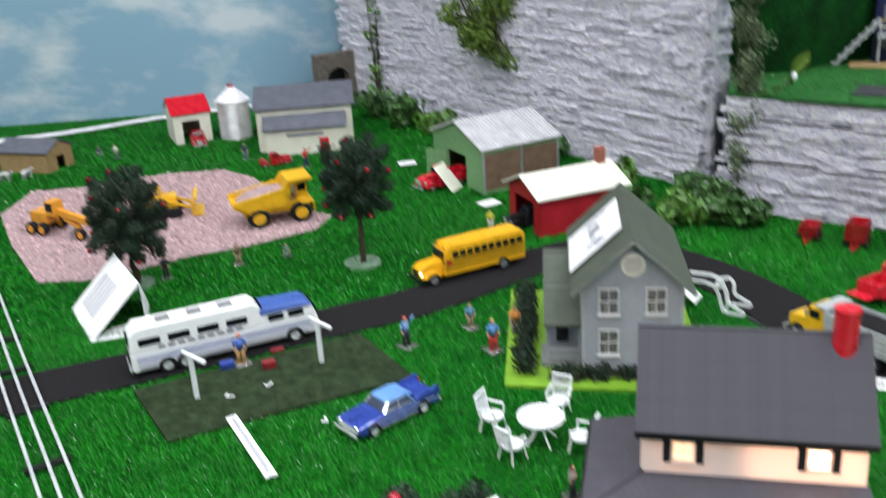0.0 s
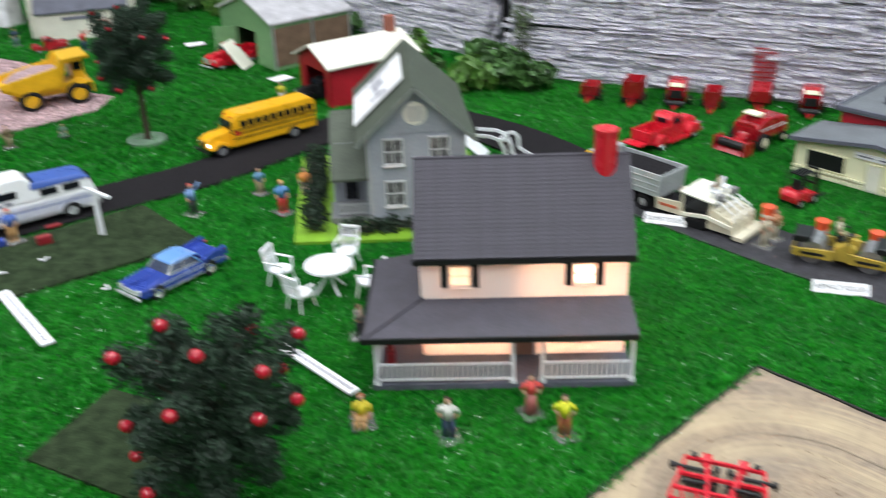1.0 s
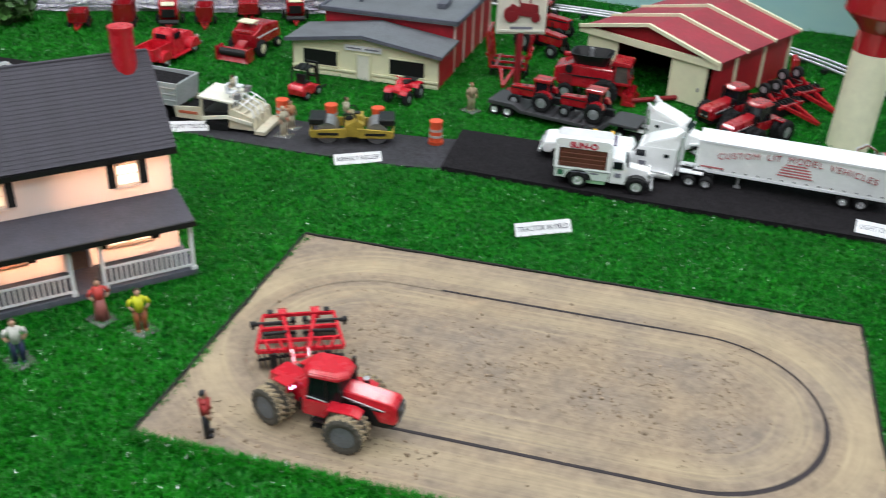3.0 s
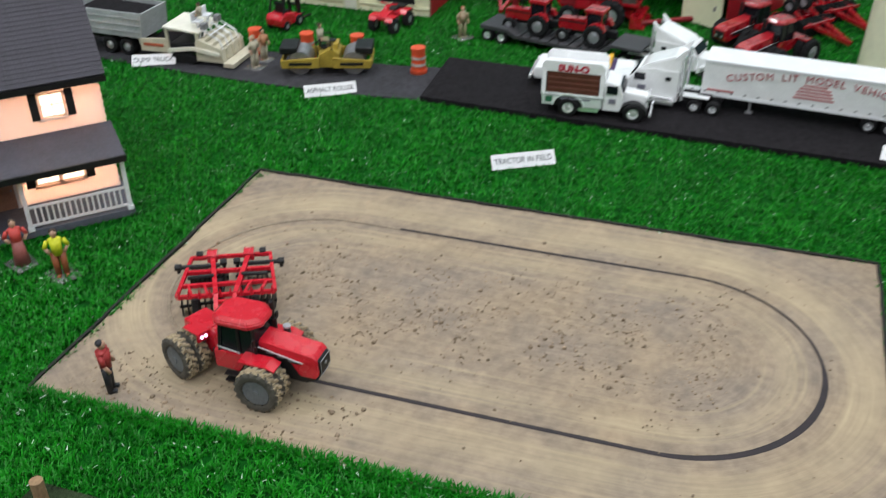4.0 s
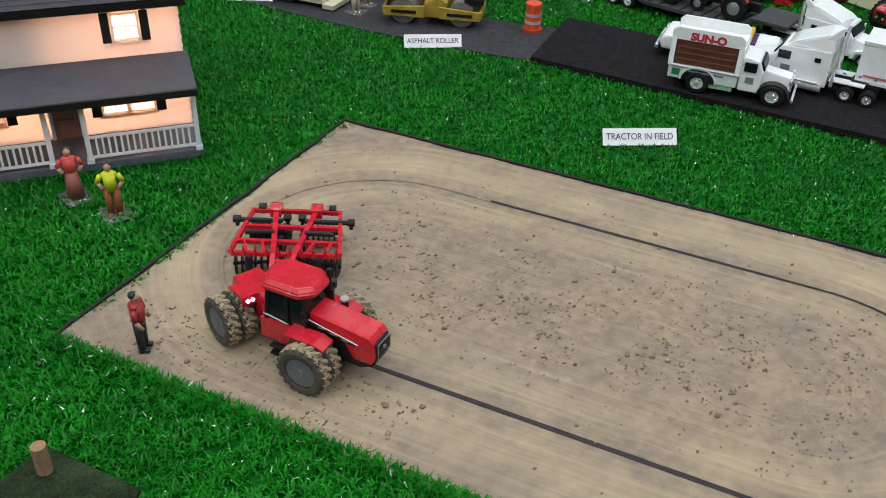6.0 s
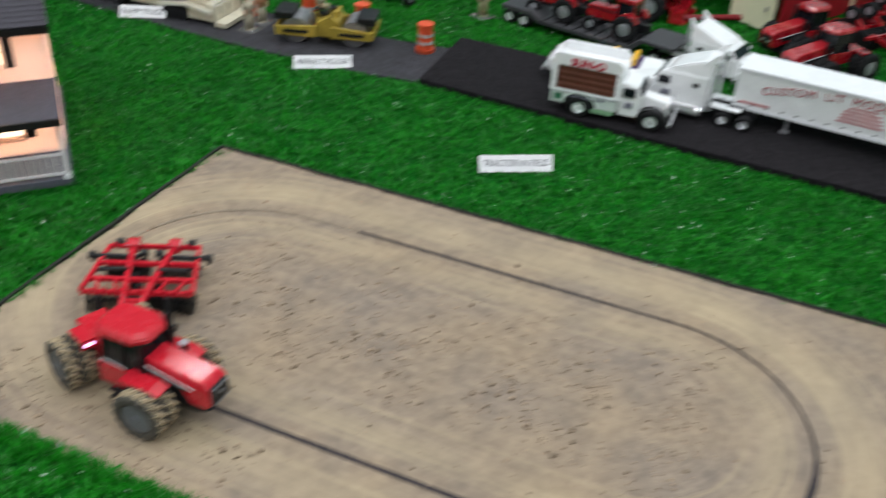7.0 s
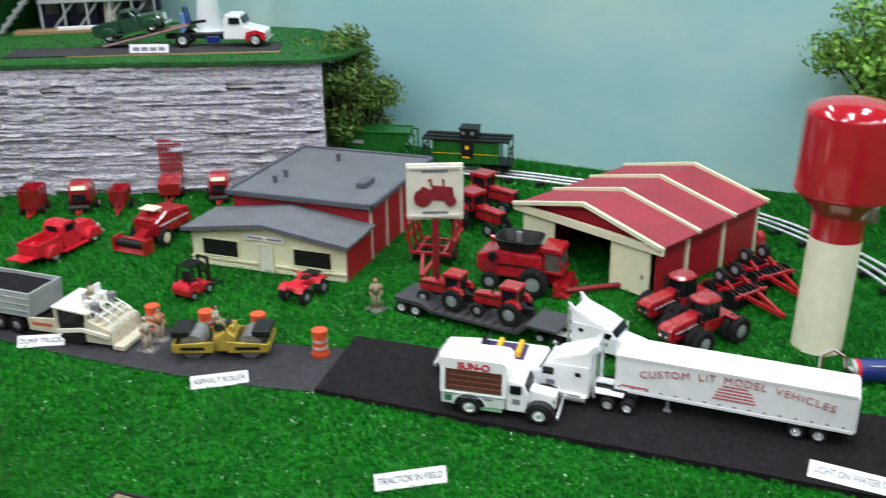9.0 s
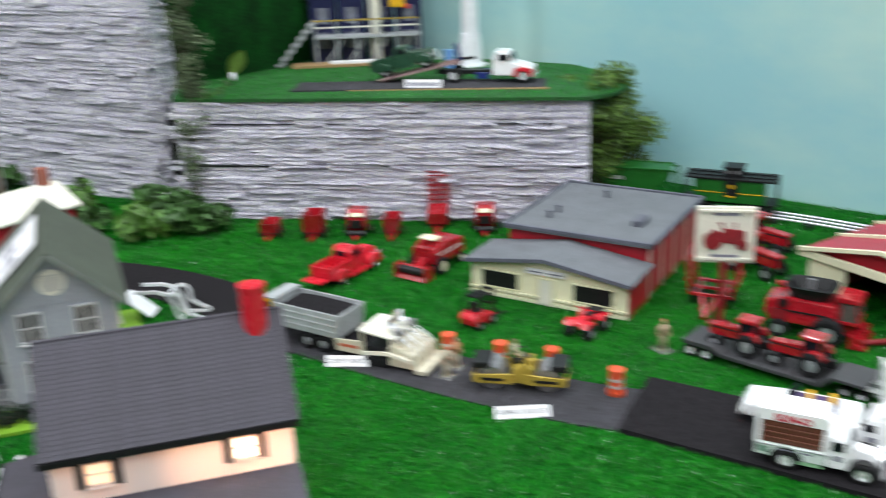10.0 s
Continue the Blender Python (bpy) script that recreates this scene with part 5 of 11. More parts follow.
def coach():
    v = thing("coach_bus", -0.292, 1.352, 22, "white and blue two-level toy coach bus", "coach", z=0.004)
    w = 0.056
    bm = B()
    prism(bm, [(-0.152, 0.012), (0.146, 0.012), (0.152, 0.022), (0.150, 0.046), (-0.154, 0.046), (-0.154, 0.02)], -w / 2, w / 2, 0.003)
    part("lower_body", bm, white_gloss, v, "fluted pale lower body")
    for s in (-1, 1):
        slab("skirt", v, (-0.005, s * (w / 2 + 0.0003), 0.0165), (0.275, 0.0012, 0.005), silver)
    bm = B()
    prism(bm, [(-0.154, 0.046), (0.066, 0.046), (0.056, 0.084), (0.046, 0.092), (-0.140, 0.092), (-0.152, 0.080)], -w / 2, w / 2, 0.004, lambda z: 1.0 if z < 0.08 else 0.9)
    up_ = part("upper_deck", bm, white_gloss, v, "white raised rear deck")
    bm = B()
    prism(bm, [(0.055, 0.046), (0.150, 0.046), (0.143, 0.066), (0.132, 0.074), (0.055, 0.078)], -w / 2, w / 2, 0.004, lambda z: 1.0 if z < 0.064 else 0.9)
    fr = part("front_deck", bm, white_gloss, v, "pale low front deck")
    bm = B()
    prism(bm, [(0.054, 0.066), (0.1445, 0.066), (0.133, 0.0752), (0.054, 0.0792)], -w / 2 - 0.0006, w / 2 + 0.0006, 0.003, lambda z: 1.0 if z < 0.067 else 0.9)
    part("front_roof", bm, coach_blue, fr, "blue front roof")
    for s in (-1, 1):
        for k in range(4):
            slab("side_window", up_, (-0.122 + k * 0.046, s * (w / 2 - 0.0008), 0.066), (0.034, 0.003, 0.013), dark_glass, 0.001)
        for k in range(2):
            slab("side_window", fr, (0.080 + k * 0.034, s * (w / 2 - 0.0008), 0.058), (0.026, 0.003, 0.012), dark_glass, 0.001)
        for k in range(6):
            slab("flute", v, (0.0, s * (w / 2 + 0.0002), 0.0215 + k * 0.0038), (0.29, 0.0012, 0.0016), mat("pale_lavender", (0.55, 0.57, 0.70), 0.35, metal=0.2) if k != 3 else coach_blue)
        for k in range(9):
            slab("name_bar", v, (-0.105 + k * 0.0155, s * (w / 2 + 0.0004), 0.0525), (0.010, 0.0008, 0.0055), ink_grey)
        lamp(v, 0.152, s * 0.02, 0.028, 0.004, chrome)
    for k in range(3):
        slab("roof_hatch", up_, (-0.095 + k * 0.05, 0, 0.0925), (0.022, 0.024, 0.0015), grey_plastic, 0.0005)
    slab("windscreen", fr, (0.1475, 0, 0.0575), (0.004, 0.048, 0.015), dark_glass, 0.0008, m=pose(0.1475, 0, 0.0575, 0, -18, 0))
    slab("upper_windscreen", up_, (0.061, 0, 0.081), (0.003, 0.046, 0.010), dark_glass, 0.0006, m=pose(0.0585, 0, 0.082, 0, -16, 0))
    slab("rear_grille", v, (-0.155, 0, 0.034), (0.002, 0.04, 0.016), black)
    slab("rear_window", up_, (-0.1535, 0, 0.068), (0.003, 0.044, 0.012), dark_glass, 0.0006)
    slab("bumper", v, (0.1535, 0, 0.0165), (0.004, 0.052, 0.007), chrome, 0.001)
    slab("bumper", v, (-0.156, 0, 0.0165), (0.004, 0.052, 0.007), chrome, 0.001)
    for xx in (0.108, -0.072, -0.100):
        wheels(v, (xx,), 0.0258, 0.0145, 0.010, chrome)
    resize(v, 0.95, 0.92, 0.85)


def sedan():
    v = thing("blue_sedan", -0.036, 1.118, 218, "two-tone blue 1950s toy sedan with chrome trim", "car")
    w = 0.056
    bm = B()
    prism(bm, [(-0.074, 0.011), (0.070, 0.010), (0.075, 0.016), (0.073, 0.024), (0.030, 0.0285), (-0.028, 0.0285), (-0.070, 0.030), (-0.076, 0.020)], -w / 2, w / 2, 0.0028, lambda z: 1.0 if z < 0.026 else 0.92)
    body = part("body", bm, blue, v)
    bm = B()
    prism(bm, [(-0.036, 0.027), (0.027, 0.027), (0.014, 0.039), (0.002, 0.0415), (-0.022, 0.0405)], -w * 0.44, w * 0.44, 0.0018, lambda z: 1.0 if z < 0.034 else 0.80)
    cab = part("cabin", bm, mat("smoky_glazing", (0.06, 0.075, 0.12), 0.12, var=0.3, scale=50, coat=0.8), v, "smoky glazed cabin")
    bm = B()
    prism(bm, [(-0.038, 0.030), (-0.030, 0.0375), (-0.020, 0.0400), (0.013, 0.0392), (0.0155, 0.0375), (0.014, 0.0408), (0.006, 0.0436), (-0.006, 0.0448), (-0.020, 0.0436), (-0.031, 0.0395)], -w * 0.375, w * 0.375, 0.0016, lambda z: 1.0 if z < 0.041 else 0.86)
    part("roof", bm, blue_lt, cab, "light blue roof")
    for s in (-1, 1):
        bm = B()
        prism(bm, [(-0.079, 0.022), (-0.03, 0.027), (-0.04, 0.033), (-0.076, 0.0365)], s * w * 0.42, s * w * 0.5, 0.001)
        part("tail_fin", bm, blue, v)
        slab("chrome_strip", v, (-0.005, s * (w / 2 + 0.0004), 0.0212), (0.125, 0.0012, 0.0012), chrome)
        bm = B()
        bar(bm, (-0.031, s * w * 0.43, 0.028), (-0.020, s * w * 0.365, 0.041), 0.0085, 0.002)
        part("roof_pillar", bm, blue_lt, cab)
        bm = B()
        bar(bm, (0.025, s * w * 0.425, 0.0285), (0.0135, s * w * 0.36, 0.0405), 0.0018)
        part("screen_pillar", bm, chrome, cab)
        bm = B()
        bar(bm, (-0.002, s * w * 0.433, 0.0285), (-0.003, s * w * 0.37, 0.0405), 0.0016)
        part("door_pillar", bm, chrome, cab)
        slab("bright_sill", v, (-0.002, s * w * 0.445, 0.0288), (0.054, 0.0016, 0.0014), chrome)
        lamp(v, 0.0735, s * 0.0205, 0.0205, 0.0042, chrome)
        lamp(v, -0.0775, s * 0.0245, 0.027, 0.0028, red_bright, name="tail_light")
        slab("rocker", v, (0, s * w * 0.49, 0.0108), (0.07, 0.002, 0.0016), chrome)
    slab("grille", v, (0.0745, 0, 0.0185), (0.0025, 0.034, 0.007), chrome, 0.0008)
    slab("bumper", v, (0.078, 0, 0.0125), (0.004, 0.056, 0.005), chrome, 0.0016)
    slab("bumper", v, (-0.0785, 0, 0.0125), (0.004, 0.056, 0.005), chrome, 0.0016)
    slab("bonnet_ridge", v, (0.05, 0, 0.0275), (0.04, 0.006, 0.002), blue, 0.0008)
    wheels(v, (0.047, -0.045), 0.0258, 0.0118, 0.007, chrome)
    resize(v, 0.9)


def mine_truck():
    v = thing("mining_dump_truck", -0.292, 1.985, 18, "yellow toy mining dump truck loaded on gravel", "dump truck", z=0.003)
    w = 0.088
    bm = B()
    prism(bm, [(-0.075, 0.026), (0.072, 0.026), (0.076, 0.048), (0.06, 0.055), (-0.075, 0.034)], -w * 0.3, w * 0.3, 0.002)
    part("chassis", bm, yellow, v)
    bm = B()
    outer = [(-0.098, 0.058), (-0.06, 0.036), (0.020, 0.044), (0.034, 0.098), (0.080, 0.106), (0.082, 0.112), (0.024, 0.110), (0.012, 0.092), (-0.098, 0.072)]
    prism(bm, outer, -w / 2, -w / 2 + 0.006, 0.001)
    prism(bm, outer, w / 2 - 0.006, w / 2, 0.001)
    prism(bm, [(-0.098, 0.058), (-0.06, 0.036), (0.020, 0.044), (0.034, 0.100), (0.08, 0.106), (0.08, 0.112), (0.026, 0.110), (0.014, 0.05), (-0.058, 0.043), (-0.098, 0.064)], -w / 2, w / 2, 0.0)
    for k in range(5):
        for s in (-1, 1):
            bar(bm, (-0.07 + k * 0.02, s * w / 2, 0.044 + k * 0.002), (-0.075 + k * 0.02, s * w / 2, 0.078 + k * 0.004), 0.003)
    part("dump_body", bm, yellow, v, "yellow dump body with canopy")
    bm = B()
    prism(bm, [(-0.085, 0.058), (-0.056, 0.046), (0.012, 0.052), (0.024, 0.082), (-0.02, 0.086), (-0.06, 0.076)], -w * 0.42, w * 0.42, 0.003)
    part("load", bm, gravel_base, v, "heaped pink gravel load")
    bm = B()
    box(bm, (0.060, 0.012, 0.074), (0.026, 0.050, 0.052), 0.002)
    cb = part("cab", bm, yellow, v)
    slab("cab_window", cb, (0.0735, 0.012, 0.082), (0.002, 0.040, 0.020), dark_glass)
    for s in (-1, 1):
        slab("cab_window", cb, (0.060, 0.012 + s * 0.0255, 0.082), (0.018, 0.002, 0.020), dark_glass)
        slab("front_ladder", v, (0.081, s * 0.034, 0.034), (0.003, 0.010, 0.026), yellow, 0.0006)
    slab("platform", v, (0.066, 0, 0.048), (0.03, w, 0.003), yellow, 0.0006)
    slab("grille", v, (0.078, 0, 0.036), (0.003, 0.05, 0.022), black)
    wheels(v, (0.05,), 0.036, 0.024, 0.02, yellow)
    wheels(v, (-0.045,), 0.032, 0.024, 0.03, yellow)
    resize(v, 0.97, 0.95, 0.86)


def excavator():
    v = thing("motor_scraper", -0.765, 1.995, -28, "orange-yellow toy motor grader on pink gravel", "grader", z=0.003)
    bm = B()
    box(bm, (-0.045, 0, 0.036), (0.05, 0.034, 0.026), 0.002)
    part("engine_deck", bm, faded_orange, v)
    bm = B()
    box(bm, (-0.01, 0, 0.058), (0.026, 0.030, 0.034), 0.002)
    cb = part("cab", bm, faded_orange, v)
    for s in (-1, 1):
        slab("cab_window", cb, (-0.01, s * 0.0152, 0.062), (0.018, 0.002, 0.018), dark_glass)
    bm = B()
    bar(bm, (0.0, 0, 0.050), (0.085, 0, 0.034), 0.012, 0.014)
    bar(bm, (0.015, 0.0, 0.036), (0.06, 0, 0.018), 0.008)
    part("main_frame", bm, faded_orange, v)
    bm = B()
    box(bm, (0, 0, 0), (0.005, 0.085, 0.020), 0.001)
    part("blade", bm, silver, v, at=pose(0.04, 0, 0.012, 0, 0, 30))
    wheels(v, (-0.06, -0.027), 0.026, 0.0145, 0.014, faded_orange)
    wheels(v, (0.085,), 0.026, 0.0135, 0.010, faded_orange)


def loader():
    v = thing("bulldozer", -0.545, 2.075, 10, "yellow toy crawler loader with raised blade", "loader", z=0.003)
    bm = B()
    box(bm, (-0.02, 0, 0.033), (0.075, 0.038, 0.030), 0.003)
    part("body", bm, yellow, v)
    bm = B()
    box(bm, (-0.03, 0, 0.062), (0.034, 0.034, 0.003), 0.001)
    for sx in (-0.044, -0.016):
        for s in (-1, 1):
            bar(bm, (sx, s * 0.015, 0.046), (sx, s * 0.015, 0.062), 0.003)
    part("canopy", bm, yellow, v)
    for s in (-1, 1):
        bm = B()
        prism(bm, [(-0.06, 0.008), (-0.052, 0.0), (0.022, 0.0), (0.03, 0.008), (0.022, 0.022), (-0.05, 0.022)], s * 0.030 - 0.008, s * 0.030 + 0.008, 0.002)
        part("track", bm, rubber, v)
        bm = B()
        bar(bm, (-0.01, s * 0.022, 0.04), (0.05, s * 0.022, 0.018), 0.006)
        part("lift_arm", bm, yellow, v)
    bm = B()
    prism(bm, [(0.05, 0.004), (0.075, 0.003), (0.053, 0.008), (0.056, 0.034), (0.064, 0.045), (0.058, 0.046), (0.05, 0.036)], -0.042, 0.042, 0.0008)
    part("bucket", bm, yellow, v)


def row_tractor(x, y, rz, z=0.0, s=1.0, label="red toy row-crop tractor with cab", body=None):
    """Two-wheel-drive tractor."""
    body = body or red
    v = thing("farm_tractor", x, y, rz, label, "tractor", "red farm tractors", z=z)
    k = s
    bm = B()
    prism(bm, [(0.002 * k, 0.018 * k), (0.045 * k, 0.017 * k), (0.048 * k, 0.022 * k), (0.046 * k, 0.034 * k), (0.002 * k, 0.037 * k)], -0.008 * k, 0.008 * k, 0.0012)
    part("hood", bm, body, v)
    bm = B()
    box(bm, (-0.01 * k, 0, 0.018 * k), (0.075 * k, 0.009 * k, 0.012 * k), 0.001)
    part("chassis", bm, black, v)
    slab("hood_stripe", v, (0.024 * k, 0, 0.0305 * k), (0.042 * k, 0.0164 * k, 0.0022 * k), black)
    slab("grille", v, (0.0475 * k, 0, 0.026 * k), (0.002, 0.012 * k, 0.012 * k), black)
    bm = B()
    prism(bm, [(-0.026 * k, 0.030 * k), (0.001 * k, 0.030 * k), (0.0 * k, 0.050 * k), (-0.024 * k, 0.050 * k)], -0.0125 * k, 0.0125 * k, 0.0008)
    cb = part("cab", bm, dark_glass, v, "dark glazed cab")
    slab("cab_roof", cb, (-0.0125 * k, 0, 0.0525 * k), (0.031 * k, 0.030 * k, 0.006 * k), body, 0.0018)
    for sy in (-1, 1):
        for xx in (-0.025, 0.0):
            slab("cab_post", cb, (xx * k, sy * 0.0122 * k, 0.040 * k), (0.0018 * k, 0.0018 * k, 0.022 * k), body)
        bm = B()
        prism(bm, [(-0.034 * k, 0.026 * k), (-0.006 * k, 0.026 * k), (-0.008 * k, 0.034 * k), (-0.018 * k, 0.038 * k), (-0.03 * k, 0.035 * k)], sy * 0.012 * k, sy * 0.022 * k, 0.0008)
        part("fender", bm, body, v)
        lamp(v, 0.0005, sy * 0.009 * k, 0.0535 * k, 0.0016 * k, chrome, name="work_lamp")
    bm = B()
    cyl(bm, (0.018 * k, 0.004 * k, 0.042 * k), 0.0014 * k, 0.016 * k, "z", 8)
    part("exhaust", bm, black, v)
    for sy in (-1, 1):
        wheel(v, -0.018 * k, sy * 0.0215 * k, 0.0175 * k, 0.010 * k, silver, rubber, 16)
        wheel(v, 0.036 * k, sy * 0.0165 * k, 0.0105 * k, 0.007 * k, silver, rubber, 12)
    return v


def big_tractor(x, y, rz, s=1.0, z=0.0, label="red four-wheel-drive toy tractor with dual tyres"):
    """Articulated tractor on eight wheels."""
    v = thing("articulated_tractor", x, y, rz, label, "tractor", "red farm tractors", z=z)
    k = s
    body = red
    bm = B()
    prism(bm, [(0.012 * k, 0.030 * k), (0.060 * k, 0.027 * k), (0.076 * k, 0.023 * k), (0.083 * k, 0.027 * k), (0.084 * k, 0.044 * k), (0.076 * k, 0.0495 * k), (0.012 * k, 0.056 * k)], -0.0138 * k, 0.0138 * k, 0.0024 * k, lambda z_: 1.0 if z_ < 0.045 * k else 0.9)
    hood = part("hood", bm, body, v, "red sloping hood")
    slab("grille", hood, (0.0836 * k, 0, 0.0355 * k), (0.002 * k, 0.019 * k, 0.013 * k), black, 0.001 * k)
    for sy in (-1, 1):
        bm = B()
        prism(bm, [(0.016 * k, 0.036 * k), (0.066 * k, 0.033 * k), (0.066 * k, 0.038 * k), (0.016 * k, 0.044 * k)], sy * 0.0135 * k, sy * 0.0144 * k)
        part("hood_decal", bm, black, hood)
        bm = B()
        bar(bm, (0.016 * k, sy * 0.0146 * k, 0.0445 * k), (0.072 * k, sy * 0.0146 * k, 0.0385 * k), 0.0004, 0.0009 * k)
        part("hood_line", bm, white, hood)
        lamp(hood, 0.0842 * k, sy * 0.006 * k, 0.0335 * k, 0.0022 * k, chrome)
    bm = B()
    box(bm, (0.040 * k, 0, 0.022 * k), (0.062 * k, 0.018 * k, 0.016 * k), 0.001)
    box(bm, (0.0, 0, 0.024 * k), (0.03 * k, 0.014 * k, 0.014 * k), 0.001)
    cyl(bm, (0.008 * k, 0, 0.024 * k), 0.007 * k, 0.026 * k, "z", 12)
    part("frame", bm, black, v)
    bm = B()
    prism(bm, [(-0.062 * k, 0.022 * k), (-0.006 * k, 0.022 * k), (-0.006 * k, 0.034 * k), (-0.024 * k, 0.040 * k), (-0.058 * k, 0.040 * k), (-0.063 * k, 0.032 * k)], -0.013 * k, 0.013 * k, 0.0015 * k)
    part("rear_frame", bm, body, v)
    # cab
    bm = B()
    prism(bm, [(-0.022 * k, 0.036 * k), (0.012 * k, 0.036 * k), (0.015 * k, 0.050 * k), (0.011 * k, 0.072 * k), (-0.019 * k, 0.072 * k)], -0.0165 * k, 0.0165 * k, 0.0012 * k, lambda z_: 1.0 if z_ < 0.055 * k else 0.92)
    cab = part("cab", bm, dark_glass, v, "dark tinted cab")
    bm = B()
    oct_ = [(-0.026, 0.009), (-0.019, 0.019), (0.010, 0.019), (0.019, 0.009), (0.019, -0.009), (0.010, -0.019), (-0.019, -0.019), (-0.026, -0.009)]
    a = [bm.verts.new((x_ * k, y_ * k, 0.0715 * k)) for x_, y_ in oct_]
    b = [bm.verts.new((x_ * k, y_ * k, 0.0755 * k)) for x_, y_ in oct_]
    c = [bm.verts.new((x_ * k * 0.8 - 0.0005, y_ * k * 0.75, 0.0785 * k)) for x_, y_ in oct_]
    for lo_, hi_ in ((a, b), (b, c)):
        for i in range(8):
            bm.faces.new((lo_[i], lo_[(i + 1) % 8], hi_[(i + 1) % 8], hi_[i]))
    bm.faces.new(c)
    bm.faces.new(a[::-1])
    bmesh.ops.recalc_face_normals(bm, faces=bm.faces[:])
    bmesh.ops.bevel(bm, geom=bm.edges[:], offset=0.0012 * k, segments=2, affect="EDGES")
    part("cab_roof", bm, body, cab, "red eight-sided cab roof")
    for sy in (-1, 1):
        for xx in (-0.0205, -0.002, 0.0115):
            bm = B()
            bar(bm, (xx * k, sy * 0.0168 * k, 0.036 * k), (xx * k * 0.9, sy * 0.0155 * k, 0.072 * k), 0.0018 * k)
            part("cab_post", bm, black, cab)
        bm = B()
        prism(bm, [(-0.023 * k, 0.034 * k), (-0.016 * k, 0.026 * k), (0.012 * k, 0.022 * k), (0.017 * k, 0.030 * k), (0.016 * k, 0.044 * k), (-0.023 * k, 0.0425 * k)], sy * 0.0157 * k, sy * 0.0188 * k, 0.0008 * k)
        part("cab_sill", bm, body, cab)
        bm = B()
        prism(bm, [(0.012 * k, 0.024 * k), (0.018 * k, 0.036 * k), (0.034 * k, 0.0385 * k), (0.048 * k, 0.033 * k), (0.046 * k, 0.031 * k), (0.034 * k, 0.035 * k), (0.021 * k, 0.033 * k), (0.016 * k, 0.022 * k)], sy * 0.015 * k, sy * 0.034 * k, 0.0006)
        part("front_fender", bm, body, v)
        bm = B()
        prism(bm, [(-0.062 * k, 0.036 * k), (-0.050 * k, 0.0425 * k), (-0.034 * k, 0.0425 * k), (-0.034 * k, 0.0395 * k), (-0.049 * k, 0.0395 * k), (-0.060 * k, 0.033 * k)], sy * 0.013 * k, sy * 0.034 * k, 0.0006)
        part("rear_fender", bm, body, v)
        for q in range(2):
            slab("cab_step", v, (0.004 * k, sy * 0.0205 * k, (0.010 + q * 0.008) * k), (0.014 * k, 0.007 * k, 0.0012 * k), black)
    bm = B()
    cyl(bm, (0.020 * k, -0.014 * k, 0.060 * k), 0.0022 * k, 0.032 * k, "z", 10)
    cyl(bm, (0.020 * k, -0.014 * k, 0.054 * k), 0.0036 * k, 0.014 * k, "z", 10)
    part("exhaust_stack", bm, black, v)
    bm = B()
    cyl(bm, (0.024 * k, 0.015 * k, 0.050 * k), 0.003 * k, 0.012 * k, "z", 10)
    cyl(bm, (0.024 * k, 0.015 * k, 0.057 * k), 0.004 * k, 0.004 * k, "z", 10)
    part("air_cleaner", bm, black, v)
    for xx in (0.036, -0.046):
        for sy in (-1, 1):
            for yy in (0.022, 0.0365):
                wheel(v, xx * k, sy * yy * k, 0.0212 * k, 0.0128 * k, silver, rubber, 18)
    return v


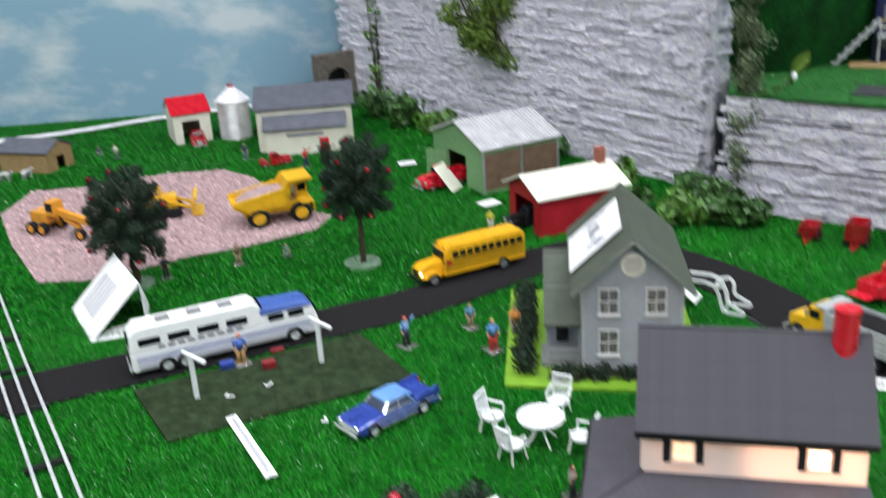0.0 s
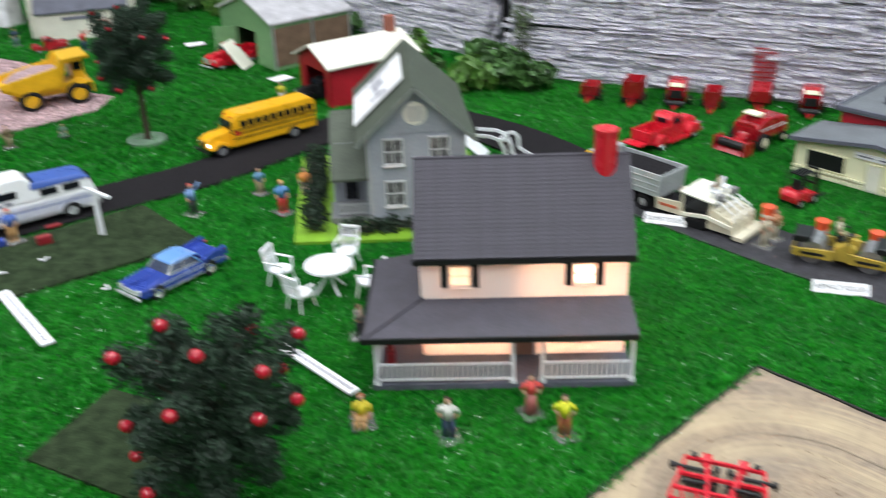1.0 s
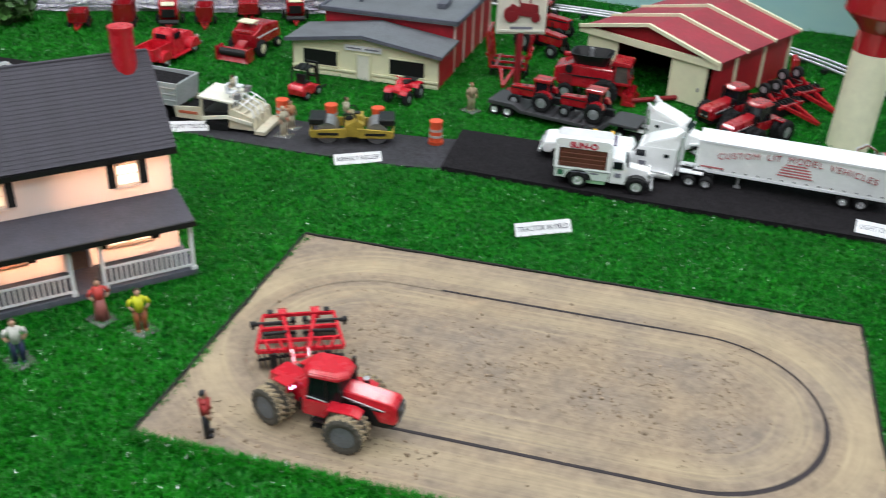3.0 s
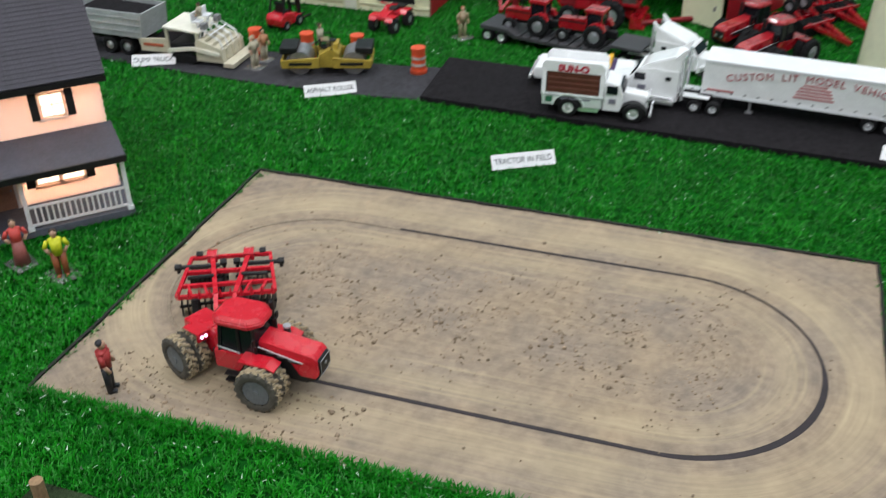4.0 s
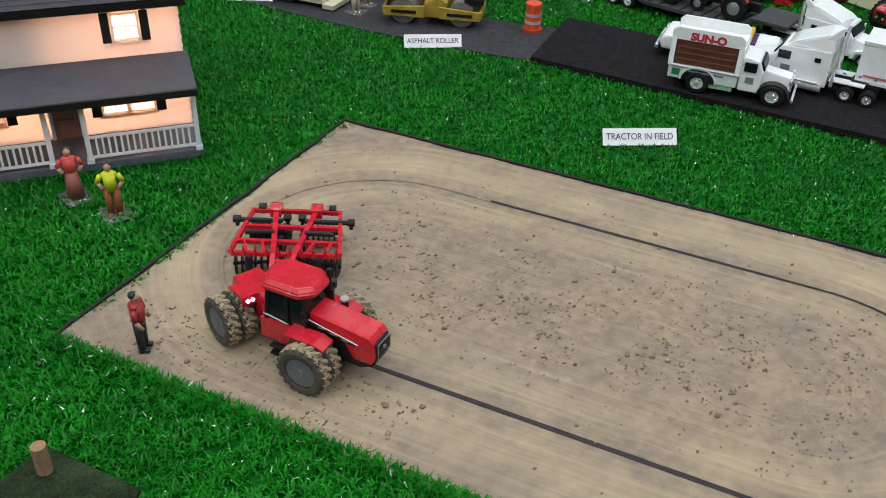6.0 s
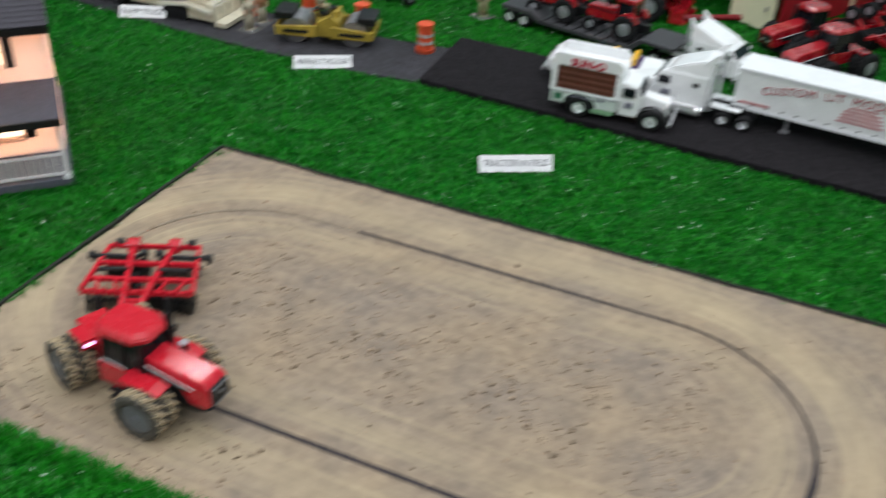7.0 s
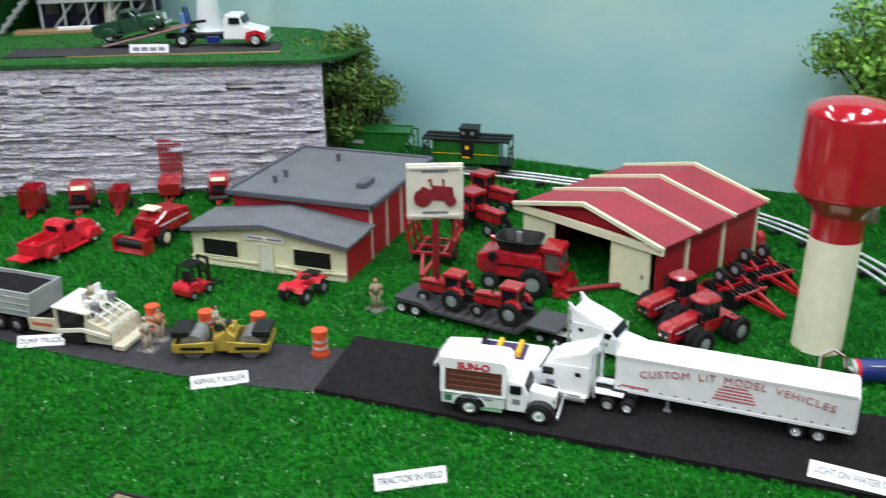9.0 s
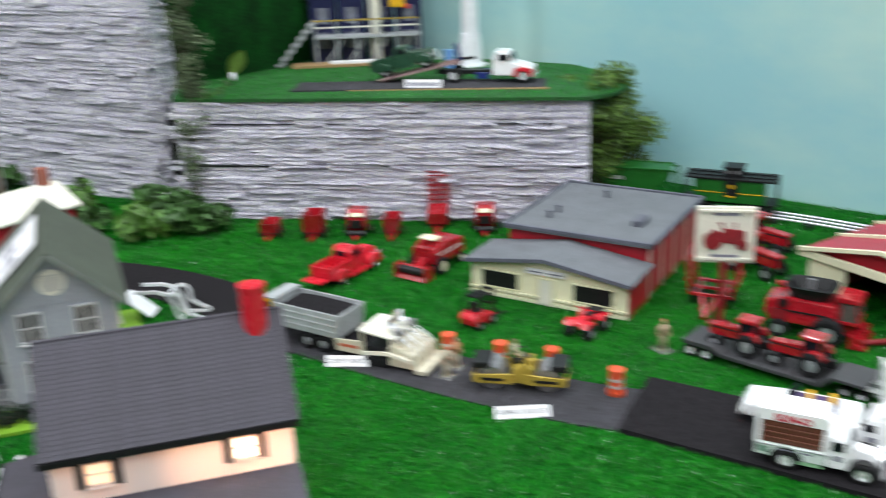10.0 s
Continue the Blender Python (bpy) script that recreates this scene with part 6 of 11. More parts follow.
def field_tractor(x, y, rz, bend):
    """Dusty articulated tractor at work: cab set over the front axle, steep black nose, duals all round."""
    v = thing("field_tractor", x, y, rz, "bright red articulated toy tractor with dusty dual tyres", "tractor", z=FZ)
    body, hw = red_bright, 0.0112
    bm = B()
    prism(bm, [(0.020, 0.0395), (0.046, 0.0345), (0.054, 0.0215), (0.0670, 0.0215), (0.0690, 0.0255), (0.0680, 0.0380), (0.0645, 0.0412), (0.020, 0.0468)], -hw, hw, 0.0022, lambda z_: 1.0 if z_ < 0.037 else 0.88)
    hood = part("hood", bm, body, v, "glossy red sloping hood", smooth=False)
    bm = B()
    prism(bm, [(0.0680, 0.0225), (0.0703, 0.0262), (0.0697, 0.0362), (0.0677, 0.0378)], -0.0082, 0.0082, 0.0009)
    part("grille", bm, black, hood, "black rounded grille")
    bm = B()
    for zz, ww in ((0.0368, 0.0150), (0.0248, 0.0138)):
        box(bm, (0.0704, 0, zz), (0.0005, ww, 0.0004))
    for sy in (-1, 1):
        bar(bm, (0.0702, sy * 0.0076, 0.0248), (0.0704, sy * 0.0076, 0.0366), 0.0004)
    part("grille_trim", bm, grey_plastic, hood)
    lamp(hood, 0.0706, 0.0, 0.0315, 0.0014, grey_plastic)
    bm = B()
    prism(bm, [(0.016, 0.018), (0.058, 0.016), (0.068, 0.0205), (0.055, 0.0235), (0.047, 0.0350), (0.018, 0.0405)], -0.0102, 0.0102, 0.001)
    box(bm, (-0.004, 0, 0.020), (0.034, 0.013, 0.013), 0.001)
    cyl(bm, (-0.006, 0, 0.020), 0.006, 0.022, "z", 12)
    part("frame", bm, black, v, "black engine frame")
    bm = B()
    prism(bm, [(-0.058, 0.020), (-0.008, 0.018), (-0.008, 0.040), (-0.016, 0.044), (-0.030, 0.036), (-0.056, 0.034)], -0.0105, 0.0105, 0.0014)
    part("rear_frame", bm, body, v, "red rear frame")
    # cab
    bm = B()
    prism(bm, [(-0.010, 0.031), (0.021, 0.031), (0.0225, 0.044), (0.019, 0.0595), (-0.0075, 0.0595)], -0.0128, 0.0128, 0.001, lambda z_: 1.0 if z_ < 0.045 else 0.93)
    cab = part("cab", bm, dark_glass, v, "dark tinted cab")
    bm = B()
    oct_ = [(-0.015, 0.009), (-0.009, 0.0162), (0.018, 0.0162), (0.0265, 0.0085), (0.0265, -0.0085), (0.018, -0.0162), (-0.009, -0.0162), (-0.015, -0.009)]
    rows = [[bm.verts.new((0.006 + (x_ - 0.006) * f, y_ * f, z_)) for x_, y_ in oct_] for z_, f in ((0.0580, 0.97), (0.0600, 1.0), (0.0622, 0.97), (0.0648, 0.80))]
    for lo_, hi_ in zip(rows, rows[1:]):
        for i in range(8):
            bm.faces.new((lo_[i], lo_[(i + 1) % 8], hi_[(i + 1) % 8], hi_[i]))
    bm.faces.new(rows[-1])
    bm.faces.new(rows[0][::-1])
    bmesh.ops.recalc_face_normals(bm, faces=bm.faces[:])
    bmesh.ops.bevel(bm, geom=bm.edges[:], offset=0.0009, segments=2, affect="EDGES")
    part("cab_roof", bm, body, cab, "red eight-sided cab roof")
    for sy in (-1, 1):
        for xx, tx in ((-0.010, -0.0072), (0.007, 0.007), (0.0215, 0.0192)):
            bm = B()
            bar(bm, (xx, sy * 0.0130, 0.031), (tx, sy * 0.0120, 0.0595), 0.0022)
            part("cab_post", bm, black, cab)
        bm = B()
        prism(bm, [(-0.014, 0.018), (0.006, 0.017), (0.010, 0.024), (0.010, 0.0335), (-0.014, 0.0335)], sy * 0.0085, sy * 0.0146, 0.0009)
        part("cab_sill", bm, body, cab, "red panel under the door")
        bm = B()
        bar(bm, (-0.011, sy * 0.0139, 0.0372), (0.008, sy * 0.0139, 0.0345), 0.0004, 0.0010)
        part("door_line", bm, white, cab, "thin white line")
        bm = B()
        prism(bm, [(0.022, 0.0393), (0.052, 0.0335), (0.057, 0.0345), (0.022, 0.0418)], sy * (hw - 0.0002), sy * (hw + 0.0005))
        part("hood_decal", bm, black, hood, "black side decal")
        bm = B()
        bar(bm, (0.022, sy * (hw + 0.0005), 0.0424), (0.058, sy * (hw + 0.0005), 0.0352), 0.0004, 0.0007)
        part("hood_line", bm, white, hood)
        for q in range(3):
            slab("decal_bar", hood, (0.032 + q * 0.0085, sy * (hw + 0.0006), 0.0390 - q * 0.0017), (0.0060, 0.0004, 0.0009), grey_plastic)
        # front fender: a flat shelf that slopes out over the tyres
        bm = B()
        prism(bm, [(0.008, 0.030), (0.012, 0.0365), (0.034, 0.0365), (0.041, 0.0335), (0.041, 0.0325), (0.034, 0.0350), (0.0135, 0.0350), (0.010, 0.0295)], sy * 0.0125, sy * 0.0255, 0.0004)
        part("front_fender", bm, body, v, "red front fender")
        bm = B()
        prism(bm, [(-0.042, 0.037), (-0.039, 0.0405), (-0.022, 0.0415), (-0.022, 0.0405), (-0.038, 0.039)], sy * 0.0100, sy * 0.0215, 0.0005)
        prism(bm, [(-0.0225, 0.034), (-0.0205, 0.034), (-0.0205, 0.0415), (-0.0225, 0.0415)], sy * 0.0100, sy * 0.0215, 0.0004)
        rf_ = part("rear_fender", bm, body, v, "red rear fender")
        for q in (0.0145, 0.0180):
            bm = B()
            cyl(bm, (-0.0200, sy * q, 0.0380), 0.0013, 0.0012, "x", 10)
            part("fender_lamp", bm, violet_lamp if sy < 0 else chrome, rf_, "small lamp")
        for q in range(2):
            slab("cab_step", v, (0.000, sy * 0.0158, 0.009 + q * 0.006), (0.011, 0.005, 0.001), black)
        bm = B()
        bar(bm, (0.0225, sy * 0.0140, 0.042), (0.0230, sy * 0.0185, 0.050), 0.0008)
        box(bm, (0.0230, sy * 0.0188, 0.0505), (0.0016, 0.0032, 0.0055), 0.0004)
        part("mirror", bm, black, v)
    bm = B()
    cyl(bm, (0.0225, 0.0138, 0.052), 0.0017, 0.028, "z", 10)
    cyl(bm, (0.0225, 0.0138, 0.045), 0.0028, 0.012, "z", 12)
    part("exhaust_stack", bm, black, v)
    bm = B()
    cyl(bm, (0.034, 0.0128, 0.043), 0.0027, 0.006, "z", 12)
    part("air_cleaner", bm, black, v)
    bm = B()
    cyl(bm, (0.034, 0.0128, 0.0466), 0.0030, 0.0014, "z", 12)
    part("air_cleaner_cap", bm, silver, v)
    for sy in (-1, 1):
        for q in range(3):
            bm = B()
            rod(bm, (0.018 + q * 0.006, sy * 0.0105, 0.0325), (0.026 + q * 0.007, sy * 0.0108, 0.024), 0.0009, 6)
            part("engine_pipe", bm, black if q != 1 else silver, v)
    for xx in (0.029, -0.037):
        for sy in (-1, 1):
            for yy in (0.0178, 0.0295):
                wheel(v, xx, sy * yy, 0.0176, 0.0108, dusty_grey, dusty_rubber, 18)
    for ch in v.children:
        if ch.name.startswith("rear") or (ch.name.startswith("wheel") and ch.matrix_basis.translation.x < 0):
            ch.matrix_basis = pose(-0.004, 0, 0, 0, 0, bend) @ pose(0.004, 0, 0) @ ch.matrix_basis
    return v


def disc_harrow():
    v = thing("disc_harrow", 0.449, 0.583, 90 - 115, "red toy disc harrow with black gangs behind the tractor", "disc harrow")
    v.matrix_basis = pose(0.4355, 0.5410, FZ, 0, 0, -125)
    # x runs along the pull, y across the width; the frame widens to the front
    wide = {-0.046: 0.047, -0.014: 0.050, 0.014: 0.053, 0.036: 0.056}
    for xx, hw in wide.items():
        bm = B()
        bar(bm, (xx, -hw, 0.030), (xx, hw, 0.030), 0.004, 0.0045)
        part("cross_tube", bm, red_bright, v)
    for s in (-1, 1):
        bm = B()
        bar(bm, (-0.046, s * 0.047, 0.031), (0.036, s * 0.056, 0.031), 0.004, 0.004)
        part("side_tube", bm, red_bright, v)
        bm = B()
        bar(bm, (-0.044, s * 0.022, 0.033), (0.040, s * 0.011, 0.033), 0.0055, 0.005)
        part("main_beam", bm, red_bright, v)
        bm = B()
        bar(bm, (0.040, s * 0.011, 0.032), (0.086, s * 0.007, 0.026), 0.005, 0.006)
        part("drawbar_rail", bm, red_bright, v)
        bm = B()
        prism(bm, [(-0.052, 0.028), (-0.036, 0.028), (-0.036, 0.038), (-0.044, 0.041), (-0.052, 0.038)], s * 0.022 - 0.0062, s * 0.022 + 0.0062, 0.001)
        part("lift_box", bm, red_bright, v)
        for yy in (0.024, 0.042):
            bm = B()
            bar(bm, (0.016, s * (yy + 0.003), 0.031), (0.036, s * (yy - 0.003), 0.031), 0.003, 0.0035)
            part("short_brace", bm, red_bright, v)
        bm = B()
        rod(bm, (0.058, s * 0.034, 0.004), (0.048, s * 0.034, 0.034), 0.0042, 10)
        part("stand_tube", bm, black, v, "black upright tube")
    bm = B()
    for q in (0.050, 0.066):
        box(bm, (q, 0, 0.030), (0.004, 0.016, 0.004))
    part("drawbar_rung", bm, red_bright, v)
    bm = B()
    prism(bm, [(0.078, 0.022), (0.094, 0.020), (0.094, 0.026), (0.078, 0.030)], -0.009, 0.009, 0.001)
    part("tongue", bm, red_bright, v)
    me = shared(("harrow_tooth",), lambda: (cyl(B(), (0, 0, 0.005), 0.0024, 0.011, "z", 6, r2=0.0006), [red_bright]))
    for q in range(10):
        piece("tooth", me, v, pose(0.039, -0.053 + q * 0.0118, 0.030))
    for gx, an, hw in ((-0.030, 8, 0.023), (0.026, -8, 0.026)):
        for s in (-1, 1):
            g = part("gang", rod(B(), (0, -hw, 0), (0, hw, 0), 0.0020), black, v, at=pose(gx, s * (hw + 0.004), 0.0125, 0, 0, an * s))
            me = shared(("disc_blade",), lambda: (cyl(B(), (0, 0, 0), 0.0120, 0.0012, "y", 18, r2=0.0108), [black]))
            for q in range(8):
                piece("disc_blade", me, g, pose(0, -hw + 0.003 + q * (2 * hw - 0.006) / 7, 0))
    for s in (-1, 1):
        bm = B()
        rod(bm, (-0.024, s * 0.058, 0.032), (-0.024, s * 0.012, 0.032), 0.0028, 8)
        part("hydraulic_cylinder", bm, black, v)
        bm = B()
        rod(bm, (0.004, s * 0.016, 0.036), (0.006, s * 0.046, 0.036), 0.0026, 8)
        part("hydraulic_cylinder", bm, black, v)
        for xx, yy in ((-0.050, 0.038), (-0.024, 0.061), (-0.030, 0.008)):
            bm = B()
            cyl(bm, (xx, s * yy, 0.0325), 0.0042, 0.0075, "y", 10)
            box(bm, (xx, s * yy, 0.0295), (0.004, 0.004, 0.010), 0.0006)
            part("caster", bm, black, v)
        wheel(v, -0.003, s * 0.012, 0.0125, 0.007, dusty_grey, rubber)
    resize(v, 0.72)


def combine(x, y, rz, s=1.0):
    """Combine harvester with a flared grain tank, glazed cab in front and a short header."""
    v = thing("combine_harvester", x, y, rz, "red toy combine harvester with black grain tank and header", "combine")
    k = s
    bm = B()
    prism(bm, [(-0.066 * k, 0.034 * k), (-0.058 * k, 0.022 * k), (0.022 * k, 0.020 * k), (0.030 * k, 0.032 * k), (0.028 * k, 0.056 * k), (-0.040 * k, 0.058 * k), (-0.066 * k, 0.050 * k)], -0.028 * k, 0.028 * k, 0.003, lambda z_: 1.0 if z_ < 0.045 * k else 0.88)
    body = part("body", bm, red, v, "red rounded harvester body")
    rows = []
    bm = B()
    for zz, f, hx in ((0.056, 0.80, 0.026), (0.066, 1.0, 0.031), (0.074, 1.12, 0.035), (0.074, 1.02, 0.032), (0.060, 0.74, 0.023)):
        ring = []
        for q in range(16):
            a = 2 * math.pi * q / 16
            cx_, sy_ = math.cos(a), math.sin(a)
            ex = lambda c_: math.copysign(abs(c_) ** 0.5, c_)
            ring.append(bm.verts.new((-0.010 * k + ex(cx_) * hx * k, ex(sy_) * 0.025 * f * k, zz * k)))
        rows.append(ring)
    for lo_, hi_ in zip(rows, rows[1:]):
        for q in range(16):
            bm.faces.new((lo_[q], lo_[(q + 1) % 16], hi_[(q + 1) % 16], hi_[q]))
    bm.faces.new(rows[-1])
    bmesh.ops.recalc_face_normals(bm, faces=bm.faces[:])
    tank = part("grain_tank", bm, black, v, "black flared grain tank")
    bm = B()
    cyl(bm, (-0.012 * k, 0.004 * k, 0.072 * k), 0.004 * k, 0.014 * k, "z", 10)
    part("fill_auger", bm, grey_plastic, tank)
    bm = B()
    prism(bm, [(0.030 * k, 0.032 * k), (0.052 * k, 0.032 * k), (0.057 * k, 0.044 * k), (0.051 * k, 0.062 * k), (0.030 * k, 0.062 * k)], -0.019 * k, 0.019 * k, 0.001)
    cb = part("cab", bm, mat("smoky_cab_glass", (0.10, 0.085, 0.075), 0.12, var=0.3, scale=90, spec=0.6), v, "smoky glazed cab")
    bm = B()
    prism(bm, [(0.024 * k, 0.061 * k), (0.057 * k, 0.061 * k), (0.055 * k, 0.067 * k), (0.026 * k, 0.069 * k)], -0.022 * k, 0.022 * k, 0.0015)
    part("cab_roof", bm, red, cb, "red cab roof")
    slab("cab_sill", cb, (0.043 * k, 0, 0.032 * k), (0.030 * k, 0.042 * k, 0.005 * k), red, 0.001)
    for s1 in (-1, 1):
        for xx, tx in ((0.031, 0.031), (0.0555, 0.051)):
            bm = B()
            bar(bm, (xx * k, s1 * 0.0192 * k, 0.034 * k), (tx * k, s1 * 0.0192 * k, 0.062 * k), 0.0022 * k)
            part("cab_post", bm, red, cb)
        slab("side_decal", body, (-0.018 * k, s1 * 0.0284 * k, 0.040 * k), (0.066 * k, 0.001, 0.0022 * k), black)
        slab("side_panel", body, (-0.046 * k, s1 * 0.0282 * k, 0.034 * k), (0.022 * k, 0.0014, 0.014 * k), red_dk, 0.0006)
        bm = B()
        cyl(bm, (-0.042 * k, s1 * 0.0275 * k, 0.050 * k), 0.0065 * k, 0.004 * k, "y", 14)
        part("air_screen", bm, black, body, "black round air screen")
    bm = B()
    bar(bm, (0.026 * k, 0, 0.026 * k), (0.054 * k, 0, 0.012 * k), 0.022 * k, 0.014 * k)
    part("feeder_house", bm, red, v)
    bm = B()
    prism(bm, [(0.048 * k, 0.002), (0.070 * k, 0.002), (0.064 * k, 0.008 * k), (0.056 * k, 0.010 * k), (0.052 * k, 0.022 * k), (0.048 * k, 0.022 * k)], -0.034 * k, 0.034 * k, 0.001)
    cyl(bm, (0.060 * k, 0, 0.0125 * k), 0.0055 * k, 0.062 * k, "y", 12)
    part("header", bm, red, v, "red grain header")
    bm = B()
    rod(bm, (0.004 * k, 0.030 * k, 0.056 * k), (-0.060 * k, 0.024 * k, 0.058 * k), 0.0042 * k, 12)
    part("unloading_auger", bm, red, v)
    wheels(v, (0.020 * k,), 0.036 * k, 0.0205 * k, 0.016 * k, silver, rubber, 14)
    wheels(v, (-0.045 * k,), 0.029 * k, 0.013 * k, 0.010 * k, silver, rubber, 12)
    return v


def old_combine():
    v = thing("pull_combine", 0.925, 1.335, 205, "older red toy combine with cream seat canopy", "combine")
    bm = B()
    prism(bm, [(-0.06, 0.018), (0.028, 0.016), (0.032, 0.04), (0.0, 0.052), (-0.052, 0.046)], -0.024, 0.024, 0.003)
    part("body", bm, red, v)
    bm = B()
    box(bm, (0.012, 0, 0.058), (0.022, 0.030, 0.003), 0.001)
    for s in (-1, 1):
        bar(bm, (0.004, s * 0.012, 0.046), (0.004, s * 0.012, 0.058), 0.002)
    part("canopy", bm, cream, v, "cream operator canopy")
    slab("platform", v, (0.022, 0, 0.043), (0.02, 0.034, 0.003), red)
    bm = B()
    bar(bm, (0.026, 0, 0.024), (0.058, 0, 0.012), 0.018, 0.012)
    part("feeder_house", bm, red, v)
    bm = B()
    prism(bm, [(0.052, 0.002), (0.072, 0.002), (0.064, 0.010), (0.058, 0.022), (0.052, 0.022)], -0.030, 0.030, 0.001)
    part("header", bm, red, v)
    bm = B()
    cyl(bm, (0.064, 0, 0.016), 0.0065, 0.052, "y", 12)
    part("reel", bm, black, v, "black header reel")
    for s in (-1, 1):
        slab("header_end", v, (0.062, s * 0.030, 0.014), (0.024, 0.003, 0.024), red, 0.001)
    slab("side_line", v, (-0.012, 0.0245, 0.034), (0.07, 0.001, 0.0016), white)
    slab("side_line", v, (-0.012, -0.0245, 0.034), (0.07, 0.001, 0.0016), white)
    wheels(v, (0.018,), 0.028, 0.0145, 0.010, cream, rubber, 12)
    wheels(v, (-0.045,), 0.024, 0.009, 0.007, cream, rubber, 0)


def pickup(x, y, rz, material, label, z=0.0, s=1.0, name="pickup_truck", bed=True):
    """Rounded old pickup truck."""
    v = thing(name, x, y, rz, label, "pickup truck", z=z)
    k = s
    bm = B()
    prism(bm, [(0.016 * k, 0.014 * k), (0.066 * k, 0.013 * k), (0.070 * k, 0.020 * k), (0.068 * k, 0.034 * k), (0.058 * k, 0.039 * k), (0.016 * k, 0.041 * k)], -0.015 * k, 0.015 * k, 0.004 * k, lambda z_: 1.0 if z_ < 0.03 * k else 0.8)
    part("hood", bm, material, v)
    bm = B()
    prism(bm, [(-0.020 * k, 0.012 * k), (0.020 * k, 0.012 * k), (0.018 * k, 0.040 * k), (0.008 * k, 0.056 * k), (-0.012 * k, 0.057 * k), (-0.020 * k, 0.050 * k)], -0.024 * k, 0.024 * k, 0.004 * k, lambda z_: 1.0 if z_ < 0.04 * k else 0.84)
    cb = part("cab", bm, material, v)
    slab("windscreen", cb, (0.0145 * k, 0, 0.047 * k), (0.003 * k, 0.034 * k, 0.011 * k), dark_glass, 0.0005, m=pose(0.0155 * k, 0, 0.0475 * k, 0, -32, 0))
    slab("rear_window", cb, (-0.02 * k, 0, 0.046 * k), (0.003 * k, 0.022 * k, 0.008 * k), dark_glass)
    for sy in (-1, 1):
        slab("side_window", cb, (-0.002 * k, sy * 0.0218 * k, 0.046 * k), (0.018 * k, 0.003 * k, 0.010 * k), dark_glass, 0.0005)
        for xx in (0.046, -0.048):
            bm = B()
            pr = [(math.cos(a) * 0.0185 * k + xx * k, 0.012 * k + math.sin(a) * 0.0185 * k) for a in [math.pi * q / 8 for q in range(9)]]
            prism(bm, pr, sy * 0.013 * k, sy * 0.030 * k, 0.003 * k)
            part("fender", bm, material, v)
        slab("running_board", v, (0.0, sy * 0.026 * k, 0.011 * k), (0.06 * k, 0.008 * k, 0.003 * k), material, 0.0006)
        lamp(v, 0.064 * k, sy * 0.021 * k, 0.026 * k, 0.0042 * k, chrome)
    if bed:
        bm = B()
        for sy in (-1, 1):
            box(bm, (-0.050 * k, sy * 0.020 * k, 0.028 * k), (0.058 * k, 0.003 * k, 0.022 * k), 0.0008)
        box(bm, (-0.022 * k, 0, 0.028 * k), (0.003 * k, 0.040 * k, 0.022 * k))
        box(bm, (-0.0785 * k, 0, 0.028 * k), (0.003 * k, 0.040 * k, 0.022 * k))
        box(bm, (-0.050 * k, 0, 0.0185 * k), (0.058 * k, 0.040 * k, 0.003 * k))
        part("cargo_bed", bm, material, v)
    slab("grille", v, (0.0705 * k, 0, 0.025 * k), (0.002 * k, 0.018 * k, 0.014 * k), chrome, 0.0006)
    slab("bumper", v, (0.0745 * k, 0, 0.0125 * k), (0.003 * k, 0.050 * k, 0.005 * k), chrome, 0.001)
    wheels(v, (0.046 * k, -0.048 * k), 0.0235 * k, 0.0125 * k, 0.008 * k, chrome)
    return v


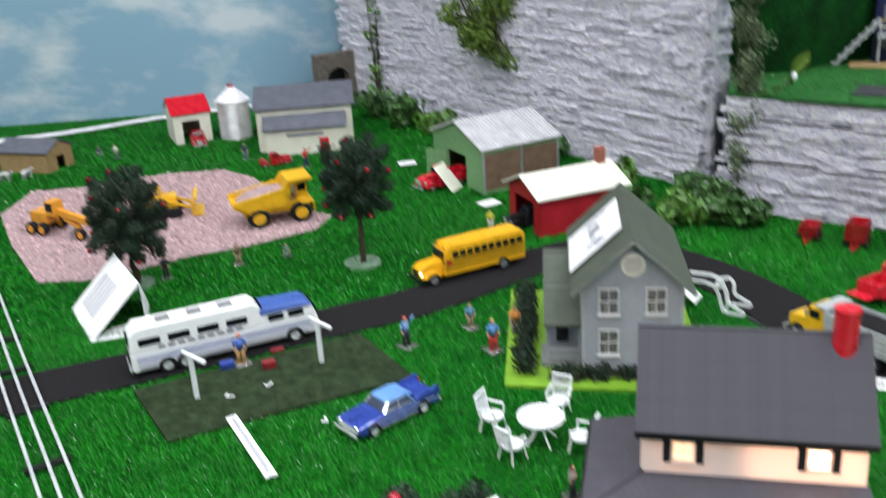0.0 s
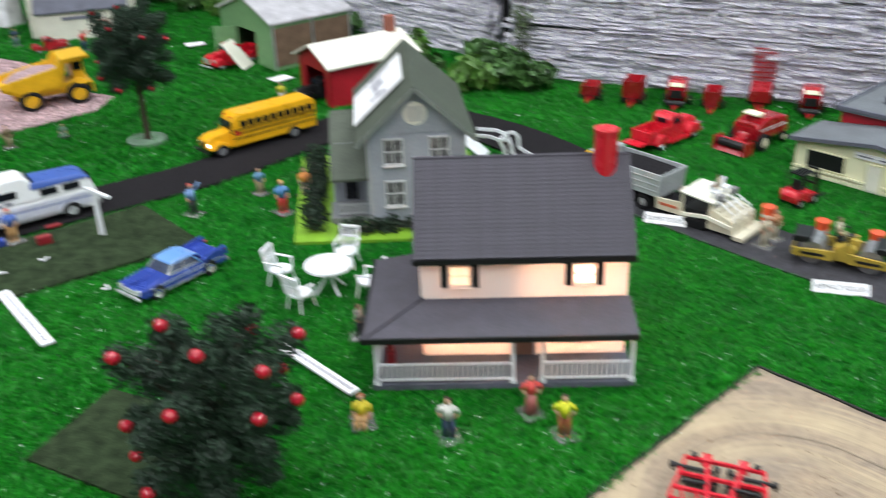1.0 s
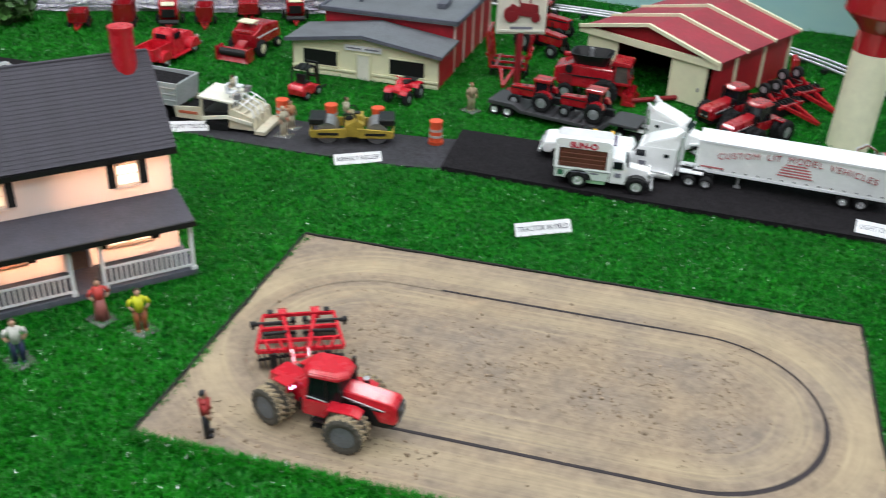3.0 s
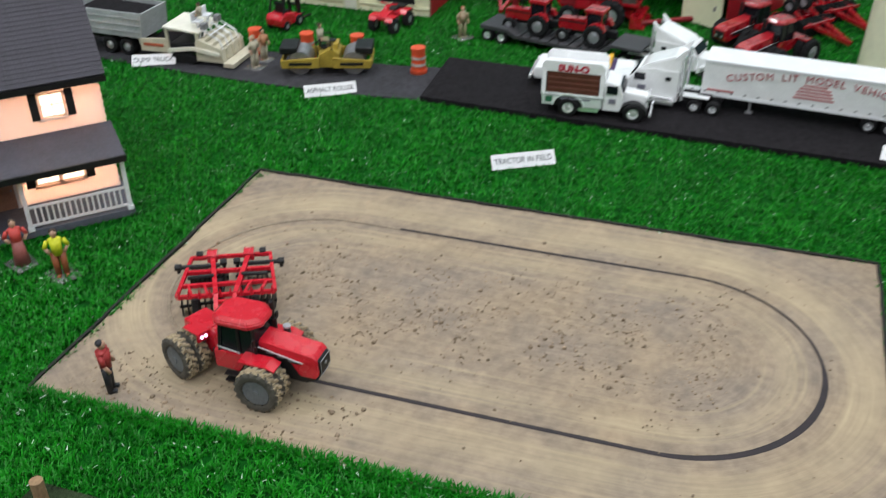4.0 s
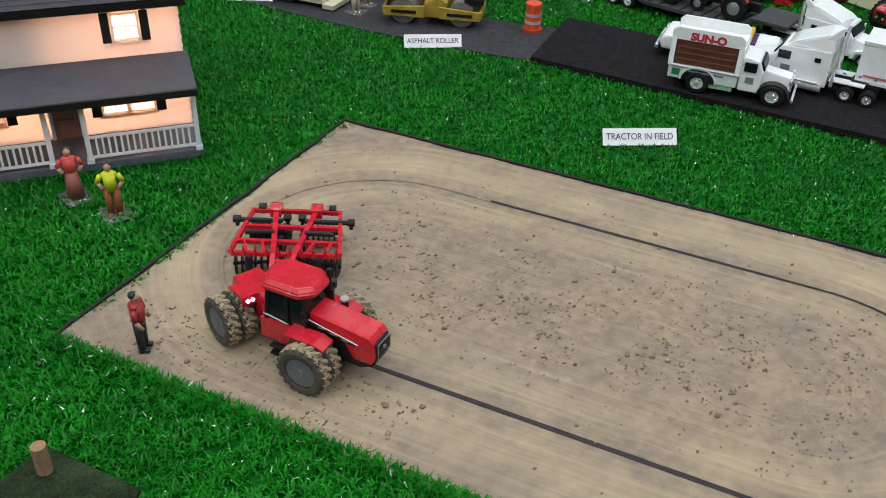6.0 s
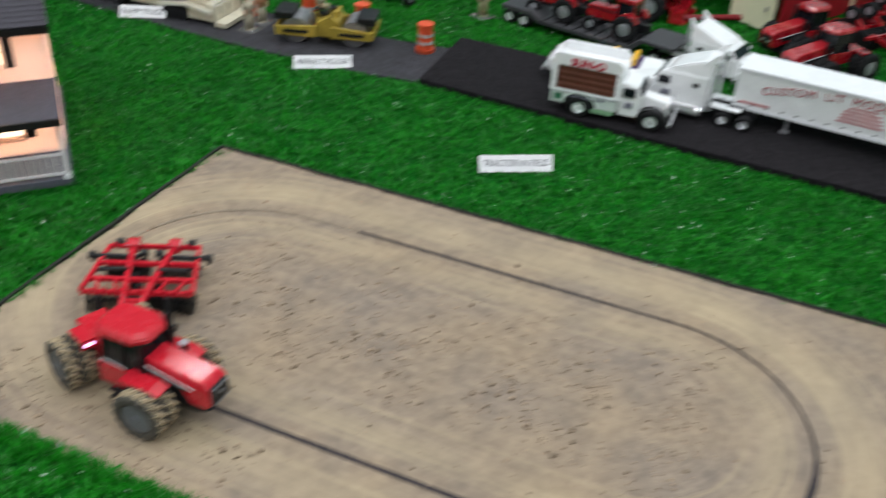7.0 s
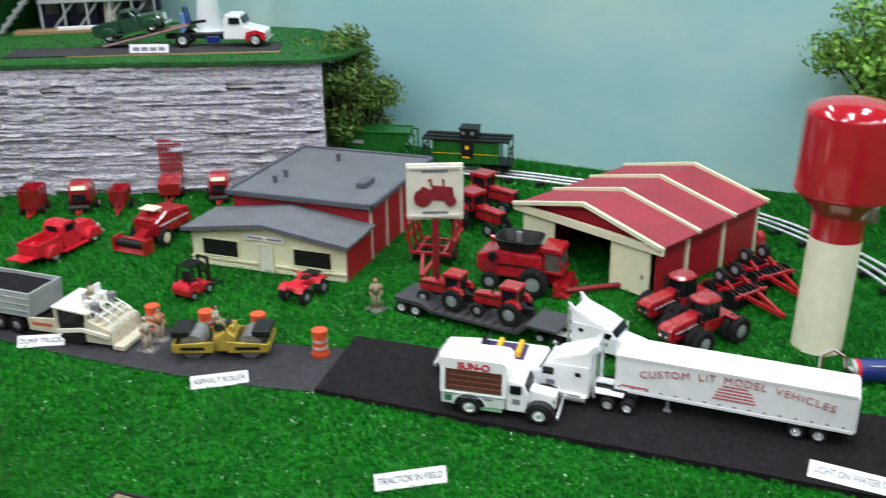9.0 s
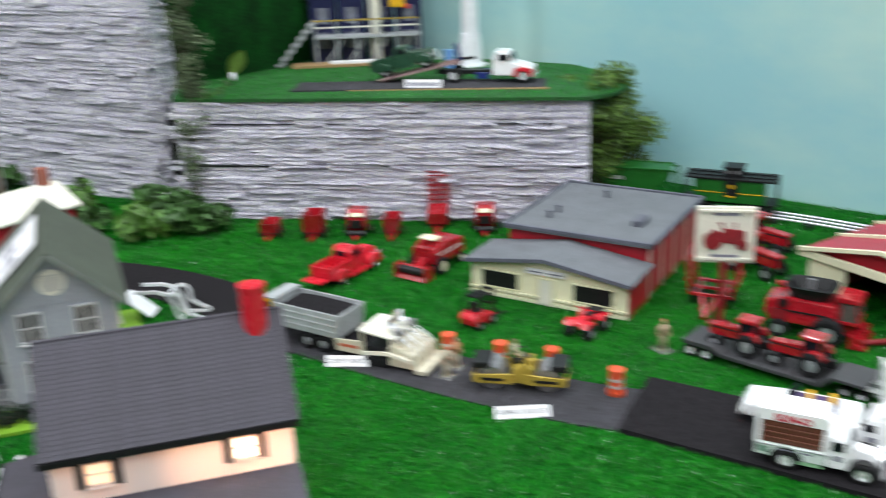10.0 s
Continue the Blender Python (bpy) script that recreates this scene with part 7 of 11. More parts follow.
def hopper_wagon(x, y, rz, label, s=1.0, kind="box"):
    """Red drawn implements that stand in a row along the wall: box, tall, gravity, baler or rack."""
    v = thing("farm_wagon", x, y, rz, label, "farm wagon", "red implements along the wall")
    k = s
    if kind in ("box", "tall", "gravity"):
        h, half, b0 = {"box": (0.046, 0.023, 0.016), "tall": (0.066, 0.024, 0.016), "gravity": (0.056, 0.021, 0.014)}[kind]
        h, half, b0 = h * k, half * k, b0 * k
        fl = 0.55 if kind == "gravity" else 0.92
        zm = b0 + (h - b0) * (0.45 if kind == "gravity" else 0.1)
        for sy in (-1, 1):
            bm = B()
            q = [bm.verts.new(p) for p in ((-0.028 * k, sy * half * fl, b0), (0.022 * k, sy * half * fl, b0), (0.032 * k, sy * half, zm), (0.034 * k, sy * half, h), (-0.036 * k, sy * half, h), (-0.034 * k, sy * half, zm))]
            f = bm.faces.new(q)
            ex = bmesh.ops.extrude_face_region(bm, geom=[f])
            for g_ in ex["geom"]:
                if isinstance(g_, bmesh.types.BMVert):
                    g_.co.y -= sy * 0.0016
            bmesh.ops.recalc_face_normals(bm, faces=bm.faces[:])
            part("side_board", bm, red, v)
            for xx in (-0.024, 0.0, 0.024):
                bm = B()
                bar(bm, (xx * k, sy * (half + 0.0006), zm), (xx * 1.1 * k, sy * (half + 0.0006), h), 0.0022)
                part("stake", bm, red_dk, v)
        bm = B()
        prism(bm, [(0.0205 * k, b0), (0.0225 * k, b0), (0.034 * k, h), (0.032 * k, h)], -half + 0.002, half - 0.002)
        part("front_board", bm, red, v)
        bm = B()
        prism(bm, [(-0.0285 * k, b0), (-0.0265 * k, b0), (-0.034 * k, h), (-0.036 * k, h)], -half + 0.002, half - 0.002)
        part("tail_board", bm, red, v)
        bm = B()
        box(bm, (-0.003 * k, 0, b0 + 0.001), (0.052 * k, half * 2 * fl, 0.003 * k))
        box(bm, (-0.003 * k, 0, b0 - 0.004 * k), (0.05 * k, 0.012 * k, 0.006 * k))
        part("floor_frame", bm, red_dk, v)
    elif kind == "baler":
        bm = B()
        prism(bm, [(-0.036 * k, 0.016 * k), (0.020 * k, 0.014 * k), (0.030 * k, 0.030 * k), (0.028 * k, 0.052 * k), (0.012 * k, 0.064 * k), (-0.020 * k, 0.064 * k), (-0.038 * k, 0.046 * k)], -0.022 * k, 0.022 * k, 0.004 * k)
        bd_ = part("baler_body", bm, red, v)
        slab("cream_panel", bd_, (0.026 * k, 0, 0.056 * k), (0.004, 0.030 * k, 0.010 * k), cream, 0.0008, "cream front panel", m=pose(0.026 * k, 0, 0.055 * k, 0, -35, 0))
        slab("dark_inlet", bd_, (0.0305 * k, 0, 0.034 * k), (0.003, 0.030 * k, 0.018 * k), black)
        bm = B()
        cyl(bm, (0.034 * k, 0, 0.013 * k), 0.007 * k, 0.044 * k, "y", 14)
        for q in range(10):
            rod(bm, (0.034 * k, (-0.02 + q * 0.0044) * k, 0.013 * k), (0.043 * k, (-0.02 + q * 0.0044) * k, 0.010 * k), 0.0006, 5)
        part("pickup_reel", bm, black, v)
    else:
        bm = B()
        box(bm, (-0.004 * k, 0, 0.018 * k), (0.066 * k, 0.046 * k, 0.005 * k), 0.001)
        prism(bm, [(-0.036 * k, 0.020 * k), (0.030 * k, 0.020 * k), (0.034 * k, 0.044 * k), (-0.030 * k, 0.050 * k)], -0.024 * k, 0.024 * k, 0.002 * k)
        part("bed", bm, red, v)
        for q in range(7):
            bm = B()
            yy = (-0.024 + q * 0.008) * k
            bar(bm, (-0.030 * k, yy, 0.048 * k), (-0.036 * k, yy, 0.128 * k), 0.0026 * k)
            part("rack_bar", bm, red, v)
        for zz in (0.058, 0.070, 0.082, 0.094, 0.106, 0.118, 0.127):
            bm = B()
            bar(bm, (-0.034 * k, -0.026 * k, zz * k), (-0.034 * k, 0.026 * k, zz * k), 0.0026 * k)
            part("rack_bar", bm, red, v)
    bm = B()
    bar(bm, (0.020 * k, 0.010 * k, 0.012 * k), (0.064 * k, 0, 0.006 * k), 0.003)
    bar(bm, (0.020 * k, -0.010 * k, 0.012 * k), (0.064 * k, 0, 0.006 * k), 0.003)
    part("drawbar", bm, red, v)
    hw = 0.029 * k if kind == "baler" else 0.0255 * k
    for xx in ((-0.020, 0.014) if kind in ("box", "tall") else (-0.008,)):
        wheels(v, (xx * k,), hw, 0.0115 * k, 0.008 * k, cream if kind == "baler" else red_dk)
    return v


def forklift():
    v = thing("forklift", 0.866, 1.10, 20, "red toy forklift with black overhead guard", "forklift")
    bm = B()
    prism(bm, [(-0.034, 0.008), (0.018, 0.006), (0.020, 0.018), (0.0, 0.020), (-0.008, 0.027), (-0.032, 0.028), (-0.037, 0.020)], -0.017, 0.017, 0.003)
    part("body", bm, red_bright, v)
    for s in (-1, 1):
        for p0, p1 in (((-0.028, s * 0.014, 0.026), (-0.020, s * 0.014, 0.055)), ((0.014, s * 0.014, 0.018), (0.006, s * 0.014, 0.055))):
            bm = B()
            bar(bm, p0, p1, 0.0025)
            part("guard_post", bm, black, v)
    for k in range(6):
        bm = B()
        bar(bm, (-0.020 + k * 0.0052, -0.014, 0.055), (-0.020 + k * 0.0052, 0.014, 0.055), 0.0025)
        part("guard_bar", bm, black, v)
    bm = B()
    box(bm, (-0.010, 0, 0.027), (0.014, 0.018, 0.006), 0.0015)
    box(bm, (-0.018, 0, 0.036), (0.004, 0.018, 0.018), 0.0015)
    part("seat", bm, black, v)
    bm = B()
    for s in (-1, 1):
        bar(bm, (0.023, s * 0.010, 0.004), (0.021, s * 0.010, 0.058), 0.004)
    for z in (0.01, 0.03, 0.056):
        bar(bm, (0.0225, -0.010, z), (0.0225, 0.010, z), 0.003)
    part("mast", bm, black, v)
    for s in (-1, 1):
        slab("fork", v, (0.040, s * 0.007, 0.004), (0.032, 0.004, 0.002), black)
    wheels(v, (0.010,), 0.017, 0.009, 0.007, silver)
    wheels(v, (-0.024,), 0.016, 0.008, 0.006, silver)
    resize(v, 0.88)


def quad_bike():
    v = thing("quad_bike", 0.972, 0.985, 200, "red toy quad bike with black knobbly tyres", "quad bike")
    bm = B()
    prism(bm, [(-0.030, 0.022), (-0.028, 0.030), (-0.006, 0.028), (0.006, 0.033), (0.016, 0.034), (0.032, 0.028), (0.032, 0.022), (0.012, 0.018), (-0.012, 0.018)], -0.009, 0.009, 0.002)
    for sx in (-0.023, 0.023):
        for s in (-1, 1):
            prism(bm, [(sx - 0.013, 0.022), (sx - 0.008, 0.0295), (sx + 0.008, 0.0295), (sx + 0.013, 0.022), (sx + 0.008, 0.027), (sx - 0.008, 0.027)], s * 0.008, s * 0.023, 0.0006)
    part("body", bm, red_bright, v)
    slab("seat", v, (-0.008, 0, 0.0315), (0.022, 0.012, 0.005), black, 0.0018)
    bm = B()
    rod(bm, (0.010, 0, 0.032), (0.006, 0, 0.042), 0.0014)
    rod(bm, (0.004, -0.016, 0.044), (0.006, 0, 0.042), 0.0012)
    rod(bm, (0.004, 0.016, 0.044), (0.006, 0, 0.042), 0.0012)
    part("handlebar", bm, red_bright, v)
    slab("engine", v, (0, 0, 0.014), (0.028, 0.014, 0.012), grey_plastic, 0.001)
    slab("rear_rack", v, (-0.026, 0, 0.033), (0.016, 0.026, 0.0015), black)
    wheels(v, (-0.023, 0.023), 0.019, 0.0125, 0.011, silver, rubber, 12)
    resize(v, 0.88)


def dump_truck():
    v = thing("dump_truck", 0.628, 1.205, 118, "grey bed toy dump truck backed up to the paver", "dump truck", z=0.002)
    slab("frame", v, (-0.005, 0, 0.018), (0.165, 0.016, 0.008), black)
    bm = B()
    for s in (-1, 1):
        prism(bm, [(-0.088, 0.028), (0.022, 0.028), (0.026, 0.062), (-0.092, 0.062)], s * 0.0285 - 0.0012, s * 0.0285 + 0.0012)
        for k in range(3):
            rb_ = B()
            bar(rb_, (-0.088, s * 0.030, 0.036 + k * 0.009), (0.022, s * 0.030, 0.036 + k * 0.009), 0.0016, 0.0014)
            part("bed_rib", rb_, bed_grey, v)
    prism(bm, [(0.020, 0.028), (0.023, 0.028), (0.027, 0.066), (0.024, 0.066)], -0.0285, 0.0285)
    prism(bm, [(-0.088, 0.028), (-0.085, 0.028), (-0.089, 0.062), (-0.092, 0.062)], -0.0285, 0.0285)
    box(bm, (-0.033, 0, 0.029), (0.11, 0.057, 0.003))
    box(bm, (0.032, 0, 0.066), (0.022, 0.057, 0.002))
    part("dump_bed", bm, bed_grey, v, "light grey ribbed dump bed")
    bm = B()
    prism(bm, [(-0.086, 0.05), (0.02, 0.05), (0.02, 0.056), (-0.02, 0.058), (-0.086, 0.056)], -0.027, 0.027, 0.001)
    part("load", bm, asphalt, v, "black asphalt load")
    bm = B()
    prism(bm, [(0.030, 0.016), (0.062, 0.016), (0.062, 0.042), (0.056, 0.060), (0.034, 0.060), (0.030, 0.05)], -0.023, 0.023, 0.002, lambda z: 1.0 if z < 0.045 else 0.9)
    cb = part("cab", bm, yellow, v, "yellow truck cab")
    slab("windscreen", cb, (0.0605, 0, 0.051), (0.003, 0.036, 0.012), dark_glass, 0.0005, m=pose(0.0605, 0, 0.051, 0, -18, 0))
    for s in (-1, 1):
        slab("side_window", cb, (0.046, s * 0.0225, 0.050), (0.016, 0.003, 0.011), dark_glass)
        lamp(v, 0.093, s * 0.016, 0.024, 0.003, chrome)
        slab("mirror", v, (0.056, s * 0.029, 0.052), (0.002, 0.005, 0.009), chrome)
    bm = B()
    prism(bm, [(0.060, 0.014), (0.092, 0.014), (0.093, 0.034), (0.060, 0.040)], -0.019, 0.019, 0.002)
    part("hood", bm, yellow, v)
    slab("grille", v, (0.0935, 0, 0.025), (0.002, 0.026, 0.016), chrome)
    slab("bumper", v, (0.097, 0, 0.012), (0.003, 0.05, 0.006), chrome, 0.001)
    wheels(v, (0.076,), 0.021, 0.012, 0.009, silver)
    wheels(v, (-0.030, -0.058), 0.021, 0.012, 0.014, silver)


def paver():
    v = thing("asphalt_paver", 0.705, 1.068, 122, "beige toy asphalt paver with stepped deck and rails", "paver", z=0.002)
    bm = B()
    prism(bm, [(-0.014, 0.010), (0.034, 0.010), (0.034, 0.024), (-0.014, 0.028)], -0.025, 0.025, 0.0015)
    part("body", bm, black, v, "black engine body")
    for s in (-1, 1):
        bm = B()
        prism(bm, [(-0.050, 0.006), (-0.010, 0.006), (-0.010, 0.033), (-0.016, 0.036), (-0.047, 0.025)], s * 0.029 - 0.002, s * 0.029 + 0.002, 0.0006)
        part("side_panel", bm, beige, v)
        bm = B()
        box(bm, (-0.028, s * 0.0315, 0.022), (0.024, 0.0014, 0.003), 0.0004)
        part("panel_ledge", bm, beige, v)
        for xx in (-0.012, 0.033):
            bm = B()
            bar(bm, (xx, s * 0.027, 0.008), (xx, s * 0.027, 0.045), 0.0034)
            part("canopy_post", bm, beige, v)
        bm = B()
        prism(bm, [(0.034, 0.012), (0.074, 0.012), (0.076, 0.029), (0.034, 0.032)], s * 0.028 - 0.0015, s * 0.028 + 0.0015, 0.0005)
        hp = part("hopper_wing", bm, beige, v)
        slab("warning_stripe", hp, (0.054, s * 0.0298, 0.022), (0.030, 0.0008, 0.004), mat("faded_orange", (0.45, 0.10, 0.05), 0.6))
        bm = B()
        bar(bm, (0.030, s * 0.0335, 0.018), (-0.008, s * 0.0335, 0.024), 0.0026, 0.005)
        bar(bm, (-0.008, s * 0.0335, 0.024), (-0.046, s * 0.0335, 0.018), 0.0026, 0.005)
        part("tow_arm", bm, cream_lt, v)
        bm = B()
        prism(bm, [(-0.010, 0.006), (-0.004, 0.0), (0.026, 0.0), (0.032, 0.006), (0.026, 0.012), (-0.004, 0.012)], s * 0.026 - 0.005, s * 0.026 + 0.005, 0.001)
        part("track", bm, rubber, v)
    slab("hopper_floor", v, (0.054, 0, 0.013), (0.042, 0.054, 0.003), beige)
    slab("hopper_load", v, (0.054, 0, 0.018), (0.038, 0.052, 0.008), asphalt, 0.001)
    slab("canopy", v, (0.010, 0, 0.047), (0.054, 0.060, 0.003), cream_lt, 0.001, "pale canopy panel", m=pose(0.010, 0, 0.046, 0, -5, 0))
    for k in range(3):
        slab("step", v, (-0.019 - k * 0.0105, 0, 0.0335 - k * 0.0045), (0.0105, 0.054, 0.004), beige, 0.0005)
        slab("rear_rib", v, (-0.0495, -0.018 + k * 0.018, 0.016), (0.003, 0.003, 0.015), beige, 0.0004)
    bm = B()
    prism(bm, [(-0.0495, 0.006), (-0.012, 0.006), (-0.012, 0.032), (-0.016, 0.032), (-0.0465, 0.0235)], -0.0268, 0.0268, 0.0005)
    part("stair_block", bm, beige, v)
    for k in range(4):
        yy = -0.0225 + k * 0.015
        bm = B()
        pts = [(-0.046, yy, 0.023), (-0.043, yy, 0.034), (-0.030, yy, 0.041), (-0.017, yy, 0.047), (-0.014, yy, 0.034)]
        for p, q in zip(pts, pts[1:]):
            rod(bm, p, q, 0.0011, 6)
        part("handrail", bm, white, v, "bent white handrail")
    for zz, xx in ((0.041, -0.030),):
        bm = B()
        rod(bm, (xx, -0.0235, zz), (xx, 0.0235, zz), 0.0011, 6)
        part("handrail", bm, white, v)
    slab("screed", v, (-0.058, 0, 0.005), (0.016, 0.068, 0.006), beige, 0.0008)
    for s in (-1, 1):
        bm = B()
        rod(bm, (-0.008, s * 0.013, 0.046), (-0.008, s * 0.013, 0.054), 0.002)
        box(bm, (-0.008, s * 0.013, 0.055), (0.012, 0.013, 0.003), 0.001)
        box(bm, (-0.003, s * 0.013, 0.061), (0.003, 0.013, 0.012), 0.001)
        part("operator_seat", bm, white, v)
        slab("control_box", v, (-0.020, s * 0.018, 0.051), (0.008, 0.010, 0.008), grey_plastic, 0.001)
        bm = B()
        rod(bm, (-0.018, s * 0.018, 0.036), (-0.020, s * 0.018, 0.048), 0.0013)
        part("control_post", bm, white, v)


def roller():
    v = thing("asphalt_roller", 0.806, 0.912, -42, "drab yellow tandem toy asphalt roller", "road roller", z=0.002)
    for s in (-1, 1):
        bm = B()
        cyl(bm, (s * 0.040, 0, 0.0175), 0.0175, 0.042, "y", 28)
        part("drum", bm, mat("drum_steel", (0.33, 0.32, 0.33), 0.4, metal=0.7, var=0.2), v, "steel roller drum")
        bm = B()
        for sy in (-1, 1):
            prism(bm, [(s * 0.010, 0.012), (s * 0.066, 0.012), (s * 0.066, 0.024), (s * 0.010, 0.028)], sy * 0.026 - 0.002, sy * 0.026 + 0.002, 0.0006)
        box(bm, (s * 0.066, 0, 0.019), (0.004, 0.052, 0.010), 0.001)
        part("drum_yoke", bm, drab_yellow, v)
        slab("water_tank", v, (s * 0.056, 0, 0.036), (0.026, 0.042, 0.010), black, 0.002)
        bm = B()
        for sy in (-1, 1):
            box(bm, (s * 0.038, sy * 0.0285, 0.019), (0.034, 0.001, 0.004))
        part("yoke_slot", bm, black, v)
    bm = B()
    prism(bm, [(-0.012, 0.010), (0.018, 0.010), (0.020, 0.032), (0.008, 0.040), (-0.012, 0.030)], -0.020, 0.020, 0.002)
    part("centre_body", bm, drab_yellow, v)
    bm = B()
    box(bm, (-0.004, 0, 0.036), (0.012, 0.014, 0.004), 0.001)
    box(bm, (-0.010, 0, 0.043), (0.003, 0.014, 0.014), 0.001)
    part("seat", bm, black, v)
    bm = B()
    rod(bm, (0.014, 0, 0.036), (0.008, 0, 0.046), 0.0012)
    cyl(bm, (0.008, 0, 0.046), 0.006, 0.0014, "z", 14)
    part("steering_wheel", bm, black, v)
    for sy in (-1, 1):
        bm = B()
        for p, q in zip([(-0.012, sy * 0.019, 0.030), (-0.014, sy * 0.019, 0.050), (0.004, sy * 0.019, 0.050), (0.010, sy * 0.019, 0.036)], [(-0.014, sy * 0.019, 0.050), (0.004, sy * 0.019, 0.050), (0.010, sy * 0.019, 0.036)]):
            rod(bm, p, q, 0.0011, 6)
        part("guard_rail", bm, black, v)
    slab("console", v, (0.014, 0, 0.040), (0.008, 0.024, 0.008), drab_yellow, 0.001)
    resize(v, 0.88)


def barrel(x, y, first=None):
    if first:
        return copy_thing(first, pose(x, y, 0.002))
    v = thing("traffic_barrel", x, y, 0, "orange and white striped traffic barrel on the roadbed", "traffic barrel", "traffic barrels", z=0.002)
    bm = B()
    cyl(bm, (0, 0, 0.0155), 0.0098, 0.031, "z", 20, r2=0.0088)
    part("barrel_body", bm, orange, v)
    for z, r in ((0.012, 0.00965), (0.021, 0.0094)):
        bm = B()
        cyl(bm, (0, 0, z), r + 0.0002, 0.0035, "z", 20)
        part("band", bm, mat("dull_grey_band", (0.45, 0.40, 0.38), 0.5), v, "grey reflective band")
    bm = B()
    cyl(bm, (0, 0, 0.0325), 0.0096, 0.0035, "z", 20)
    part("lid", bm, orange, v)
    bm = B()
    cyl(bm, (0, 0, 0.002), 0.0115, 0.004, "z", 20)
    part("foot_ring", bm, mat("dark_orange", (0.45, 0.06, 0.02), 0.5), v)
    return v


def semi_tractor(x, y, rz, label, z=0.006, fairing=True, hood_up=False):
    """White conventional road tractor with a sleeper."""
    v = thing("semi_tractor", x, y, rz, label, "semi truck", z=z)
    w = 0.050
    slab("frame", v, (-0.03, 0, 0.018), (0.15, 0.018, 0.008), black)
    bm = B()
    prism(bm, [(-0.042, 0.014), (0.030, 0.014), (0.030, 0.046), (0.020, 0.062), (-0.042, 0.064)], -w / 2, w / 2, 0.002)
    cab = part("cab", bm, white_gloss, v, "white sleeper cab")
    if fairing:
        bm = B()
        prism(bm, [(-0.044, 0.062), (0.019, 0.060), (0.008, 0.069), (-0.012, 0.078), (-0.032, 0.086), (-0.044, 0.084)], -w / 2 * 0.97, w / 2 * 0.97, 0.003, lambda z_: 1.0 if z_ < 0.07 else 0.92)
        part("roof_fairing", bm, white_gloss, v, "white swept roof fairing")
        for s in (-1, 1):
            bm = B()
            prism(bm, [(-0.030, 0.080), (-0.044, 0.080), (-0.050, 0.098), (-0.047, 0.098)], s * w * 0.38, s * w * 0.46, 0.0008)
            part("fairing_fin", bm, white_gloss, v)
    bm = B()
    prism(bm, [(0.028, 0.012), (0.068, 0.010), (0.072, 0.016), (0.070, 0.032), (0.062, 0.037), (0.028, 0.044)], -w * 0.40, w * 0.40, 0.003, lambda z_: 1.0 if z_ < 0.03 else 0.85)
    part("hood", bm, white_gloss, v)
    for s in (-1, 1):
        bm = B()
        prism(bm, [(0.030, 0.012), (0.036, 0.026), (0.052, 0.030), (0.066, 0.022), (0.068, 0.012), (0.064, 0.012), (0.060, 0.020), (0.050, 0.025), (0.040, 0.022), (0.036, 0.012)], s * w * 0.34, s * w * 0.5, 0.0008)
        part("fender", bm, white_gloss, v)
        slab("side_window", cab, (0.016, s * (w / 2 - 0.0005), 0.049), (0.016, 0.003, 0.011), dark_glass, 0.0005)
        slab("sleeper_window", cab, (-0.026, s * (w / 2 - 0.0005), 0.050), (0.008, 0.003, 0.006), dark_glass, 0.0005)
        bm = B()
        cyl(bm, (-0.018, s * 0.023, 0.0135), 0.0075, 0.040, "x", 18)
        part("fuel_tank", bm, chrome, v, "chrome fuel tank")
        slab("step", v, (-0.018, s * 0.029, 0.020), (0.03, 0.004, 0.0015), chrome)
        bm = B()
        cyl(bm, (-0.048, s * 0.021, 0.052), 0.0024, 0.07, "z", 10)
        part("exhaust_stack", bm, chrome, v)
        lamp(v, 0.0705, s * 0.0165, 0.021, 0.0038, chrome)
        bm = B()
        bar(bm, (0.026, s * 0.026, 0.046), (0.026, s * 0.031, 0.046), 0.0012)
        box(bm, (0.026, s * 0.032, 0.046), (0.002, 0.005, 0.012), 0.0006)
        part("mirror", bm, white, v)
        slab("deck_plate", v, (-0.066, s * 0.014, 0.0245), (0.044, 0.014, 0.0022), white_gloss, 0.0005)
        slab("door_badge", cab, (0.012, s * (w / 2 + 0.0004), 0.032), (0.012, 0.0008, 0.007), ink_grey)
    slab("windscreen", cab, (0.0265, 0, 0.0535), (0.003, 0.042, 0.014), dark_glass, 0.0006, m=pose(0.0262, 0, 0.0535, 0, -32, 0))
    slab("grille", v, (0.0722, 0, 0.024), (0.002, 0.022, 0.018), chrome, 0.0006)
    slab("bumper", v, (0.0745, 0, 0.010), (0.004, 0.050, 0.008), chrome, 0.0015)
    slab("fifth_wheel", v, (-0.08, 0, 0.0245), (0.022, 0.022, 0.004), black, 0.001)
    wheels(v, (0.050,), 0.0205, 0.0105, 0.008, chrome)
    wheels(v, (-0.068, -0.095), 0.019, 0.0105, 0.013, chrome)
    return v


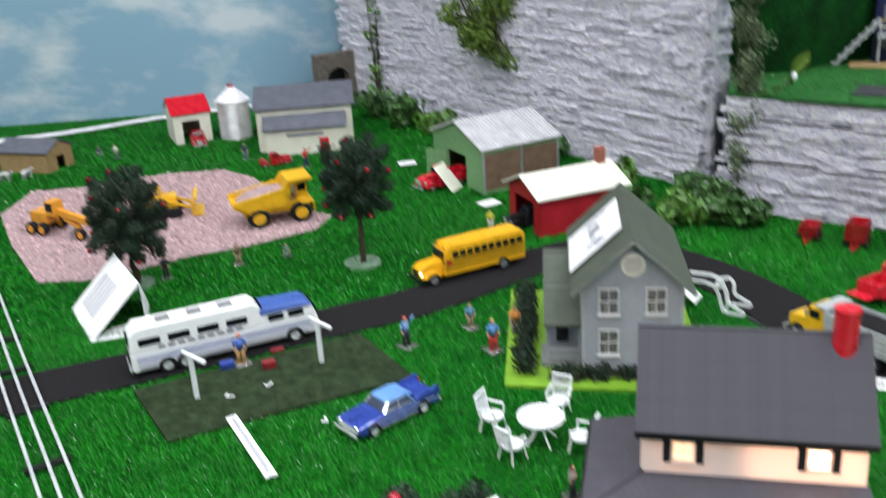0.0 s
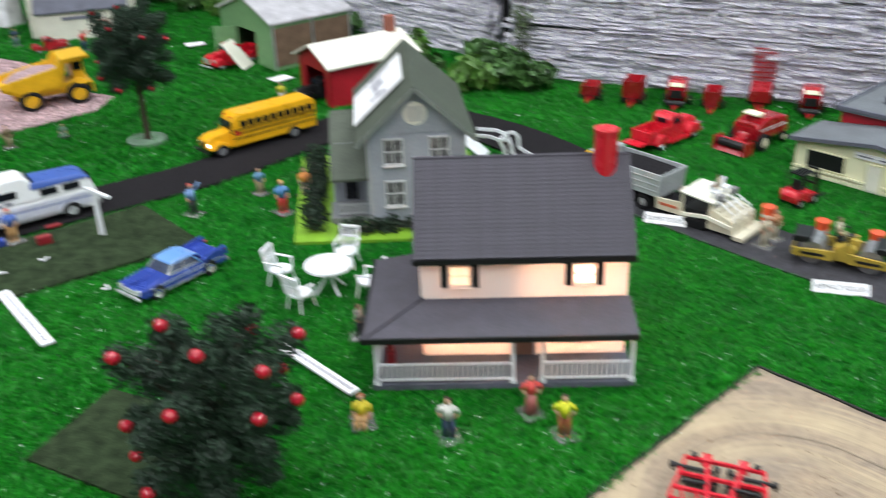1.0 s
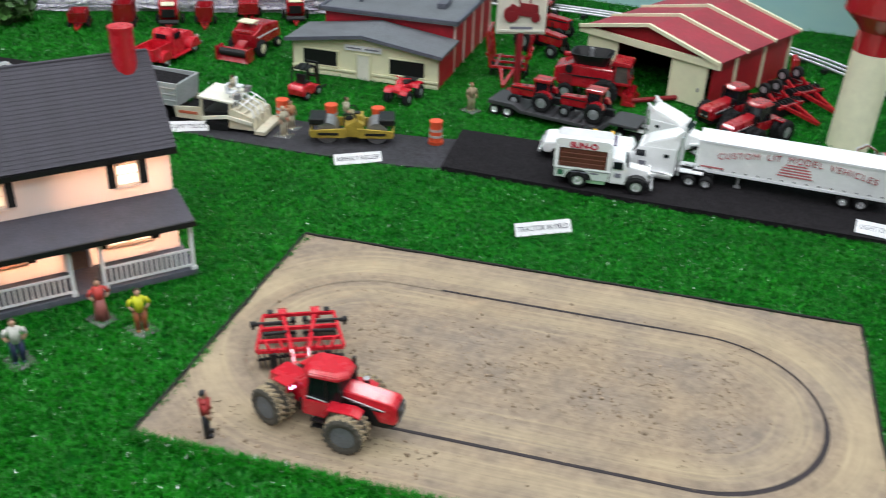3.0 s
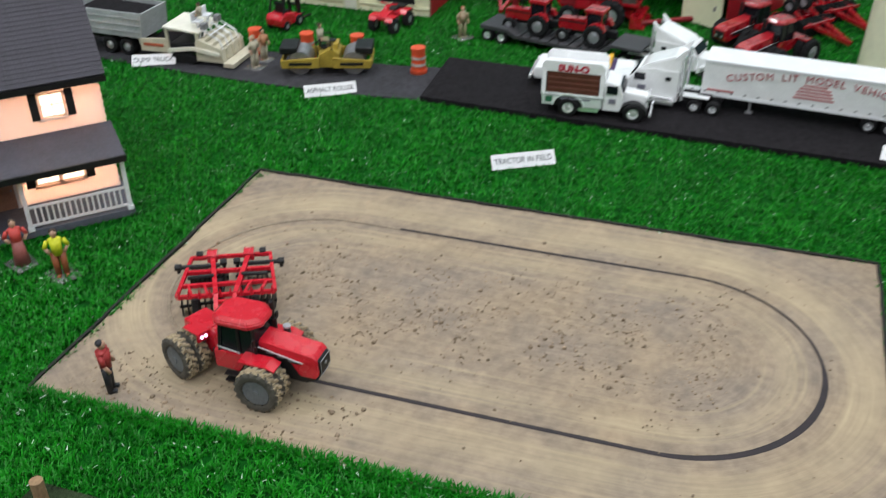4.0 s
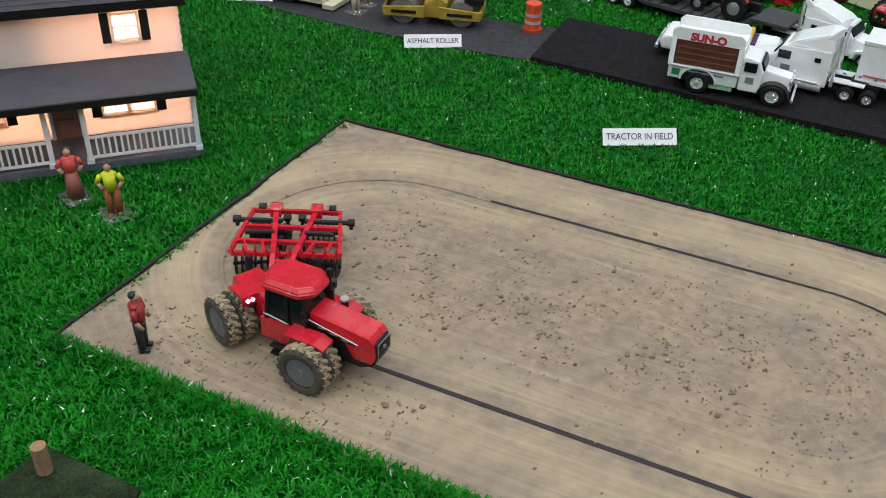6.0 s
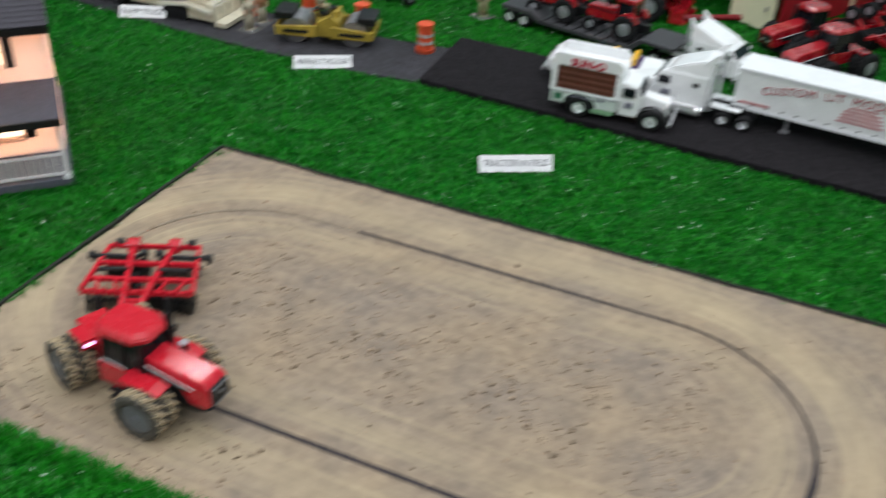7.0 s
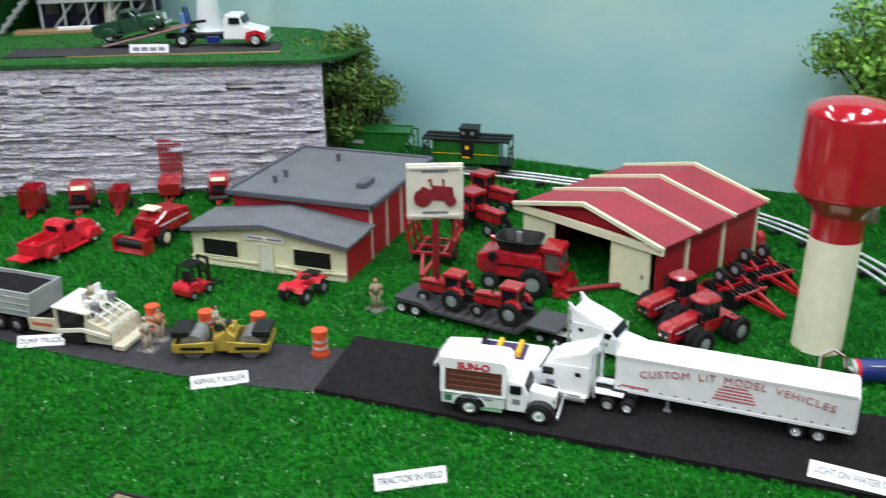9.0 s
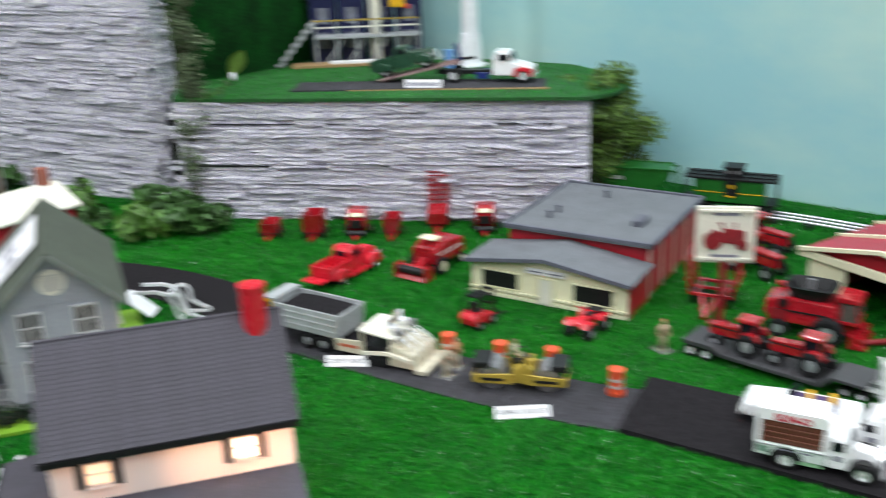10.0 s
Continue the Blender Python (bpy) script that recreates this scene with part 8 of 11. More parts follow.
def box_trailer(x, y, rz):
    """White van trailer; origin at its rear bottom middle, x forward."""
    v = thing("box_trailer", x, y, rz, "white box trailer with red arched lettering", "semi trailer", z=0.006)
    L, w, z0, z1 = 0.243, 0.045, 0.0185, 0.0625
    bm = B()
    box(bm, (L / 2, 0, (z0 + z1) / 2), (L, w, z1 - z0), 0.0016)
    body = part("van_body", bm, white_gloss, v)
    bm = B()
    box(bm, (L / 2, 0, z0 - 0.001), (L - 0.004, w * 0.5, 0.005))
    part("underframe", bm, black, v)
    for s in (-1, 1):
        me = shared(("side_marker",), lambda: (box(B(), (0, 0, 0), (0.003, 0.001, 0.0016)), [grey_plastic]))
        for k in range(17):
            piece("side_marker", me, body, pose(0.01 + k * 0.0152, s * (w / 2 + 0.0002), z0 + 0.006))
        slab("bottom_rail", body, (L / 2, s * (w / 2 + 0.0003), z0 + 0.0016), (L, 0.0012, 0.003), white)
        slab("top_rail", body, (L / 2, s * (w / 2 + 0.0003), z1 - 0.0016), (L, 0.0012, 0.003), white)
        bm = B()
        bar(bm, (0.185, s * 0.018, z0), (0.185, s * 0.018, 0.004), 0.003)
        box(bm, (0.185, s * 0.018, 0.003), (0.008, 0.006, 0.002))
        part("landing_leg", bm, grey_plastic, v)
    # arched lettering on the near side, facing -y or +y as the trailer stands
    side = 1
    face = pose(0, side * (w / 2 + 0.0003), 0, 90, 0, 180)
    text = "CUSTOM LIT MODEL VEHICLES"
    wide = {"I": 0.5, "M": 1.25, "O": 1.15, " ": 0.75, "D": 1.05, "C": 1.05, "U": 1.0, "V": 1.0, "H": 1.05}
    span = [wide.get(ch, 0.82) for ch in text]
    for i, ch in enumerate(text):
        if ch == " ":
            continue
        u = (2 * sum(span[:i]) + span[i]) / sum(span) - 1
        xx = L / 2 - 0.004 - u * 0.099
        zz = 0.0540 - 0.0115 * u * u
        letters(ch, 0.0118, mat("printed_red_ink", (0.44, 0.11, 0.13), 0.7, var=0.1), body, pose(xx, side * (w / 2 + 0.0009), zz, 90, 0, 180) @ pose(0, 0, 0, 0, 0, -13 * u), "letter")
    for k, (ww, zz) in enumerate(((0.026, 0.0470), (0.034, 0.0432), (0.038, 0.0394), (0.040, 0.0356), (0.044, 0.0318))):
        slab("text_bar", body, (L / 2 - 0.004, side * (w / 2 + 0.0003), zz), (ww, 0.0006, 0.0018), mat("pale_red_ink", (0.50, 0.16, 0.17), 0.7))
    slab("text_bar", body, (L - 0.022, side * (w / 2 + 0.0003), 0.0265), (0.030, 0.0006, 0.0022), mat("pale_red_ink", (0.50, 0.16, 0.17), 0.7))
    for yy in (-0.012, 0.012):
        slab("rear_door", body, (-0.0006, yy * 1.05, (z0 + z1) / 2), (0.0016, 0.0235, z1 - z0 - 0.006), white, 0.0003)
    slab("rear_bumper", v, (0.002, 0, 0.011), (0.003, 0.044, 0.003), black)
    wheels(v, (0.032, 0.054), 0.0165, 0.0088, 0.012, chrome)
    return v


def bottle_truck():
    v = thing("delivery_truck", 0.959, 0.580, -57, "white vintage toy delivery truck with brown crate panels", "delivery truck", z=0.006)
    w = 0.054
    slab("chassis", v, (0, 0, 0.013), (0.125, 0.024, 0.008), black)
    bm = B()
    box(bm, (-0.030, 0, 0.0235), (0.078, w, 0.017), 0.001)
    lower = part("lower_body", bm, mat("pale_mint_white", (0.66, 0.74, 0.70), 0.35, var=0.05, coat=0.3), v)
    for s in (-1, 1):
        bm = B()
        for k in range(4):
            prism(bm, [(-0.064, 0.033 + k * 0.0072), (0.004, 0.033 + k * 0.0072), (0.004, 0.0398 + k * 0.0072), (-0.064, 0.0398 + k * 0.0072)], s * (w / 2 - 0.003 - 0.001 * k), s * (w / 2 - 0.009 - 0.001 * k), 0.0006)
        part("crate_rack", bm, mat("crate_brown", (0.125, 0.040, 0.028), 0.35, var=0.2), v, "brown crate rack")
        for k in range(3):
            slab("crate_band", v, (-0.030, s * (w / 2 - 0.0030 - 0.001 * k), 0.0395 + k * 0.0072), (0.066, 0.0016, 0.0016), mat("crate_band_tan", (0.165, 0.065, 0.045), 0.4))
        for xx in (-0.0675, 0.0075):
            bm = B()
            bar(bm, (xx, s * (w / 2 - 0.003), 0.030), (xx, s * (w / 2 - 0.007), 0.066), 0.005)
            part("body_post", bm, white_gloss, v)
        bm = B()
        prism(bm, [(-0.071, 0.0), (0.0105, 0.0), (0.0105, 0.0105), (0.005, 0.0155), (-0.066, 0.0155), (-0.071, 0.0105)], -0.0012, 0.0012, 0.0004)
        sg = part("sign_board", bm, white_gloss, v, "white shaped sign board", at=pose(0, s * (w / 2 - 0.006), 0.0625))
        bm = B()
        pr = [(-0.034 + math.cos(a) * 0.0195, 0.0148 + math.sin(a) * 0.0172) for a in [math.pi * q / 10 for q in range(11)]]
        prism(bm, pr, s * (w / 2 - 0.001), s * (w / 2 + 0.0003), 0.0)
        part("wheel_well", bm, black, v, "black wheel well")
        bm = B()
        pr = [(-0.034 + math.cos(a) * 0.0212, 0.0148 + math.sin(a) * 0.0188) for a in [math.pi * q / 10 for q in range(11)]]
        pr += [(-0.034 - math.cos(a) * 0.0192, 0.0148 + math.sin(a) * 0.0168) for a in [math.pi * q / 10 for q in range(11)]]
        prism(bm, pr, s * (w / 2 - 0.001), s * (w / 2 + 0.0012), 0.0003)
        part("arch_lip", bm, lower.data.materials[0], v)
        letters("SUN-O", 0.0128, mat("bright_red_ink", (0.50, 0.03, 0.06), 0.6, var=0.1), sg, pose(-0.030, s * 0.0014, 0.0055, 90, 0, 180 if s > 0 else 0), "sign_lettering", bold=0.0007)
        slab("green_crest", lower, (-0.060, s * (w / 2 + 0.0004), 0.0235), (0.009, 0.0008, 0.008), mat("crest_green", (0.03, 0.16, 0.08), 0.5))
        slab("side_strip", lower, (-0.028, s * (w / 2 + 0.0004), 0.0305), (0.078, 0.0012, 0.0014), silver)
        slab("text_bar", lower, (-0.026, s * (w / 2 + 0.0004), 0.0265), (0.040, 0.0006, 0.0022), ink_grey)
        slab("tool_box", v, (-0.008, s * w * 0.42, 0.0125), (0.026, 0.006, 0.007), mat("mint_green", (0.30, 0.55, 0.32), 0.4))
    slab("roof", v, (-0.030, 0, 0.064), (0.08, w * 0.74, 0.003), white_gloss, 0.001)
    slab("front_bulkhead", v, (0.0095, 0, 0.046), (0.003, w * 0.86, 0.034), white_gloss)
    slab("rear_bulkhead", v, (-0.0695, 0, 0.046), (0.003, w * 0.86, 0.034), white_gloss)
    bm = B()
    prism(bm, [(0.010, 0.012), (0.034, 0.012), (0.036, 0.036), (0.030, 0.051), (0.012, 0.054), (0.010, 0.050)], -w * 0.44, w * 0.44, 0.002, lambda z: 1.0 if z < 0.04 else 0.88)
    cab = part("cab", bm, white_gloss, v)
    for s in (-1, 1):
        slab("side_window", cab, (0.021, s * w * 0.425, 0.043), (0.014, 0.003, 0.011), dark_glass, 0.0005)
        slab("door_crest", cab, (0.022, s * (w * 0.44 + 0.0003), 0.027), (0.009, 0.0008, 0.007), ink_grey)
        bm = B()
        pr = [(0.050 + math.cos(a) * 0.018, 0.012 + math.sin(a) * 0.0165) for a in [math.pi * q / 8 for q in range(9)]]
        pr += [(0.050 - math.cos(a) * 0.0145, 0.012 + math.sin(a) * 0.0132) for a in [math.pi * q / 8 for q in range(9)]]
        prism(bm, pr, s * w * 0.28, s * w * 0.5, 0.0006)
        part("fender", bm, black, v, "black front fender")
        lamp(v, 0.066, s * 0.0135, 0.030, 0.0042, chrome)
    slab("windscreen", cab, (0.0335, 0, 0.0445), (0.003, 0.036, 0.011), dark_glass, 0.0005, m=pose(0.0335, 0, 0.0445, 0, -20, 0))
    bm = B()
    prism(bm, [(0.034, 0.014), (0.066, 0.014), (0.066, 0.033), (0.034, 0.038)], -0.0125, 0.0125, 0.002, lambda z: 1.0 if z < 0.03 else 0.8)
    part("hood", bm, white_gloss, v)
    slab("grille", v, (0.0668, 0, 0.0235), (0.002, 0.018, 0.017), chrome, 0.0008)
    slab("bumper", v, (0.0715, 0, 0.0105), (0.003, 0.050, 0.004), chrome, 0.001)
    wheels(v, (0.050,), 0.0255, 0.0134, 0.0085, chrome)
    wheels(v, (-0.034,), 0.0255, 0.0134, 0.0085, chrome)
    return v


def convertible():
    v = thing("convertible", 1.012, 0.645, 123, "white toy convertible with purple and yellow interior", "car", z=0.006)
    bm = B()
    prism(bm, [(-0.060, 0.010), (0.060, 0.010), (0.064, 0.018), (0.060, 0.026), (0.02, 0.029), (-0.06, 0.028), (-0.065, 0.018)], -0.025, 0.025, 0.003)
    part("body", bm, white_gloss, v)
    slab("interior", v, (-0.012, 0, 0.0285), (0.052, 0.036, 0.003), purple, 0.001)
    for xx in (-0.030, -0.006):
        slab("seat_back", v, (xx, 0, 0.032), (0.006, 0.034, 0.010), yellow, 0.002)
    bm = B()
    prism(bm, [(0.016, 0.029), (0.020, 0.029), (0.010, 0.040), (0.008, 0.040)], -0.021, 0.021)
    part("windscreen", bm, dark_glass, v)
    for s in (-1, 1):
        lamp(v, 0.062, s * 0.018, 0.021, 0.0036, chrome)
    slab("bumper", v, (0.066, 0, 0.012), (0.004, 0.05, 0.005), chrome, 0.0014)
    slab("bumper", v, (-0.067, 0, 0.012), (0.004, 0.05, 0.005), chrome, 0.0014)
    slab("grille", v, (0.0642, 0, 0.018), (0.002, 0.026, 0.006), chrome)
    wheels(v, (0.040, -0.038), 0.022, 0.010, 0.007, chrome)


def lowboy():
    v = thing("lowboy_trailer", 1.092, 0.757, -73, "grey lowboy trailer carrying two red tractors", "trailer")
    bm = B()
    prism(bm, [(-0.115, 0.018), (-0.075, 0.018), (-0.06, 0.012), (0.07, 0.012), (0.085, 0.026), (0.125, 0.026), (0.125, 0.030), (0.082, 0.030), (0.066, 0.017), (-0.058, 0.017), (-0.072, 0.024), (-0.115, 0.024)], -0.027, 0.027, 0.0008)
    part("deck", bm, mat("trailer_grey", (0.045, 0.045, 0.05), 0.55, var=0.2), v)
    for k in range(9):
        slab("deck_rib", v, (-0.052 + k * 0.0145, 0, 0.0173), (0.002, 0.053, 0.0008), black)
    wheels(v, (-0.104, -0.082), 0.021, 0.0095, 0.010, chrome)
    return v


def railcar(x, y, rz, hop=False):
    v = thing("hopper_car" if hop else "caboose", x, y, rz, "green toy hopper car on the track" if hop else "green toy caboose with black cupola and yellow stripe", "rail car", z=0.010)
    w = 0.052
    slab("underframe", v, (0, 0, 0.018), (0.165, 0.03, 0.006), black)
    if hop:
        bm = B()
        prism(bm, [(-0.070, 0.060), (-0.034, 0.026), (-0.016, 0.026), (0.0, 0.040), (0.016, 0.026), (0.034, 0.026), (0.070, 0.060), (0.070, 0.076), (-0.070, 0.076)], -w / 2, w / 2, 0.001)
        part("hopper_body", bm, green_dk, v)
        for sx in (-1, 1):
            for s in (-1, 1):
                bm = B()
                bar(bm, (sx * 0.080, s * 0.022, 0.02), (sx * 0.080, s * 0.022, 0.074), 0.003)
                bar(bm, (sx * 0.080, s * 0.022, 0.022), (sx * 0.050, s * 0.022, 0.055), 0.003)
                bar(bm, (sx * 0.068, s * 0.022, 0.073), (sx * 0.081, s * 0.022, 0.073), 0.003)
                part("end_brace", bm, green_dk, v)
            for q in range(4):
                bm = B()
                bar(bm, (sx * 0.0805, -0.022, 0.030 + q * 0.012), (sx * 0.0805, -0.008, 0.030 + q * 0.012), 0.0018)
                part("ladder_rung", bm, green_dk, v)
        for k in range(9):
            for s in (-1, 1):
                slab("side_rib", v, (-0.064 + k * 0.016, s * w / 2, 0.068), (0.002, 0.003, 0.016), green_dk)
        for s in (-1, 1):
            slab("top_rim", v, (0, s * (w / 2 + 0.001), 0.0765), (0.144, 0.003, 0.003), green_dk, 0.0006)
            slab("lettering_bar", v, (-0.030, s * (w / 2 + 0.0006), 0.0565), (0.022, 0.001, 0.007), bed_grey)
    else:
        bm = B()
        box(bm, (0, 0, 0.043), (0.130, w, 0.044), 0.0016)
        body = part("body", bm, green_dk, v)
        for s in (-1, 1):
            slab("yellow_stripe", body, (0, s * (w / 2 + 0.0005), 0.0405), (0.128, 0.001, 0.0012), yellow)
            bm = B()
            cyl(bm, (0.004, s * (w / 2 + 0.0030), 0.0535), 0.0042, 0.001, "y", 14)
            part("emblem", bm, yellow, body, "small yellow emblem")
            slab("lettering_bar", body, (0.002, s * (w / 2 + 0.0030), 0.0345), (0.014, 0.001, 0.003), yellow)
            slab("bay", body, (0.004, s * (w / 2 + 0.001), 0.050), (0.024, 0.003, 0.030), black, 0.0006, "dark centre bay")
            for q in range(6):
                slab("board_joint", body, (-0.058 + q * 0.023, s * (w / 2 + 0.0002), 0.043), (0.0008, 0.0008, 0.040), black)
        slab("roof", v, (0, 0, 0.067), (0.170, w + 0.006, 0.004), black, 0.001)
        for s in (-1, 1):
            slab("roof_walk", v, (0, s * 0.012, 0.0705), (0.168, 0.006, 0.0014), black)
        bm = B()
        box(bm, (0.004, 0, 0.077), (0.034, w * 0.7, 0.018), 0.002)
        box(bm, (0.004, 0, 0.0870), (0.038, w * 0.78, 0.003), 0.001)
        cup = part("cupola", bm, black, v, "black roof cupola")
        for s in (-1, 1):
            for q in (-0.006, 0.012):
                bm = B()
                cyl(bm, (q, s * (w * 0.35 + 0.0004), 0.079), 0.0038, 0.0012, "y", 12)
                part("cupola_window", bm, grey_plastic, cup)
        for sx in (-1, 1):
            slab("end_platform", v, (sx * 0.076, 0, 0.021), (0.022, w, 0.003), black)
            for s in (-1, 1):
                bm = B()
                rod(bm, (sx * 0.084, s * 0.023, 0.02), (sx * 0.084, s * 0.023, 0.066), 0.0014, 6)
                part("end_post", bm, black, v)
            for zz in (0.030, 0.040, 0.050):
                bm = B()
                rod(bm, (sx * 0.084, -0.023, zz), (sx * 0.084, 0.023, zz), 0.0012, 6)
                part("end_rail", bm, black, v)
            bm = B()
            cyl(bm, (sx * 0.0855, 0, 0.044), 0.007, 0.0016, "x", 14)
            part("brake_wheel", bm, black, v)
            slab("step", v, (sx * 0.078, 0, 0.010), (0.010, w + 0.002, 0.003), black)
    for sx in (-0.05, 0.05):
        tk = slab("truck_frame", v, (sx, 0, 0.010), (0.04, 0.036, 0.007), black, 0.001)
        for dx in (-0.013, 0.013):
            wheel(v, sx + dx, 0.016, 0.0085, 0.004, grey_plastic, black)
            wheel(v, sx + dx, -0.016, 0.0085, 0.004, grey_plastic, black)
    return v


school_bus()
coach()
sedan()
mine_truck()
excavator()
loader()
pk = pickup(0.792, 1.396, 27, red_bright, "bright red 1940s toy pickup truck with open tailgate", s=0.93)
slab("tailgate", pk, (-0.088, 0, 0.019), (0.022, 0.038, 0.0025), red_bright, 0.0006)
pickup(-0.612, 2.735, -75, red, "small red toy truck parked in the garage", s=0.75, name="small_truck", bed=False)
pickup(-0.355, 2.452, 20, red, "small red toy car by the cream shed", s=0.62, name="small_red_car", bed=False)
pickup(0.075, 2.16, 215, red_bright, "red toy car at the open green shed door", s=0.9, name="red_car")
pickup(0.245, 1.845, 200, black, "black toy car inside the red shed", s=0.75, name="black_car", bed=False)
forklift()
quad_bike()
dump_truck()
paver()
roller()
b0 = barrel(0.769, 1.03)
for bx, by in ((0.812, 0.968), (0.857, 0.915), (0.888, 0.824)):
    barrel(bx, by, b0)
resize(semi_tractor(1.032, 0.555, 116, "white toy semi tractor with sleeper and chrome tank"), 0.80, 0.84, 0.77)
box_trailer(1.180, 0.2925, 115.8)
resize(bottle_truck(), 0.9, 0.88, 0.84)
convertible()
lowboy()
row_tractor(1.082, 0.803, 109, 0.017, 0.86, "red toy tractor chained on the lowboy deck")
row_tractor(1.106, 0.722, 109, 0.017, 0.88, "red toy tractor with cab on the lowboy deck")
resize(semi_tractor(1.152, 0.597, -73, "white toy semi tractor coupled to the lowboy", 0.0), 0.80, 0.84, 0.66)
combine(1.228, 0.80, -62, 1.0)
field_tractor(0.389, 0.4435, -60, -24)
disc_harrow()
big_tractor(1.262, 0.53, 172, 0.80, label="red articulated toy tractor beside the white trailer")
big_tractor(1.300, 0.590, 172, 0.80, label="red articulated toy tractor parked at the barn corner")
row_tractor(1.340, 1.015, -88, 0, 1.15, "red toy tractor parked behind the dealer sign")
row_tractor(1.425, 1.075, -80, 0, 1.15, "red toy tractor near the railway track")
old_combine()
for (wx, wy), kd, lb in zip(((0.752, 1.665), (0.820, 1.615), (0.892, 1.575), (0.942, 1.53), (1.035, 1.52), (1.098, 1.452)), ("box", "tall", "baler", "gravity", "rack", "baler"), ("small red toy wagon", "tall red toy forage box", "red toy baler with cream front panel", "small red toy gravity box", "tall red toy bale rack wagon", "red toy baler with black wheels")):
    hopper_wagon(wx + 0.004, wy - 0.004, 235, lb + " along the rock wall", {"box": 0.66, "tall": 0.72, "gravity": 0.70}.get(kd, 0.80), kd)
railcar(1.527, 1.241, -55)
railcar(1.416, 1.387, -51, True)


# ---- railway track ----
def track(name, pts, label, zr=0.010, sp=0.0185, tie=0.06):
    v = tagged(new(name), label, "railway track", "", "structure")
    line, _, _ = ribbon(pts, 0.01, 10)
    for off in (-sp, 0.0, sp):
        bm = B()
        rings = []
        for i, p in enumerate(line):
            d = (line[min(i + 1, len(line) - 1)] - line[max(i - 1, 0)]).normalized()
            nr = Vector((-d.y, d.x))
            c = p + nr * off
            rings.append([bm.verts.new((c.x + nr.x * 0.0026 * math.cos(a), c.y + nr.y * 0.0026 * math.cos(a), zr + 0.0026 * math.sin(a))) for a in [2 * math.pi * k / 8 for k in range(8)]] + [])
        for a, b in zip(rings, rings[1:]):
            for k in range(8):
                f = bm.faces.new((a[k], a[(k + 1) % 8], b[(k + 1) % 8], b[k]))
                f.smooth = True
        bm.faces.new(rings[0])
        bm.faces.new(rings[-1][::-1])
        bmesh.ops.recalc_face_normals(bm, faces=bm.faces[:])
        part("rail", bm, rail_m, v)
    me = shared(("sleeper",), lambda: (box(B(), (0, 0, 0.004), (0.010, 0.058, 0.008), 0.0008), [black]))
    run = 0.0
    for a, b in zip(line, line[1:]):
        run += (b - a).length
        if run > tie:
            run = 0.0
            d = b - a
            piece("sleeper", me, v, pose(b.x, b.y, -0.0005, 0, 0, math.degrees(math.atan2(d.y, d.x))))


track("railway_track", [(1.27, 1.54), (1.39, 1.415), (1.49, 1.287), (1.57, 1.164), (1.631, 1.018), (1.678, 0.87), (1.694, 0.76), (1.692, 0.69), (1.675, 0.61), (1.635, 0.50), (1.565, 0.395), (1.47, 0.31), (1.33, 0.21), (1.18, 0.11)], "silver three-rail tubular toy track curving round the farm")
track("railway_track", [(-1.02, 2.08), (-0.65, 1.385), (-0.43, 0.98), (-0.2, 0.55)], "silver three-rail tubular toy track at the table edge", 0.011, 0.021, 0.125)
track("railway_track", [(-1.5, 2.86), (-1.10, 2.96), (-0.82, 3.10), (-0.5, 3.2), (-0.2, 3.22)], "silver three-rail tubular toy track along the backdrop")


# ---- plants ----
def leaf_quads(bm, rs, centre, r, n, size, flat=0.8, ratio=1.6):
    """A clump of small leaves, thick at the rim and loose inside."""
    c = Vector(centre)
    for _ in range(n):
        d = Vector(rs.normal(0, 1, 3)).normalized()
        p = c + Vector((d.x * r, d.y * r, d.z * r * flat)) * (rs.uniform(0.45, 1.05))
        s = size * rs.uniform(0.6, 1.3)
        q = (d + Vector(rs.normal(0, 0.5, 3))).to_track_quat("Z", "Y").to_matrix()
        t = Matrix.Rotation(rs.uniform(0, 6.28), 3, "Z")
        a = [q @ t @ Vector(v) for v in ((-s * 0.5, 0, 0), (0, -s * 0.5 / ratio, s * 0.12), (s * 0.55, 0, 0), (0, s * 0.5 / ratio, s * 0.12))]
        bm.faces.new([bm.verts.new(p + v) for v in a])


